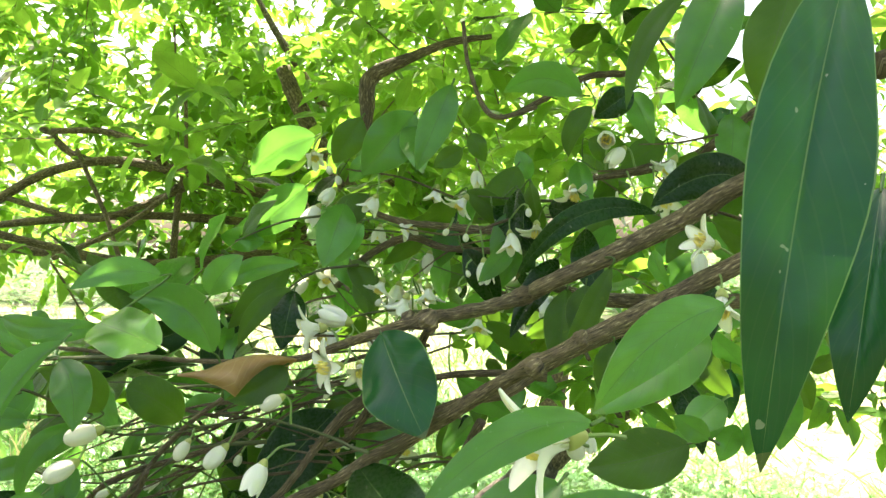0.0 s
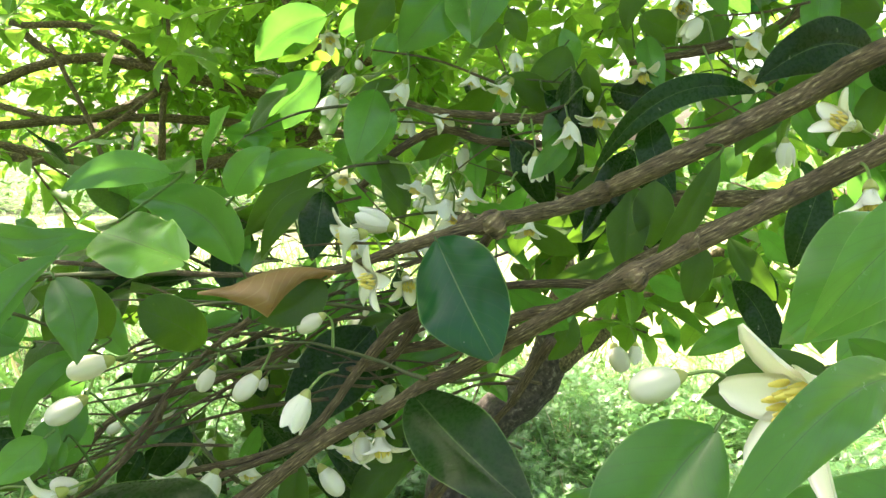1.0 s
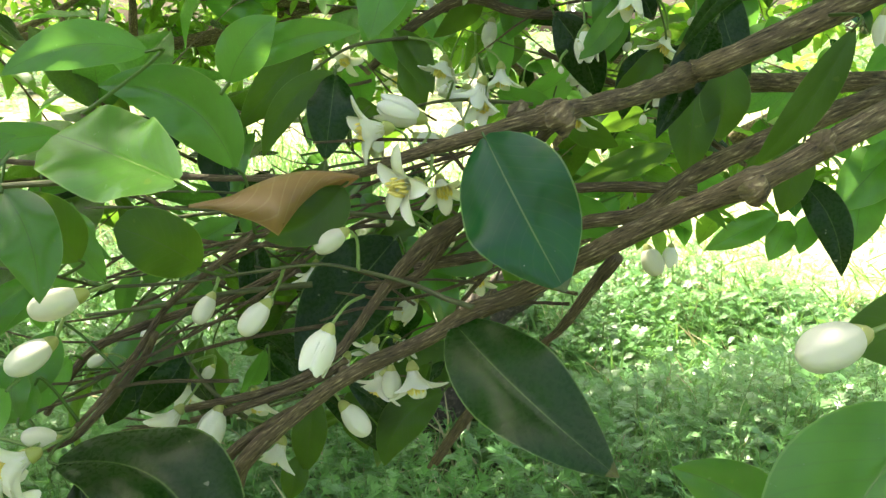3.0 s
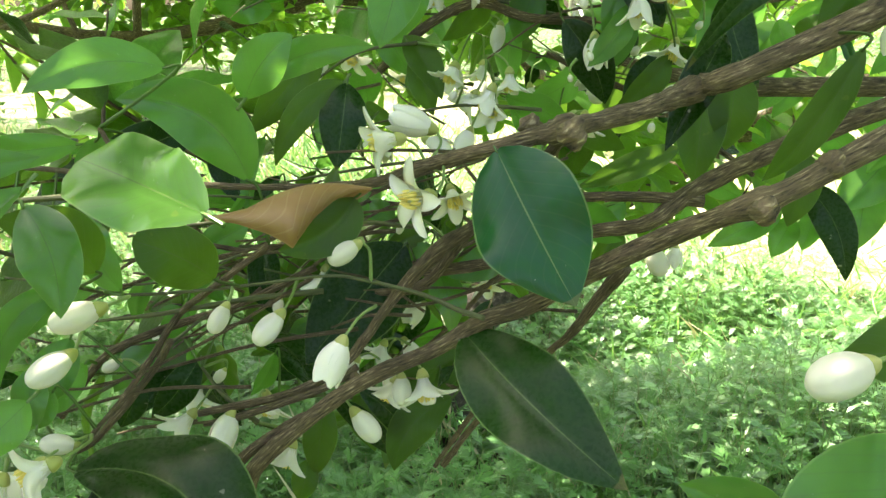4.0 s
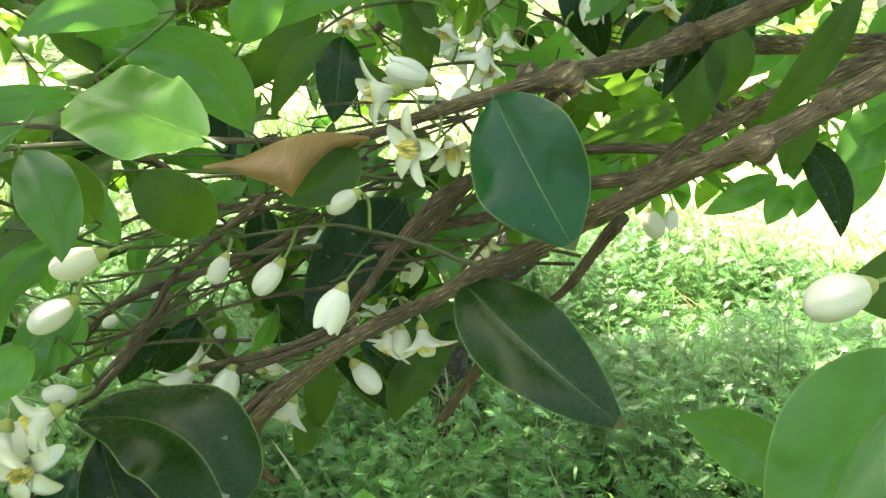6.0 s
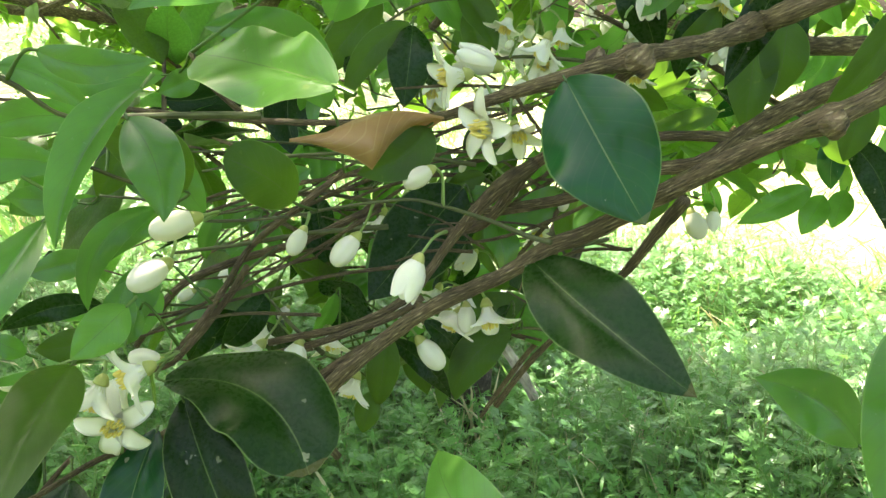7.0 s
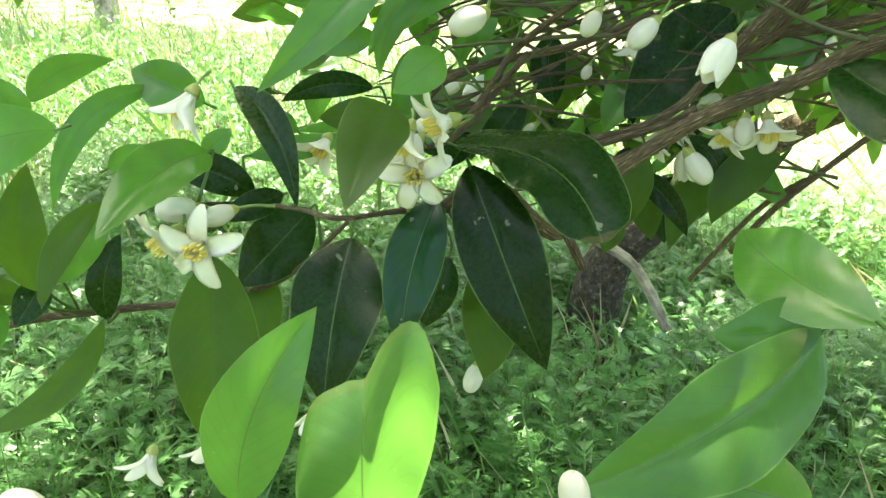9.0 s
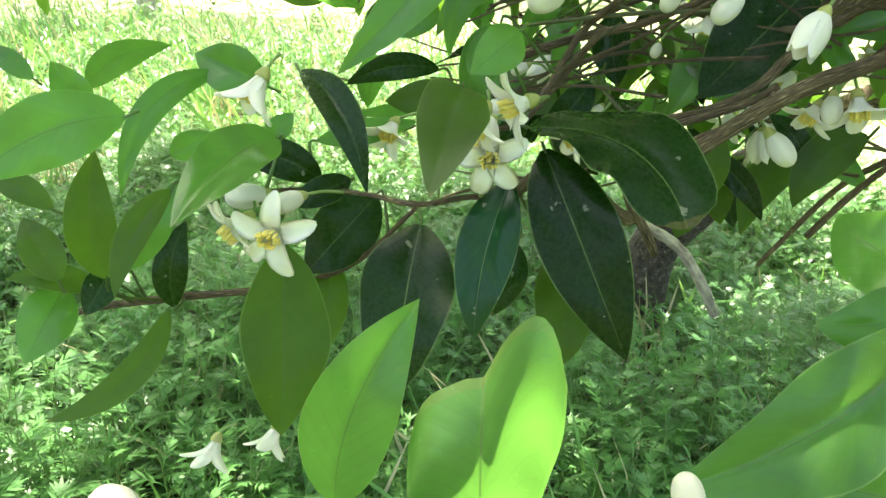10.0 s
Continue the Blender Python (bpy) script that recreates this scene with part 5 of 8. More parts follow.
leaf((0.0258, 0.7940, 1.3551), (-0.0048, 0.7928, 1.3351), (0.0611, -0.9974, -0.0370), 0.0219, "o", 0.1, 0, 0.12)
leaf((0.1771, 0.8910, 1.3791), (0.2290, 0.8858, 1.3559), (-0.1870, -0.9617, -0.2002), 0.0342, "o", 0.1, 0, 0.12, to=(0.1672, 0.8696, 1.3457))
leaf((0.2490, 0.8362, 1.3703), (0.1999, 0.8344, 1.3382), (-0.0205, -0.9959, 0.0877), 0.0352, "o", 0.1, 0, 0.12, to=(0.2453, 0.8510, 1.3341))
leaf((0.3651, 0.7800, 1.3664), (0.3144, 0.7817, 1.3615), (-0.0218, -0.9930, -0.1164), 0.0306, "o", 0.1, 0, 0.12, to=(0.3423, 0.7762, 1.4041))
leaf((0.1127, 0.3493, 1.2201), (0.0572, 0.3167, 1.1814), (-0.0022, -0.7630, 0.6464), 0.0355, "y", 0.1, 0.05, 0.12)
leaf((0.1415, 0.4377, 1.1387), (0.0819, 0.4428, 1.1228), (-0.2500, -0.8700, 0.4200), 0.0347, "o", 0.08, 0.05, 0.15)
leaf((0.0734, 0.2430, 1.1623), (-0.0042, 0.2359, 1.1579), (0.0506, -0.8619, 0.5045), 0.0272, "y", 0.1, 0.05, 0.12)
leaf((0.1507, 0.4118, 1.1690), (0.1248, 0.4007, 1.1517), (-0.0763, -0.7843, 0.6157), 0.0199, "y", 0.1, 0, 0.12)
leaf((0.1246, 0.3615, 1.1602), (0.1073, 0.3636, 1.1711), (-0.1378, -0.9902, -0.0238), 0.0123, "y", 0.1, 0, 0.12)

# limbs of the far side of the crown
limb("limb", [(-1.2454, 2.2660, 1.3729, 0.0132), (-1.1079, 2.2702, 1.4554, 0.0132), (-0.9252, 2.2671, 1.4969, 0.0123), (-0.7432, 2.2558, 1.4721, 0.0151), (-0.6523, 2.2484, 1.4461, 0.0151), (-0.3384, 2.5285, 1.3787, 0.0195)], citrus, BARK, 10, 6, 0.2)
limb("limb", [(-1.1723, 2.3931, 1.6078, 0.0108), (-1.0617, 2.3772, 1.5204, 0.0118), (-0.9347, 2.3684, 1.4962, 0.0108), (-0.7205, 2.2534, 1.4614, 0.0094)], citrus, BARK, 8, 6, 0.2)
limb("limb", [(-1.0424, 2.1804, 1.5673, 0.0090), (-0.8978, 2.1738, 1.5668, 0.0098), (-0.7824, 2.1631, 1.5233, 0.0107), (-0.7552, 2.2579, 1.4842, 0.0113)], citrus, BARK, 8, 6, 0.2)
limb("limb", [(-1.2451, 2.2689, 1.3955, 0.0085), (-0.9876, 2.2486, 1.3267, 0.0094), (-0.8506, 2.2457, 1.3533, 0.0103), (-0.6981, 2.2467, 1.4161, 0.0103)], citrus, BARK, 8, 6, 0.2)
limb("limb", [(-0.9690, 2.0322, 1.2166, 0.0077), (-0.8172, 2.0338, 1.2843, 0.0077), (-0.7332, 2.1419, 1.3722, 0.0072), (-0.7208, 2.2487, 1.4237, 0.0065)], citrus, BARK, 8, 6, 0.2)
limb("limb", [(-0.7547, 2.3205, 1.1795, 0.0129), (-0.7191, 2.2316, 1.2879, 0.0103), (-0.7135, 2.2446, 1.3935, 0.0094), (-0.6974, 2.2571, 1.4991, 0.0065), (-0.7102, 2.2880, 1.7405, 0.0047)], citrus, BARK, 8, 6, 0.2)
limb("limb", [(-0.9706, 2.1708, 1.5168, 0.0054), (-0.9280, 2.1580, 1.4304, 0.0062), (-0.8783, 2.1431, 1.3296, 0.0062), (-0.8289, 2.1246, 1.2001, 0.0062)], citrus, BARK, 8, 6, 0.2)
limb("limb", [(-1.3595, 2.4569, 1.2448, 0.0145), (-1.0935, 2.4416, 1.2190, 0.0135), (-0.8443, 2.4271, 1.1933, 0.0145), (-0.6278, 2.4193, 1.2090, 0.0155), (-0.3394, 2.5155, 1.2753, 0.0151)], citrus, BARK, 8, 6, 0.2)
limb("limb", [(-0.4299, 2.2987, 1.7794, 0.0226), (-0.3790, 2.2971, 1.6632, 0.0248), (-0.3029, 2.2949, 1.5307, 0.0248), (-0.1933, 2.2916, 1.3651, 0.0268)], citrus, BARK, 10, 6, 0.2)
limb("branch", [(-0.0939, 0.9884, 1.3807, 0.0072), (-0.0870, 0.9883, 1.4242, 0.0087), (-0.0838, 0.9882, 1.4676, 0.0109), (-0.0369, 0.9870, 1.4934, 0.0072), (0.0208, 0.9854, 1.5156, 0.0051), (0.0714, 0.9840, 1.5233, 0.0036)], citrus, BARK, 8, 6, 0.2)
limb("branch", [(0.4016, 0.7747, 1.4344, 0.0058), (0.3324, 0.7765, 1.3990, 0.0052), (0.2691, 0.7782, 1.3521, 0.0046), (0.2230, 0.7995, 1.3363, 0.0042), (0.1519, 0.8315, 1.3264, 0.0031)], citrus, BARK, 8, 6, 0.2)
limb("branch", [(0.0862, 0.6833, 1.3788, 0.0020), (0.0457, 0.6844, 1.3709, 0.0025), (0.0263, 0.7050, 1.4184, 0.0021), (0.0217, 0.7252, 1.4658, 0.0021)], citrus, BARK, 6, 6, 0.16)
limb("branch", [(0.1931, 0.7804, 1.4325, 0.0035), (0.1469, 0.7817, 1.4263, 0.0035), (0.0860, 0.8034, 1.3945, 0.0030)], citrus, BARK, 6, 6, 0.16)
limb("branch", [(0.0868, 0.6991, 1.2641, 0.0031), (0.0500, 0.7215, 1.2686, 0.0037), (0.0058, 0.7442, 1.2729, 0.0038), (-0.0413, 0.7672, 1.2788, 0.0034), (-0.0811, 0.7913, 1.2951, 0.0025)], citrus, BARK, 8, 6, 0.16)
limb("branch", [(0.0567, 0.7591, 1.2492, 0.0034), (0.0076, 0.7616, 1.2518, 0.0034), (-0.0308, 0.7849, 1.2622, 0.0041), (-0.0715, 0.7842, 1.2423, 0.0041), (-0.1033, 0.8019, 1.2113, 0.0036)], citrus, BARK, 8, 6, 0.16)
limb("dead_branch", [(0.0239, 2.2082, 0.3972, 0.0140), (0.1167, 2.1709, 0.3537, 0.0153), (0.1818, 2.1262, 0.2758, 0.0152), (0.2274, 2.0982, 0.1927, 0.0137)], citrus, STRAW_BARK, 8, 6, 0.2)

# leaves inside the branch, their shade partly painted in by the dark kind m
leaf((-0.1949, 0.7349, 1.1328), (-0.1869, 0.6942, 1.0958), (0.7315, -0.3749, 0.5695), 0.0272, "y", 0.1, -0.00615353, 0.187696, to=(-0.1906, 0.7299, 1.1314))
leaf((-0.2042, 0.7307, 1.1388), (-0.1845, 0.7280, 1.0924), (0.4142, -0.8817, 0.2260), 0.0237, "y", 0.1, 0.0736091, 0.180795, to=(-0.1906, 0.7299, 1.1314))
leaf((-0.1698, 0.7854, 1.0651), (-0.1547, 0.7588, 1.0347), (0.4733, -0.5330, 0.7014), 0.0210, "o", 0.1, -0.0461137, 0.198687, to=(-0.1745, 0.7733, 1.0667))
leaf((-0.1677, 0.8106, 1.0618), (-0.1829, 0.7938, 1.0106), (0.6791, -0.7330, 0.0387), 0.0320, "o", 0.1, -0.0805091, 0.0839922, to=(-0.1777, 0.7743, 1.0664))
leaf((-0.1469, 0.7043, 1.0582), (-0.1065, 0.6893, 1.0357), (-0.0151, -0.8448, 0.5349), 0.0218, "y", 0.1, 0.00682062, 0.151894, to=(-0.1440, 0.6982, 1.0688))
leaf((-0.1300, 0.7099, 1.0721), (-0.1524, 0.6947, 1.0197), (-0.4710, -0.7731, 0.4249), 0.0319, "y", 0.1, 0.0721275, 0.291158, to=(-0.1385, 0.6962, 1.0675))
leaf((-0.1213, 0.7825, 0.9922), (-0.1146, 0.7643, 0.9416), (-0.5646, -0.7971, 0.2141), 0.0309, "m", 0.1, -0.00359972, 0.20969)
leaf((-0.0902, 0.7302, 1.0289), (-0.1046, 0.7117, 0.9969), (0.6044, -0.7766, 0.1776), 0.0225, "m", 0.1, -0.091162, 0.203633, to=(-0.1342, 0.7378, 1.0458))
leaf((-0.0900, 0.6940, 1.1169), (-0.0703, 0.6755, 1.0794), (-0.3783, -0.8935, 0.2420), 0.0218, "o", 0.1, -0.0846059, 0.199941, to=(-0.1061, 0.6834, 1.0982))
leaf((-0.0704, 0.6961, 1.1335), (-0.1004, 0.6598, 1.1057), (0.0679, -0.6409, 0.7646), 0.0220, "y", 0.1, 0.0917319, 0.274165, to=(-0.0463, 0.6845, 1.1587))
leaf((-0.0522, 0.7458, 1.1331), (-0.0582, 0.7289, 1.0862), (0.6951, -0.6999, 0.1641), 0.0301, "o", 0.1, 0.0623024, 0.117825, to=(-0.0593, 0.7490, 1.1176))
leaf((-0.0707, 0.7855, 1.1350), (-0.0464, 0.7531, 1.0883), (-0.8052, -0.5930, -0.0066), 0.0371, "m", 0.1, -0.0169579, 0.194991, to=(-0.0625, 0.7535, 1.1191))
leaf((-0.0678, 0.6803, 1.0905), (-0.0566, 0.6575, 1.0444), (0.5890, -0.6583, 0.4688), 0.0315, "y", 0.1, 0.0217728, 0.119731, to=(-0.0983, 0.6796, 1.0932))
leaf((-0.0639, 0.7454, 1.0785), (-0.0540, 0.7279, 1.0221), (0.1098, -0.9436, 0.3124), 0.0273, "o", 0.1, -0.0359949, 0.140989, to=(-0.0529, 0.7399, 1.1147))
leaf((-0.0112, 0.7343, 1.1359), (-0.0264, 0.7284, 1.0865), (0.5920, -0.8013, -0.0861), 0.0312, "y", 0.1, 0.0367466, 0.0828552, to=(-0.0136, 0.7113, 1.1694))
leaf((-0.0221, 0.7572, 1.1191), (-0.0083, 0.7457, 1.0784), (-0.7005, -0.7128, -0.0346), 0.0261, "y", 0.1, -0.0356068, 0.133438, to=(-0.0529, 0.7399, 1.1147))
leaf((0.0221, 0.7907, 1.0799), (0.0130, 0.7761, 1.0248), (-0.2548, -0.9234, 0.2870), 0.0261, "o", 0.1, -0.0549944, 0.0802298, to=(0.0068, 0.7856, 1.0928))
leaf((0.0458, 0.7474, 1.0896), (0.0062, 0.7214, 1.0534), (-0.4587, -0.4056, 0.7906), 0.0335, "y", 0.1, 0.0238664, 0.19737, to=(0.0426, 0.7472, 1.1014))
leaf((0.0407, 0.7447, 1.1296), (0.0377, 0.7123, 1.0793), (-0.3718, -0.7698, 0.5189), 0.0258, "o", 0.1, 0.0841225, 0.0889995, to=(0.0458, 0.7456, 1.1022))
leaf((0.0160, 0.6871, 1.1361), (0.0682, 0.6902, 1.1000), (-0.2026, -0.9055, -0.3730), 0.0301, "y", 0.1, 0.0491046, 0.259175, to=(0.0113, 0.7105, 1.1723))
leaf((-0.2331, 0.7563, 0.9975), (-0.2265, 0.7180, 0.9672), (0.8349, -0.2460, 0.4923), 0.0291, "o", 0.1, -0.0760007, 0.111133, to=(-0.2154, 0.7675, 1.0394))
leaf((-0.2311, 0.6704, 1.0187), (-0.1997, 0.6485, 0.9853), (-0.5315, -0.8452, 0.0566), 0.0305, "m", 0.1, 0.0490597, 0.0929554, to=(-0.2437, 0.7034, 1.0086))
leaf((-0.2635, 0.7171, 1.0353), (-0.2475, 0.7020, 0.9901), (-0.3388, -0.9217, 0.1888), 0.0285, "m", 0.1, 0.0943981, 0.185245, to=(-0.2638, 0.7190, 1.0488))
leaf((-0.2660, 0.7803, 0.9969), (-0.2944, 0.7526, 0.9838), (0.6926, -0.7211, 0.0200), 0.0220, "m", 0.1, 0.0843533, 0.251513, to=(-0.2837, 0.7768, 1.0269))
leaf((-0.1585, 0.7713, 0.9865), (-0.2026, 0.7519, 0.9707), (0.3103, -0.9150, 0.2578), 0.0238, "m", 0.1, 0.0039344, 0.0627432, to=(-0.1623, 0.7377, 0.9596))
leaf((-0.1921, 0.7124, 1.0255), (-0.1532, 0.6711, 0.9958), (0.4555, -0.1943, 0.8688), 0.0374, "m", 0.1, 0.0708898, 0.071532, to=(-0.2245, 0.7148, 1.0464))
leaf((-0.0317, 0.7492, 1.0914), (-0.0509, 0.7370, 1.0519), (-0.4220, -0.7875, 0.4491), 0.0223, "o", 0.1, 0.0976046, 0.157175, to=(-0.0466, 0.7308, 1.1118))
leaf((-0.0108, 0.6953, 1.1000), (-0.0616, 0.6646, 1.0850), (0.4259, -0.8523, 0.3036), 0.0244, "y", 0.1, 0.0565244, 0.145066, to=(-0.0176, 0.6985, 1.0946))
leaf((-0.1420, 0.8106, 1.1214), (-0.1309, 0.8005, 1.0758), (0.7339, -0.6031, 0.3126), 0.0288, "m", 0.1, -0.0163414, 0.0544813)
leaf((-0.1069, 0.7299, 1.1449), (-0.1315, 0.6949, 1.1081), (0.7902, -0.6106, 0.0530), 0.0315, "y", 0.1, -0.0251529, 0.274464, to=(-0.1205, 0.7205, 1.1328))
leaf((0.0922, 0.7835, 1.0920), (0.0673, 0.7752, 1.0510), (0.2057, -0.9759, 0.0731), 0.0253, "o", 0.1, 0.0335123, 0.233434)
leaf((0.0885, 0.7569, 1.1126), (0.0500, 0.7579, 1.0791), (-0.2126, -0.9527, 0.2170), 0.0234, "y", 0.1, 0.0128643, 0.214802, to=(0.0491, 0.7441, 1.1030))
leaf((-0.1618, 0.7273, 1.0539), (-0.1313, 0.6918, 1.0295), (0.2336, -0.4070, 0.8831), 0.0244, "m", 0.1, 0.0904823, 0.194769, to=(-0.1540, 0.7465, 1.0563))
leaf((-0.1390, 0.7745, 1.0117), (-0.1835, 0.7459, 0.9944), (-0.0619, -0.4442, 0.8938), 0.0320, "y", 0.1, 0.0106639, 0.18753)
leaf((-0.0488, 0.7809, 1.0185), (-0.0759, 0.7666, 0.9924), (0.3497, -0.9257, 0.1443), 0.0199, "y", 0.1, -0.021254, 0.141868, to=(-0.0334, 0.7529, 1.0470))
leaf((-0.0796, 0.7247, 1.0535), (-0.0966, 0.7291, 1.0032), (0.4018, -0.8903, -0.2144), 0.0265, "m", 0.1, 0.0934182, 0.153818)
leaf((-0.1968, 0.7670, 1.0813), (-0.1867, 0.7390, 1.0294), (-0.4327, -0.8258, 0.3616), 0.0317, "m", 0.1, -0.000408329, 0.170875, to=(-0.1985, 0.7707, 1.0888))
leaf((-0.2121, 0.7810, 1.0619), (-0.1708, 0.7765, 1.0321), (0.2149, -0.8770, 0.4297), 0.0236, "o", 0.1, -0.0370305, 0.108076, to=(-0.2031, 0.7682, 1.0686))
leaf((-0.2626, 0.7808, 1.0539), (-0.2283, 0.7827, 1.0259), (0.6088, -0.3225, 0.7248), 0.0266, "o", 0.1, 0.0778818, 0.126807, to=(-0.2582, 0.7888, 1.0514))
leaf((-0.2454, 0.7261, 1.0813), (-0.2185, 0.7082, 1.0510), (-0.0602, -0.8823, 0.4668), 0.0194, "y", 0.1, 0.0395104, 0.225372, to=(-0.2501, 0.7151, 1.0486))
leaf((-0.0936, 0.7146, 1.1065), (-0.0848, 0.7147, 1.0447), (0.6080, -0.7893, 0.0858), 0.0331, "m", 0.1, -0.0199475, 0.233397, to=(-0.1098, 0.7034, 1.0940))
leaf((-0.0991, 0.8080, 1.0500), (-0.1036, 0.7984, 1.0073), (0.5790, -0.8065, 0.1196), 0.0242, "m", 0.1, -0.0515816, 0.0974058)
leaf((-0.2460, 0.7025, 1.0130), (-0.2757, 0.6763, 0.9817), (0.0464, -0.7859, 0.6166), 0.0254, "m", 0.1, -0.0153409, 0.232242, to=(-0.2437, 0.7034, 1.0086))
leaf((-0.2462, 0.6835, 1.0328), (-0.2914, 0.6748, 0.9997), (-0.1320, -0.8996, 0.4162), 0.0268, "y", 0.1, -0.0941232, 0.132867, to=(-0.2494, 0.7017, 1.0089))

# fine twigs inside the branch
limb("twig", [(-0.1762, 0.5842, 1.0232, 0.0018), (-0.1934, 0.5798, 1.0436, 0.0014), (-0.2077, 0.5934, 1.0551, 0.0009)], citrus, TWIG, 6, 6, 0.1)
limb("twig", [(-0.1110, 0.6861, 1.0610, 0.0016), (-0.1495, 0.7002, 1.0701, 0.0013), (-0.1878, 0.7068, 1.0783, 0.0008)], citrus, TWIG, 6, 6, 0.1)
limb("twig", [(-0.0029, 0.5920, 1.0922, 0.0015), (-0.0228, 0.5873, 1.0895, 0.0012), (-0.0413, 0.5975, 1.0857, 0.0007)], citrus, TWIG, 6, 6, 0.1)
limb("twig", [(-0.1985, 0.7707, 1.0888, 0.0015), (-0.2259, 0.7790, 1.1033, 0.0012), (-0.2518, 0.7546, 1.1126, 0.0007)], citrus, BARK, 6, 6, 0.1)
limb("twig", [(-0.2033, 0.6679, 0.9815, 0.0012), (-0.2441, 0.6827, 0.9693, 0.0010), (-0.2747, 0.6646, 0.9781, 0.0006)], citrus, BARK, 6, 6, 0.1)
limb("twig", [(-0.2380, 0.7050, 1.0084, 0.0011), (-0.2780, 0.6935, 1.0100, 0.0008), (-0.3224, 0.6955, 1.0013, 0.0005)], citrus, BARK, 6, 6, 0.1)
limb("twig", [(-0.0579, 0.7144, 0.9751, 0.0017), (-0.1028, 0.7125, 0.9862, 0.0014), (-0.1429, 0.7027, 1.0022, 0.0008)], citrus, BARK, 6, 6, 0.1)
limb("twig", [(-0.1342, 0.7378, 1.0458, 0.0011), (-0.1688, 0.7530, 1.0641, 0.0009), (-0.2042, 0.7892, 1.0756, 0.0006)], citrus, BARK, 6, 6, 0.1)
limb("twig", [(0.0160, 0.5996, 1.1179, 0.0014), (-0.0099, 0.6203, 1.1233, 0.0012), (-0.0456, 0.6011, 1.1270, 0.0007)], citrus, BARK, 6, 6, 0.1)
limb("twig", [(-0.1239, 0.6887, 1.0561, 0.0010), (-0.1409, 0.6947, 1.0683, 0.0008), (-0.1460, 0.6911, 1.0836, 0.0005)], citrus, BARK, 6, 6, 0.1)
limb("twig", [(-0.1098, 0.7034, 1.0940, 0.0015), (-0.1309, 0.6891, 1.0948, 0.0012), (-0.1517, 0.6776, 1.0940, 0.0007)], citrus, TWIG, 6, 6, 0.1)
limb("twig", [(0.0491, 0.7441, 1.1030, 0.0018), (0.0262, 0.7548, 1.0975, 0.0014), (0.0068, 0.7856, 1.0928, 0.0009)], citrus, BARK, 6, 6, 0.1)
limb("twig", [(-0.2008, 0.6681, 1.0786, 0.0016), (-0.2186, 0.6831, 1.0834, 0.0013), (-0.2270, 0.6794, 1.0933, 0.0008)], citrus, BARK, 6, 6, 0.1)
limb("twig", [(-0.0843, 0.5974, 1.0833, 0.0013), (-0.1085, 0.5952, 1.0850, 0.0011), (-0.1313, 0.5867, 1.0811, 0.0006)], citrus, BARK, 6, 6, 0.1)
limb("twig", [(-0.2165, 0.6196, 1.1336, 0.0017), (-0.2294, 0.6300, 1.1426, 0.0014), (-0.2491, 0.6529, 1.1450, 0.0009)], citrus, BARK, 6, 6, 0.1)
limb("twig", [(-0.2436, 0.7014, 0.9614, 0.0011), (-0.2769, 0.7048, 0.9617, 0.0009), (-0.3130, 0.7220, 0.9593, 0.0006)], citrus, BARK, 6, 6, 0.1)
limb("twig", [(-0.1882, 0.6436, 1.0933, 0.0013), (-0.2044, 0.6518, 1.0977, 0.0010), (-0.2154, 0.6275, 1.1025, 0.0006)], citrus, TWIG, 6, 6, 0.1)
limb("twig", [(0.0563, 0.7448, 1.0382, 0.0018), (0.0143, 0.7613, 1.0432, 0.0014), (-0.0334, 0.7529, 1.0470, 0.0009)], citrus, BARK, 6, 6, 0.1)
limb("twig", [(-0.2154, 0.7675, 1.0394, 0.0015), (-0.2582, 0.7888, 1.0514, 0.0012), (-0.2944, 0.8079, 1.0666, 0.0008)], citrus, BARK, 6, 6, 0.1)
limb("twig", [(-0.0390, 0.6667, 0.9956, 0.0014), (-0.0635, 0.6830, 0.9968, 0.0011), (-0.0894, 0.6733, 1.0065, 0.0007)], citrus, BARK, 6, 6, 0.1)
limb("twig", [(-0.1127, 0.7391, 0.9541, 0.0018), (-0.1557, 0.7353, 0.9625, 0.0014), (-0.2018, 0.7523, 0.9419, 0.0009)], citrus, TWIG, 6, 6, 0.1)
limb("twig", [(-0.1722, 0.6382, 1.0052, 0.0016), (-0.1945, 0.6291, 1.0049, 0.0012), (-0.2194, 0.6432, 0.9820, 0.0008)], citrus, BARK, 6, 6, 0.1)
limb("twig", [(-0.0983, 0.6796, 1.0932, 0.0011), (-0.1119, 0.6862, 1.1020, 0.0009), (-0.1168, 0.6853, 1.1123, 0.0005)], citrus, BARK, 6, 6, 0.1)
limb("twig", [(-0.0176, 0.6985, 1.0946, 0.0017), (-0.0402, 0.7217, 1.1089, 0.0014), (-0.0625, 0.7535, 1.1191, 0.0009)], citrus, BARK, 6, 6, 0.1)
limb("twig", [(-0.2407, 0.7742, 1.0403, 0.0010), (-0.2587, 0.7613, 1.0439, 0.0008), (-0.2837, 0.7768, 1.0269, 0.0005)], citrus, BARK, 6, 6, 0.1)
limb("twig", [(-0.0119, 0.6683, 1.0098, 0.0012), (-0.0338, 0.6736, 1.0189, 0.0010), (-0.0549, 0.6563, 1.0362, 0.0006)], citrus, BARK, 6, 6, 0.1)
limb("twig", [(-0.0767, 0.6033, 1.0833, 0.0010), (-0.1019, 0.6116, 1.0990, 0.0008), (-0.1307, 0.5922, 1.1143, 0.0005)], citrus, BARK, 6, 6, 0.1)
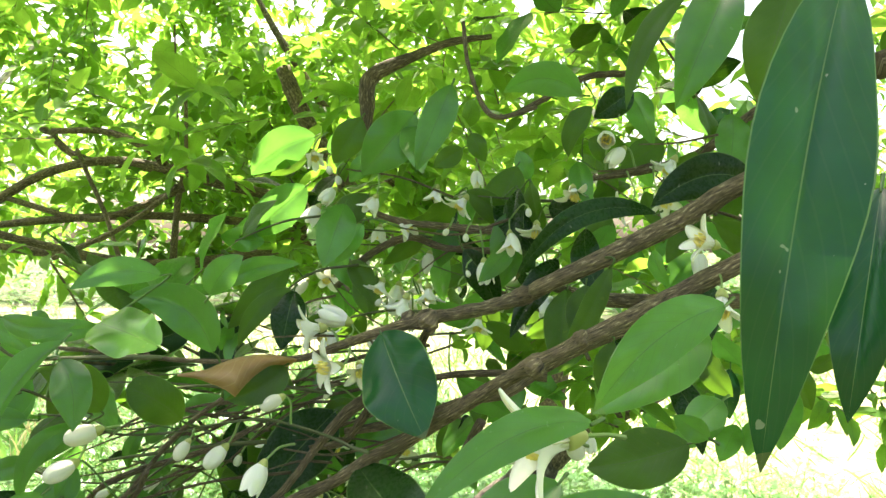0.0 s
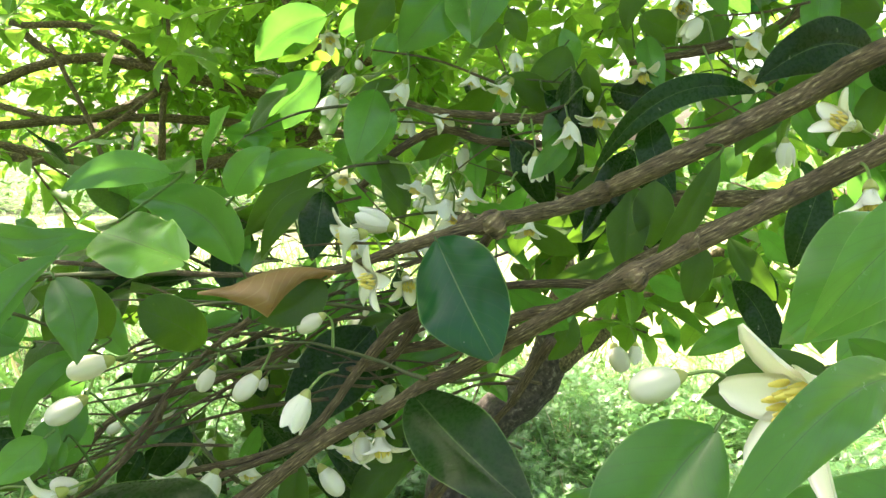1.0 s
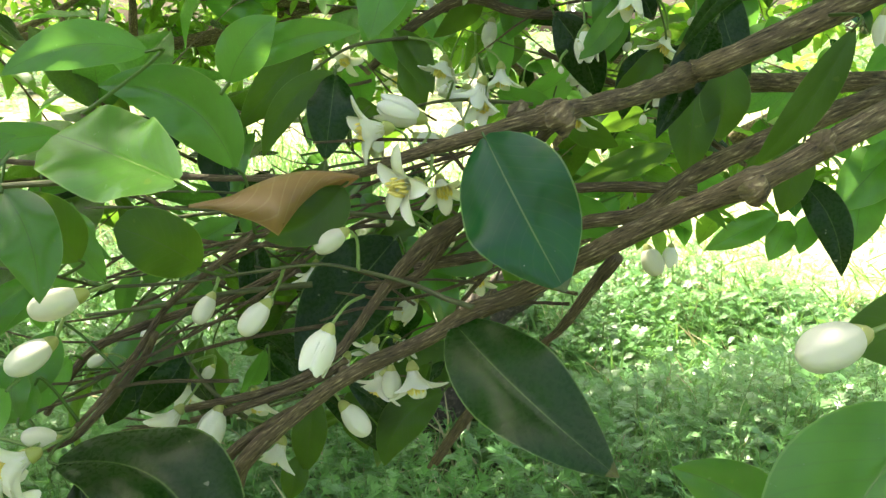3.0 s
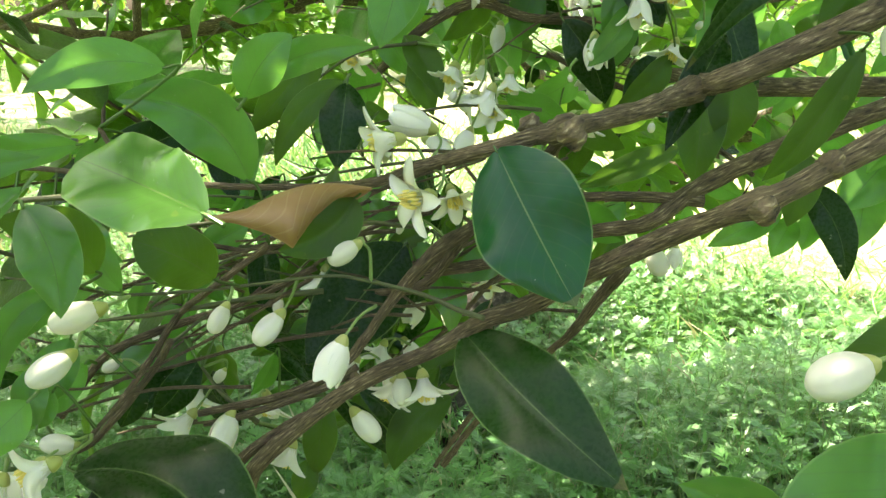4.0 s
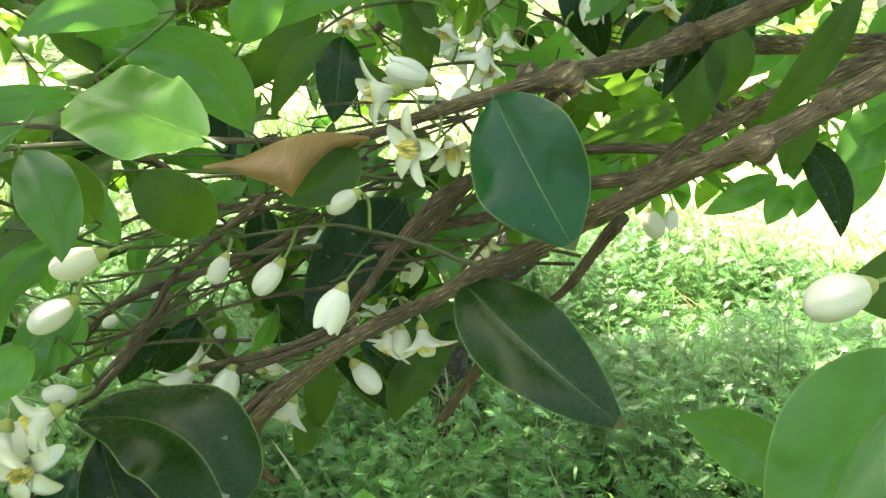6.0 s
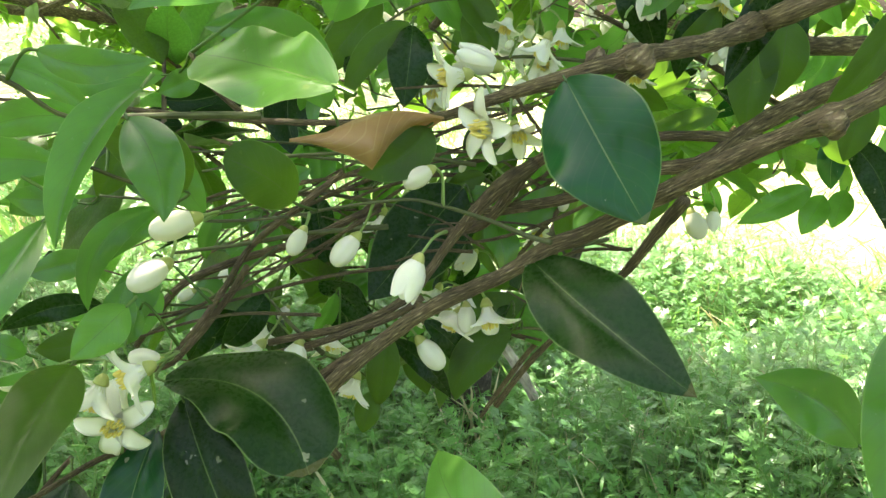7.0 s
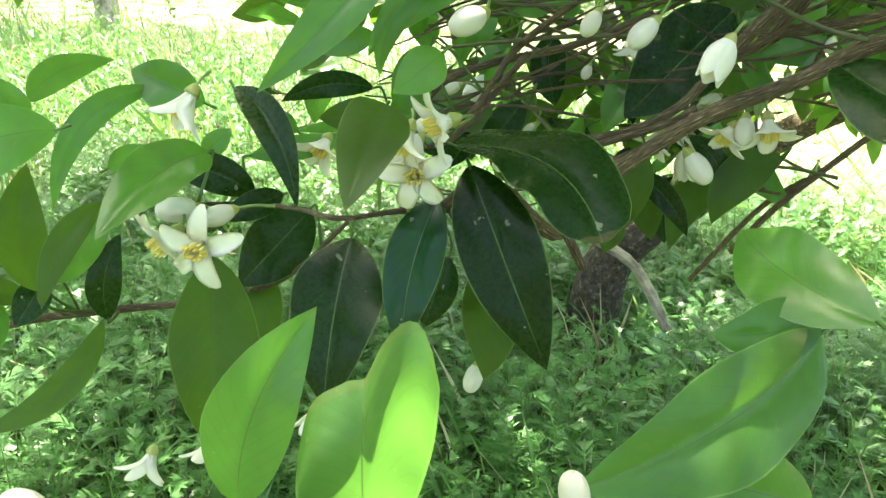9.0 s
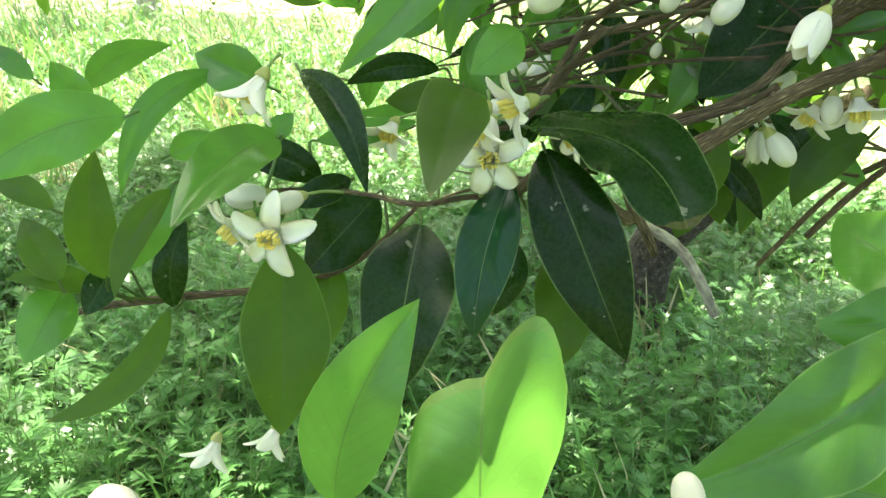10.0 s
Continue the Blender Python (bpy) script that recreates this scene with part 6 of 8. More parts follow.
limb("twig", [(-0.1649, 0.7705, 1.0678, 0.0011), (-0.1873, 0.7771, 1.0653, 0.0009), (-0.2057, 0.7667, 1.0691, 0.0005)], citrus, BARK, 6, 6, 0.1)
limb("twig", [(-0.0357, 0.6747, 1.0483, 0.0010), (-0.0761, 0.6679, 1.0415, 0.0008), (-0.1038, 0.6567, 1.0190, 0.0005)], citrus, BARK, 6, 6, 0.1)
limb("twig", [(-0.2245, 0.7148, 1.0464, 0.0016), (-0.2544, 0.7151, 1.0490, 0.0013), (-0.2873, 0.7289, 1.0483, 0.0008)], citrus, BARK, 6, 6, 0.1)
limb("twig", [(0.0376, 0.7368, 0.9821, 0.0014), (0.0052, 0.7354, 0.9960, 0.0011), (-0.0287, 0.7469, 0.9890, 0.0007)], citrus, TWIG, 6, 6, 0.1)
limb("twig", [(-0.0170, 0.6048, 1.0227, 0.0014), (-0.0451, 0.6199, 1.0233, 0.0011), (-0.0766, 0.6243, 1.0170, 0.0007)], citrus, TWIG, 6, 6, 0.1)
limb("twig", [(-0.0260, 0.6733, 0.9911, 0.0012), (-0.0437, 0.6926, 0.9893, 0.0010), (-0.0561, 0.6878, 1.0017, 0.0006)], citrus, BARK, 6, 6, 0.1)
limb("twig", [(-0.2696, 0.7153, 0.9504, 0.0018), (-0.2926, 0.7259, 0.9435, 0.0014), (-0.3201, 0.7445, 0.9282, 0.0009)], citrus, BARK, 6, 6, 0.1)

# thicket behind the upper branch
leaf((-0.0666, 0.8798, 1.2197), (-0.0695, 0.8837, 1.1727), (-0.5236, -0.8510, -0.0395), 0.0251, "o", 0.1, 0.00661159, 0.247101)
leaf((-0.0784, 0.8178, 1.1866), (-0.1264, 0.8309, 1.1445), (0.3816, -0.6649, -0.6421), 0.0391, "o", 0.1, 0.0572851, 0.26876, to=(-0.1033, 0.8019, 1.2113))
leaf((0.0314, 0.8003, 1.3102), (0.0330, 0.8126, 1.2674), (0.2938, -0.9216, -0.2536), 0.0196, "y", 0.1, -0.0987687, 0.252153, to=(0.0157, 0.7687, 1.3027))
leaf((-0.0984, 0.9175, 1.2982), (-0.1095, 0.9159, 1.2551), (-0.6042, -0.7751, 0.1847), 0.0253, "y", 0.1, -0.0726294, 0.218449, to=(-0.1240, 0.8819, 1.2744))
leaf((0.0754, 0.9617, 1.2158), (0.1248, 0.9281, 1.1785), (-0.0460, -0.7718, 0.6342), 0.0341, "o", 0.1, -0.0717409, 0.280792)
leaf((0.0948, 0.8018, 1.2635), (0.0924, 0.8154, 1.2122), (0.3481, -0.9023, -0.2545), 0.0253, "m", 0.1, -0.0818535, 0.228999, to=(0.0862, 0.8062, 1.2807))
leaf((0.0867, 0.7251, 1.3139), (0.0988, 0.7165, 1.2607), (-0.7985, -0.5960, -0.0851), 0.0281, "o", 0.1, 0.0407223, 0.206624, to=(0.0755, 0.7476, 1.3004))
leaf((0.0813, 0.9142, 1.2617), (0.1169, 0.8878, 1.2376), (-0.2070, -0.7978, 0.5663), 0.0249, "y", 0.1, -0.0300299, 0.220838)
leaf((0.0766, 0.9608, 1.1891), (0.0634, 0.9711, 1.1208), (-0.2045, -0.9730, -0.1065), 0.0297, "o", 0.1, -0.0298656, 0.111802)
leaf((0.0515, 0.7237, 1.2914), (0.0912, 0.7102, 1.2454), (0.1916, -0.8850, 0.4243), 0.0349, "m", 0.1, 0.0380223, 0.0586904, to=(0.0500, 0.7340, 1.3011))
leaf((-0.0536, 0.9509, 1.2612), (-0.0394, 0.9225, 1.2201), (-0.5731, -0.7533, 0.3227), 0.0217, "y", 0.1, 0.110131, 0.181407)
leaf((0.0276, 0.7672, 1.3086), (0.0754, 0.7739, 1.2660), (-0.0448, -0.9779, -0.2044), 0.0274, "o", 0.1, 0.0966213, 0.169212, to=(0.0157, 0.7687, 1.3027))
leaf((-0.0847, 0.7430, 1.2392), (-0.0593, 0.7127, 1.1970), (-0.0919, -0.8337, 0.5445), 0.0227, "o", 0.1, 0.0345261, 0.262921, to=(-0.0817, 0.7321, 1.2339))
leaf((-0.0026, 0.8189, 1.2742), (0.0520, 0.7892, 1.2444), (-0.5878, -0.7304, -0.3478), 0.0281, "m", 0.1, 0.0340169, 0.246536, to=(-0.0206, 0.8132, 1.2538))
leaf((-0.0708, 0.7910, 1.3065), (-0.1010, 0.7747, 1.2474), (-0.3543, -0.8389, 0.4133), 0.0371, "o", 0.1, -0.0758537, 0.144453, to=(-0.0754, 0.7879, 1.2928))
leaf((0.0229, 0.7133, 1.2506), (0.0554, 0.7135, 1.1935), (-0.2692, -0.9504, -0.1556), 0.0303, "m", 0.1, 0.0874711, 0.149484, to=(0.0170, 0.7083, 1.2644))
leaf((-0.0092, 0.7606, 1.1945), (0.0431, 0.7623, 1.1684), (-0.1082, -0.9541, -0.2791), 0.0238, "y", 0.1, 0.096181, 0.123757, to=(-0.0249, 0.7503, 1.2225))
leaf((0.0461, 0.9645, 1.2305), (-0.0016, 0.9580, 1.1985), (-0.1379, -0.9106, 0.3897), 0.0271, "o", 0.1, 0.0478672, 0.181447)
leaf((0.0116, 0.9375, 1.3029), (0.0553, 0.9186, 1.2814), (-0.0525, -0.8008, 0.5966), 0.0299, "y", 0.1, 0.0364111, 0.206637)
leaf((0.0546, 0.8316, 1.1715), (0.1077, 0.8308, 1.1424), (-0.0978, -0.9832, -0.1542), 0.0253, "o", 0.1, -0.0236367, 0.106371, to=(0.0605, 0.8649, 1.1988))
leaf((-0.1057, 0.7775, 1.2638), (-0.0766, 0.7754, 1.2079), (-0.1331, -0.9906, -0.0323), 0.0268, "y", 0.1, -0.0414003, 0.106946, to=(-0.0916, 0.7807, 1.2708))
leaf((0.0952, 0.7047, 1.2279), (0.0589, 0.7021, 1.1922), (0.0572, -0.9983, 0.0147), 0.0202, "o", 0.1, 0.0620462, 0.217007, to=(0.0868, 0.6991, 1.2641))
leaf((0.1221, 0.8849, 1.2206), (0.0817, 0.8694, 1.1680), (0.5653, -0.8012, -0.1962), 0.0408, "o", 0.1, 0.11741, 0.0515964, to=(0.1249, 0.8669, 1.1932))
leaf((-0.0130, 0.8149, 1.2703), (-0.0556, 0.7860, 1.2341), (0.5773, -0.8160, -0.0286), 0.0239, "o", 0.1, -0.00903625, 0.0770546, to=(-0.0206, 0.8132, 1.2538))
leaf((0.1073, 0.7517, 1.2280), (0.0852, 0.7501, 1.1741), (-0.4715, -0.8541, 0.2197), 0.0241, "m", 0.1, -0.0589827, 0.261343, to=(0.0995, 0.7622, 1.1926))
leaf((-0.0747, 0.7583, 1.2282), (-0.0639, 0.7409, 1.1826), (-0.2206, -0.9278, 0.3008), 0.0230, "o", 0.1, -0.00942756, 0.216439, to=(-0.0757, 0.7319, 1.2349))
leaf((0.0817, 0.8692, 1.2188), (0.0237, 0.8478, 1.1821), (0.5169, -0.7739, -0.3658), 0.0371, "y", 0.1, 0.0491038, 0.054747, to=(0.0760, 0.8545, 1.2090))
leaf((0.0029, 0.8808, 1.3136), (0.0212, 0.8447, 1.2709), (0.3948, -0.6120, 0.6853), 0.0291, "m", 0.1, -0.0743273, 0.142643)
leaf((-0.1273, 0.8730, 1.2885), (-0.0841, 0.8796, 1.2599), (0.0100, -0.9775, -0.2105), 0.0213, "o", 0.1, 0.0124557, 0.10628, to=(-0.1187, 0.8775, 1.2755))
leaf((0.0851, 0.9497, 1.1784), (0.1173, 0.9443, 1.1537), (0.3682, -0.6823, 0.6315), 0.0231, "y", 0.1, 0.0379397, 0.0880263)
leaf((0.0111, 0.8521, 1.2510), (0.0096, 0.8486, 1.1917), (-0.3408, -0.9380, 0.0642), 0.0233, "y", 0.1, -0.0484829, 0.206777, to=(0.0130, 0.8481, 1.2457))
leaf((0.0742, 0.7243, 1.3087), (0.0710, 0.6964, 1.2496), (-0.7161, -0.6149, 0.3302), 0.0276, "m", 0.1, 0.0204671, 0.118812, to=(0.0627, 0.7408, 1.3008))
leaf((0.0684, 0.7086, 1.2602), (0.0350, 0.6875, 1.2208), (0.4175, -0.8996, 0.1279), 0.0208, "y", 0.1, 0.0058992, 0.0695779, to=(0.0710, 0.7087, 1.2660))
leaf((0.0708, 0.7142, 1.2878), (0.0514, 0.7100, 1.2363), (-0.3392, -0.9187, 0.2024), 0.0217, "y", 0.1, -0.00516239, 0.266049, to=(0.0658, 0.7079, 1.2791))
leaf((0.0185, 0.7861, 1.3039), (-0.0337, 0.7874, 1.2757), (0.3053, -0.7418, -0.5970), 0.0342, "o", 0.1, 0.112842, 0.147536, to=(0.0157, 0.7687, 1.3027))
leaf((0.1533, 0.9077, 1.1640), (0.1069, 0.9081, 1.1448), (0.0207, -0.9974, -0.0688), 0.0225, "o", 0.1, -0.0812462, 0.2827)
limb("twig", [(0.0107, 0.7147, 1.1898, 0.0016), (-0.0495, 0.7178, 1.1926, 0.0013), (-0.1099, 0.7417, 1.1767, 0.0008)], citrus, TWIG, 6, 6, 0.1)
limb("twig", [(0.1353, 0.8004, 1.2858, 0.0014), (0.0913, 0.8020, 1.2832, 0.0011), (0.0557, 0.8314, 1.2660, 0.0007)], citrus, TWIG, 6, 6, 0.1)
limb("twig", [(0.1706, 0.8655, 1.1988, 0.0014), (0.1066, 0.8674, 1.1910, 0.0011), (0.0421, 0.8639, 1.2019, 0.0007)], citrus, TWIG, 6, 6, 0.1)
limb("twig", [(-0.1043, 0.7757, 1.2845, 0.0015), (-0.1557, 0.7771, 1.2769, 0.0012), (-0.2006, 0.7616, 1.2565, 0.0007)], citrus, TWIG, 6, 6, 0.1)
limb("twig", [(0.1040, 0.7773, 1.2871, 0.0016), (0.0732, 0.7778, 1.2801, 0.0013), (0.0402, 0.7696, 1.2816, 0.0008)], citrus, TWIG, 6, 6, 0.1)
limb("twig", [(0.1075, 0.8180, 1.2049, 0.0009), (0.0392, 0.8229, 1.2191, 0.0007), (-0.0268, 0.8385, 1.2404, 0.0005)], citrus, TWIG, 6, 6, 0.1)
limb("twig", [(0.0213, 0.7102, 1.1734, 0.0013), (-0.0136, 0.7113, 1.1694, 0.0011), (-0.0463, 0.6845, 1.1587, 0.0006)], citrus, TWIG, 6, 6, 0.1)
limb("twig", [(0.1228, 0.7489, 1.2986, 0.0016), (0.0819, 0.7510, 1.3002, 0.0012), (0.0372, 0.7272, 1.3015, 0.0007)], citrus, TWIG, 6, 6, 0.1)
limb("twig", [(0.0720, 0.7298, 1.2623, 0.0011), (0.0188, 0.7311, 1.2533, 0.0009), (-0.0249, 0.7503, 1.2225, 0.0006)], citrus, BARK, 6, 6, 0.1)
limb("twig", [(0.0658, 0.7079, 1.2791, 0.0015), (0.0170, 0.7083, 1.2644, 0.0012), (-0.0333, 0.7201, 1.2698, 0.0007)], citrus, BARK, 6, 6, 0.1)
limb("twig", [(-0.1027, 0.7797, 1.2027, 0.0014), (-0.1331, 0.7800, 1.1945, 0.0011), (-0.1535, 0.7491, 1.1776, 0.0007)], citrus, BARK, 6, 6, 0.1)
limb("twig", [(-0.0569, 0.8545, 1.2853, 0.0014), (-0.0921, 0.8555, 1.2806, 0.0011), (-0.1293, 0.8863, 1.2734, 0.0007)], citrus, BARK, 6, 6, 0.1)
limb("twig", [(0.0354, 0.7809, 1.2532, 0.0015), (-0.0276, 0.7854, 1.2664, 0.0012), (-0.0916, 0.7807, 1.2708, 0.0007)], citrus, TWIG, 6, 6, 0.1)
limb("twig", [(-0.0206, 0.8132, 1.2538, 0.0011), (-0.0788, 0.8159, 1.2548, 0.0009), (-0.1390, 0.8406, 1.2599, 0.0006)], citrus, TWIG, 6, 6, 0.1)
limb("twig", [(0.1288, 0.8505, 1.1965, 0.0009), (0.0672, 0.8552, 1.2111, 0.0007), (0.0130, 0.8481, 1.2457, 0.0005)], citrus, TWIG, 6, 6, 0.1)
limb("twig", [(-0.0537, 0.7660, 1.1732, 0.0010), (-0.0855, 0.7698, 1.1920, 0.0008), (-0.1092, 0.7775, 1.2202, 0.0005)], citrus, BARK, 6, 6, 0.1)
limb("twig", [(0.0157, 0.7687, 1.3027, 0.0014), (-0.0363, 0.7735, 1.3224, 0.0011), (-0.0902, 0.7516, 1.3281, 0.0007)], citrus, BARK, 6, 6, 0.1)
limb("twig", [(-0.0757, 0.7319, 1.2349, 0.0015), (-0.1175, 0.7330, 1.2280, 0.0012), (-0.1554, 0.7505, 1.2034, 0.0008)], citrus, TWIG, 6, 6, 0.1)
flower((-0.0593, 0.7973, 1.2735), (-0.1374, -0.0847, -0.9869), 0.40, 1.00928, 0, (-0.0640, 0.7810, 1.2881))
flower((-0.0341, 0.7346, 1.1997), (-0.7285, -0.0134, -0.6849), 0.40, 1.15524, 0, (-0.0249, 0.7503, 1.2225))
flower((0.0411, 0.6978, 1.2400), (0.0722, -0.0368, -0.9967), 0.10, 1.18329, 0, (0.0379, 0.7081, 1.2707))
flower((-0.0617, 0.7612, 1.3021), (-0.4668, -0.0352, -0.8837), 0.40, 1.06236, 0, (-0.0594, 0.7641, 1.3248))
flower((-0.0360, 0.7684, 1.2796), (0.5876, -0.3454, -0.7318), 0.30, 1.10253, 0, (-0.0470, 0.7706, 1.2811))
flower((-0.1084, 0.7034, 1.1789), (0.1660, -0.0734, -0.9834), 0.80, 1.12165, 0, (-0.1232, 0.6969, 1.1720))
flower((-0.0291, 0.6794, 1.2082), (-0.3825, -0.0738, -0.9210), 0.50, 1.17369, 0, (-0.0237, 0.7165, 1.1914))
flower((-0.0516, 0.7077, 1.2212), (-0.3261, -0.2901, -0.8997), 0.60, 1.03796, 0, (-0.0757, 0.7319, 1.2349))
flower((0.0365, 0.6937, 1.1890), (-0.1503, -0.3196, -0.9355), 0.60, 1.05755, 0, (0.0213, 0.7102, 1.1734))
flower((0.0603, 0.7628, 1.2142), (-0.6145, -0.4449, -0.6515), 0.10, 1.06553, 0, (0.0736, 0.7826, 1.2035))
flower((-0.0417, 0.6942, 1.1787), (-0.4224, -0.1829, -0.8878), 0.10, 1.04237, 0, (-0.0323, 0.7169, 1.1918))
flower((0.1070, 0.6987, 1.2067), (-0.7886, 0.0846, -0.6091), 0.30, 1.19569, 0, (0.1128, 0.7085, 1.1784))
flower((-0.0092, 0.7392, 1.2148), (0.0077, -0.1955, -0.9807), 0.50, 1.154, 0, (-0.0187, 0.7476, 1.2269))
flower((-0.0010, 0.7754, 1.3134), (-0.1966, -0.0602, -0.9786), 0.40, 1.0097, 0, (-0.0066, 0.7708, 1.3111))
flower((0.0271, 0.7481, 1.3016), (-0.5919, -0.1355, -0.7946), 0.60, 1.15338, 0, (0.0157, 0.7687, 1.3027))
flower((0.1006, 0.7086, 1.2364), (-0.3184, -0.2451, -0.9157), 0.60, 1.09265, 0, (0.0868, 0.6991, 1.2641))
bud((0.0720, 0.6596, 1.1878), (-0.1061, -0.1192, -0.9872), 0.0067, (0.0764, 0.6607, 1.1975), 1.2)
bud((0.0165, 0.6569, 1.2183), (0.1775, -0.1305, -0.9754), 0.0049, (0.0207, 0.6579, 1.2277), 1.2)
bud((0.0684, 0.7776, 1.2785), (0.2367, -0.1316, -0.9626), 0.0093, (0.0685, 0.7766, 1.2803), 1.2)
bud((0.0218, 0.6338, 1.2332), (0.3224, -0.1323, -0.9373), 0.0059, (0.0259, 0.6349, 1.2424), 1.2)
bud((0.0218, 0.6507, 1.2641), (-0.0664, -0.1214, -0.9904), 0.0071, (0.0260, 0.6518, 1.2736), 1.2)
bud((0.0068, 0.6589, 1.2684), (-0.5384, -0.0810, -0.8388), 0.0071, (0.0114, 0.6599, 1.2779), 1.2)
bud((-0.0518, 0.6855, 1.2055), (-0.6158, -0.0707, -0.7848), 0.0075, (-0.0495, 0.7178, 1.1926), 1.2)
bud((0.0785, 0.6770, 1.2877), (0.0395, -0.1263, -0.9912), 0.0078, (0.0658, 0.7079, 1.2791), 1.2)
bud((0.0616, 0.7756, 1.2746), (-0.3486, -0.1013, -0.9318), 0.0101, (0.0638, 0.7755, 1.2805), 1.2)
bud((-0.0157, 0.7666, 1.2022), (0.0924, -0.1282, -0.9874), 0.0086, (-0.0249, 0.7503, 1.2225), 1.2)

# small leaves and shoots among the twigs
leaf((-0.2006, 0.7138, 1.1910), (-0.1894, 0.6922, 1.1770), (-0.6687, -0.6148, 0.4182), 0.0080, "y", 0.1, 0.0721966, 0.24865, to=(-0.1981, 0.7255, 1.1885))
leaf((-0.1824, 0.7145, 1.1721), (-0.1880, 0.6884, 1.1434), (0.0187, -0.7413, 0.6709), 0.0113, "y", 0.1, -0.0882217, 0.167582, to=(-0.1721, 0.7141, 1.1578))
leaf((-0.1412, 0.7555, 1.1816), (-0.1463, 0.7297, 1.1581), (-0.0125, -0.6724, 0.7401), 0.0094, "y", 0.1, -0.0888427, 0.300924, to=(-0.1477, 0.7579, 1.1824))
leaf((-0.1141, 0.7580, 1.1900), (-0.0917, 0.7400, 1.1757), (-0.6523, -0.7547, -0.0703), 0.0139, "o", 0.1, 0.0422656, 0.115755, to=(-0.1099, 0.7417, 1.1767))
leaf((-0.1884, 0.7019, 1.1835), (-0.1994, 0.7078, 1.1557), (0.5004, -0.7846, -0.3659), 0.0147, "y", 0.1, -0.0581061, 0.102889, to=(-0.1914, 0.7236, 1.1841))
leaf((-0.1331, 0.7389, 1.1545), (-0.1523, 0.7540, 1.1425), (-0.3732, -0.8185, -0.4368), 0.0085, "y", 0.1, -0.0645554, 0.141673, to=(-0.1533, 0.7270, 1.1541))
leaf((-0.1080, 0.6534, 1.1512), (-0.1238, 0.6458, 1.1370), (-0.1166, -0.8156, 0.5668), 0.0079, "y", 0.1, 0.111933, 0.241138, to=(-0.1019, 0.6692, 1.1560))
leaf((-0.1131, 0.6714, 1.1836), (-0.0950, 0.6505, 1.1804), (-0.7591, -0.6473, -0.0695), 0.0082, "m", 0.1, -0.0382799, 0.233816, to=(-0.1136, 0.6758, 1.1645))
leaf((-0.1205, 0.6695, 1.1992), (-0.1456, 0.6738, 1.1820), (-0.3560, -0.8851, 0.2999), 0.0149, "y", 0.1, 0.0796498, 0.34551, to=(-0.1168, 0.6828, 1.1670))
leaf((-0.1580, 0.7102, 1.1969), (-0.1662, 0.6872, 1.1834), (-0.2144, -0.4356, 0.8743), 0.0091, "m", 0.1, 0.0341853, 0.111952, to=(-0.1486, 0.7219, 1.1680))
leaf((-0.1689, 0.6846, 1.1506), (-0.1888, 0.6886, 1.1332), (-0.2443, -0.9678, 0.0601), 0.0099, "m", 0.1, 0.00721199, 0.265129, to=(-0.1667, 0.6921, 1.1365))
leaf((-0.1478, 0.7076, 1.1493), (-0.1648, 0.7167, 1.1371), (-0.1751, -0.8903, -0.4203), 0.0084, "o", 0.1, 0.0239232, 0.0998516, to=(-0.1434, 0.7116, 1.1457))
leaf((-0.1059, 0.7110, 1.1879), (-0.1244, 0.7003, 1.1759), (0.3672, -0.8991, 0.2382), 0.0088, "o", 0.1, -0.0771756, 0.283649, to=(-0.1232, 0.6969, 1.1720))
leaf((-0.1288, 0.6470, 1.1640), (-0.1196, 0.6273, 1.1366), (-0.5051, -0.7721, 0.3857), 0.0128, "o", 0.1, -0.139986, 0.183076, to=(-0.1120, 0.6723, 1.1633))
leaf((-0.0527, 0.6690, 1.1177), (-0.0712, 0.6465, 1.0948), (0.6701, -0.7225, 0.1702), 0.0148, "y", 0.1, 0.0580803, 0.316474, to=(-0.0559, 0.6366, 1.1159))
leaf((-0.1377, 0.7099, 1.0399), (-0.1407, 0.6919, 1.0290), (0.8582, -0.3640, 0.3620), 0.0112, "y", 0.1, -0.06683, 0.131745, to=(-0.1342, 0.7378, 1.0458))
leaf((-0.1724, 0.6393, 1.0428), (-0.1925, 0.6490, 1.0073), (0.3476, -0.8365, -0.4237), 0.0142, "y", 0.1, 0.0122782, 0.14592, to=(-0.1722, 0.6382, 1.0052))
leaf((-0.2235, 0.6456, 1.0834), (-0.2378, 0.6554, 1.0534), (0.6292, -0.5980, -0.4964), 0.0153, "y", 0.1, -0.0720922, 0.287435, to=(-0.2091, 0.6414, 1.0998))
leaf((-0.1643, 0.7686, 1.0892), (-0.1541, 0.7665, 1.0758), (-0.4733, -0.8503, -0.2301), 0.0102, "y", 0.1, 0.13639, 0.255221, to=(-0.1649, 0.7705, 1.0678))
leaf((-0.1756, 0.7176, 0.9794), (-0.1946, 0.7160, 0.9715), (0.1109, -0.9918, -0.0638), 0.0107, "y", 0.1, -0.0572881, 0.289641, to=(-0.1623, 0.7377, 0.9596))
leaf((0.0185, 0.7514, 1.0890), (0.0200, 0.7457, 1.0723), (-0.2225, -0.9271, 0.3018), 0.0068, "o", 0.1, -0.0065846, 0.255695, to=(0.0262, 0.7548, 1.0975))
leaf((0.0057, 0.7025, 1.0096), (-0.0052, 0.6828, 0.9999), (0.7203, -0.5842, 0.3740), 0.0116, "y", 0.1, -0.0324125, 0.31089, to=(0.0010, 0.7047, 0.9952))
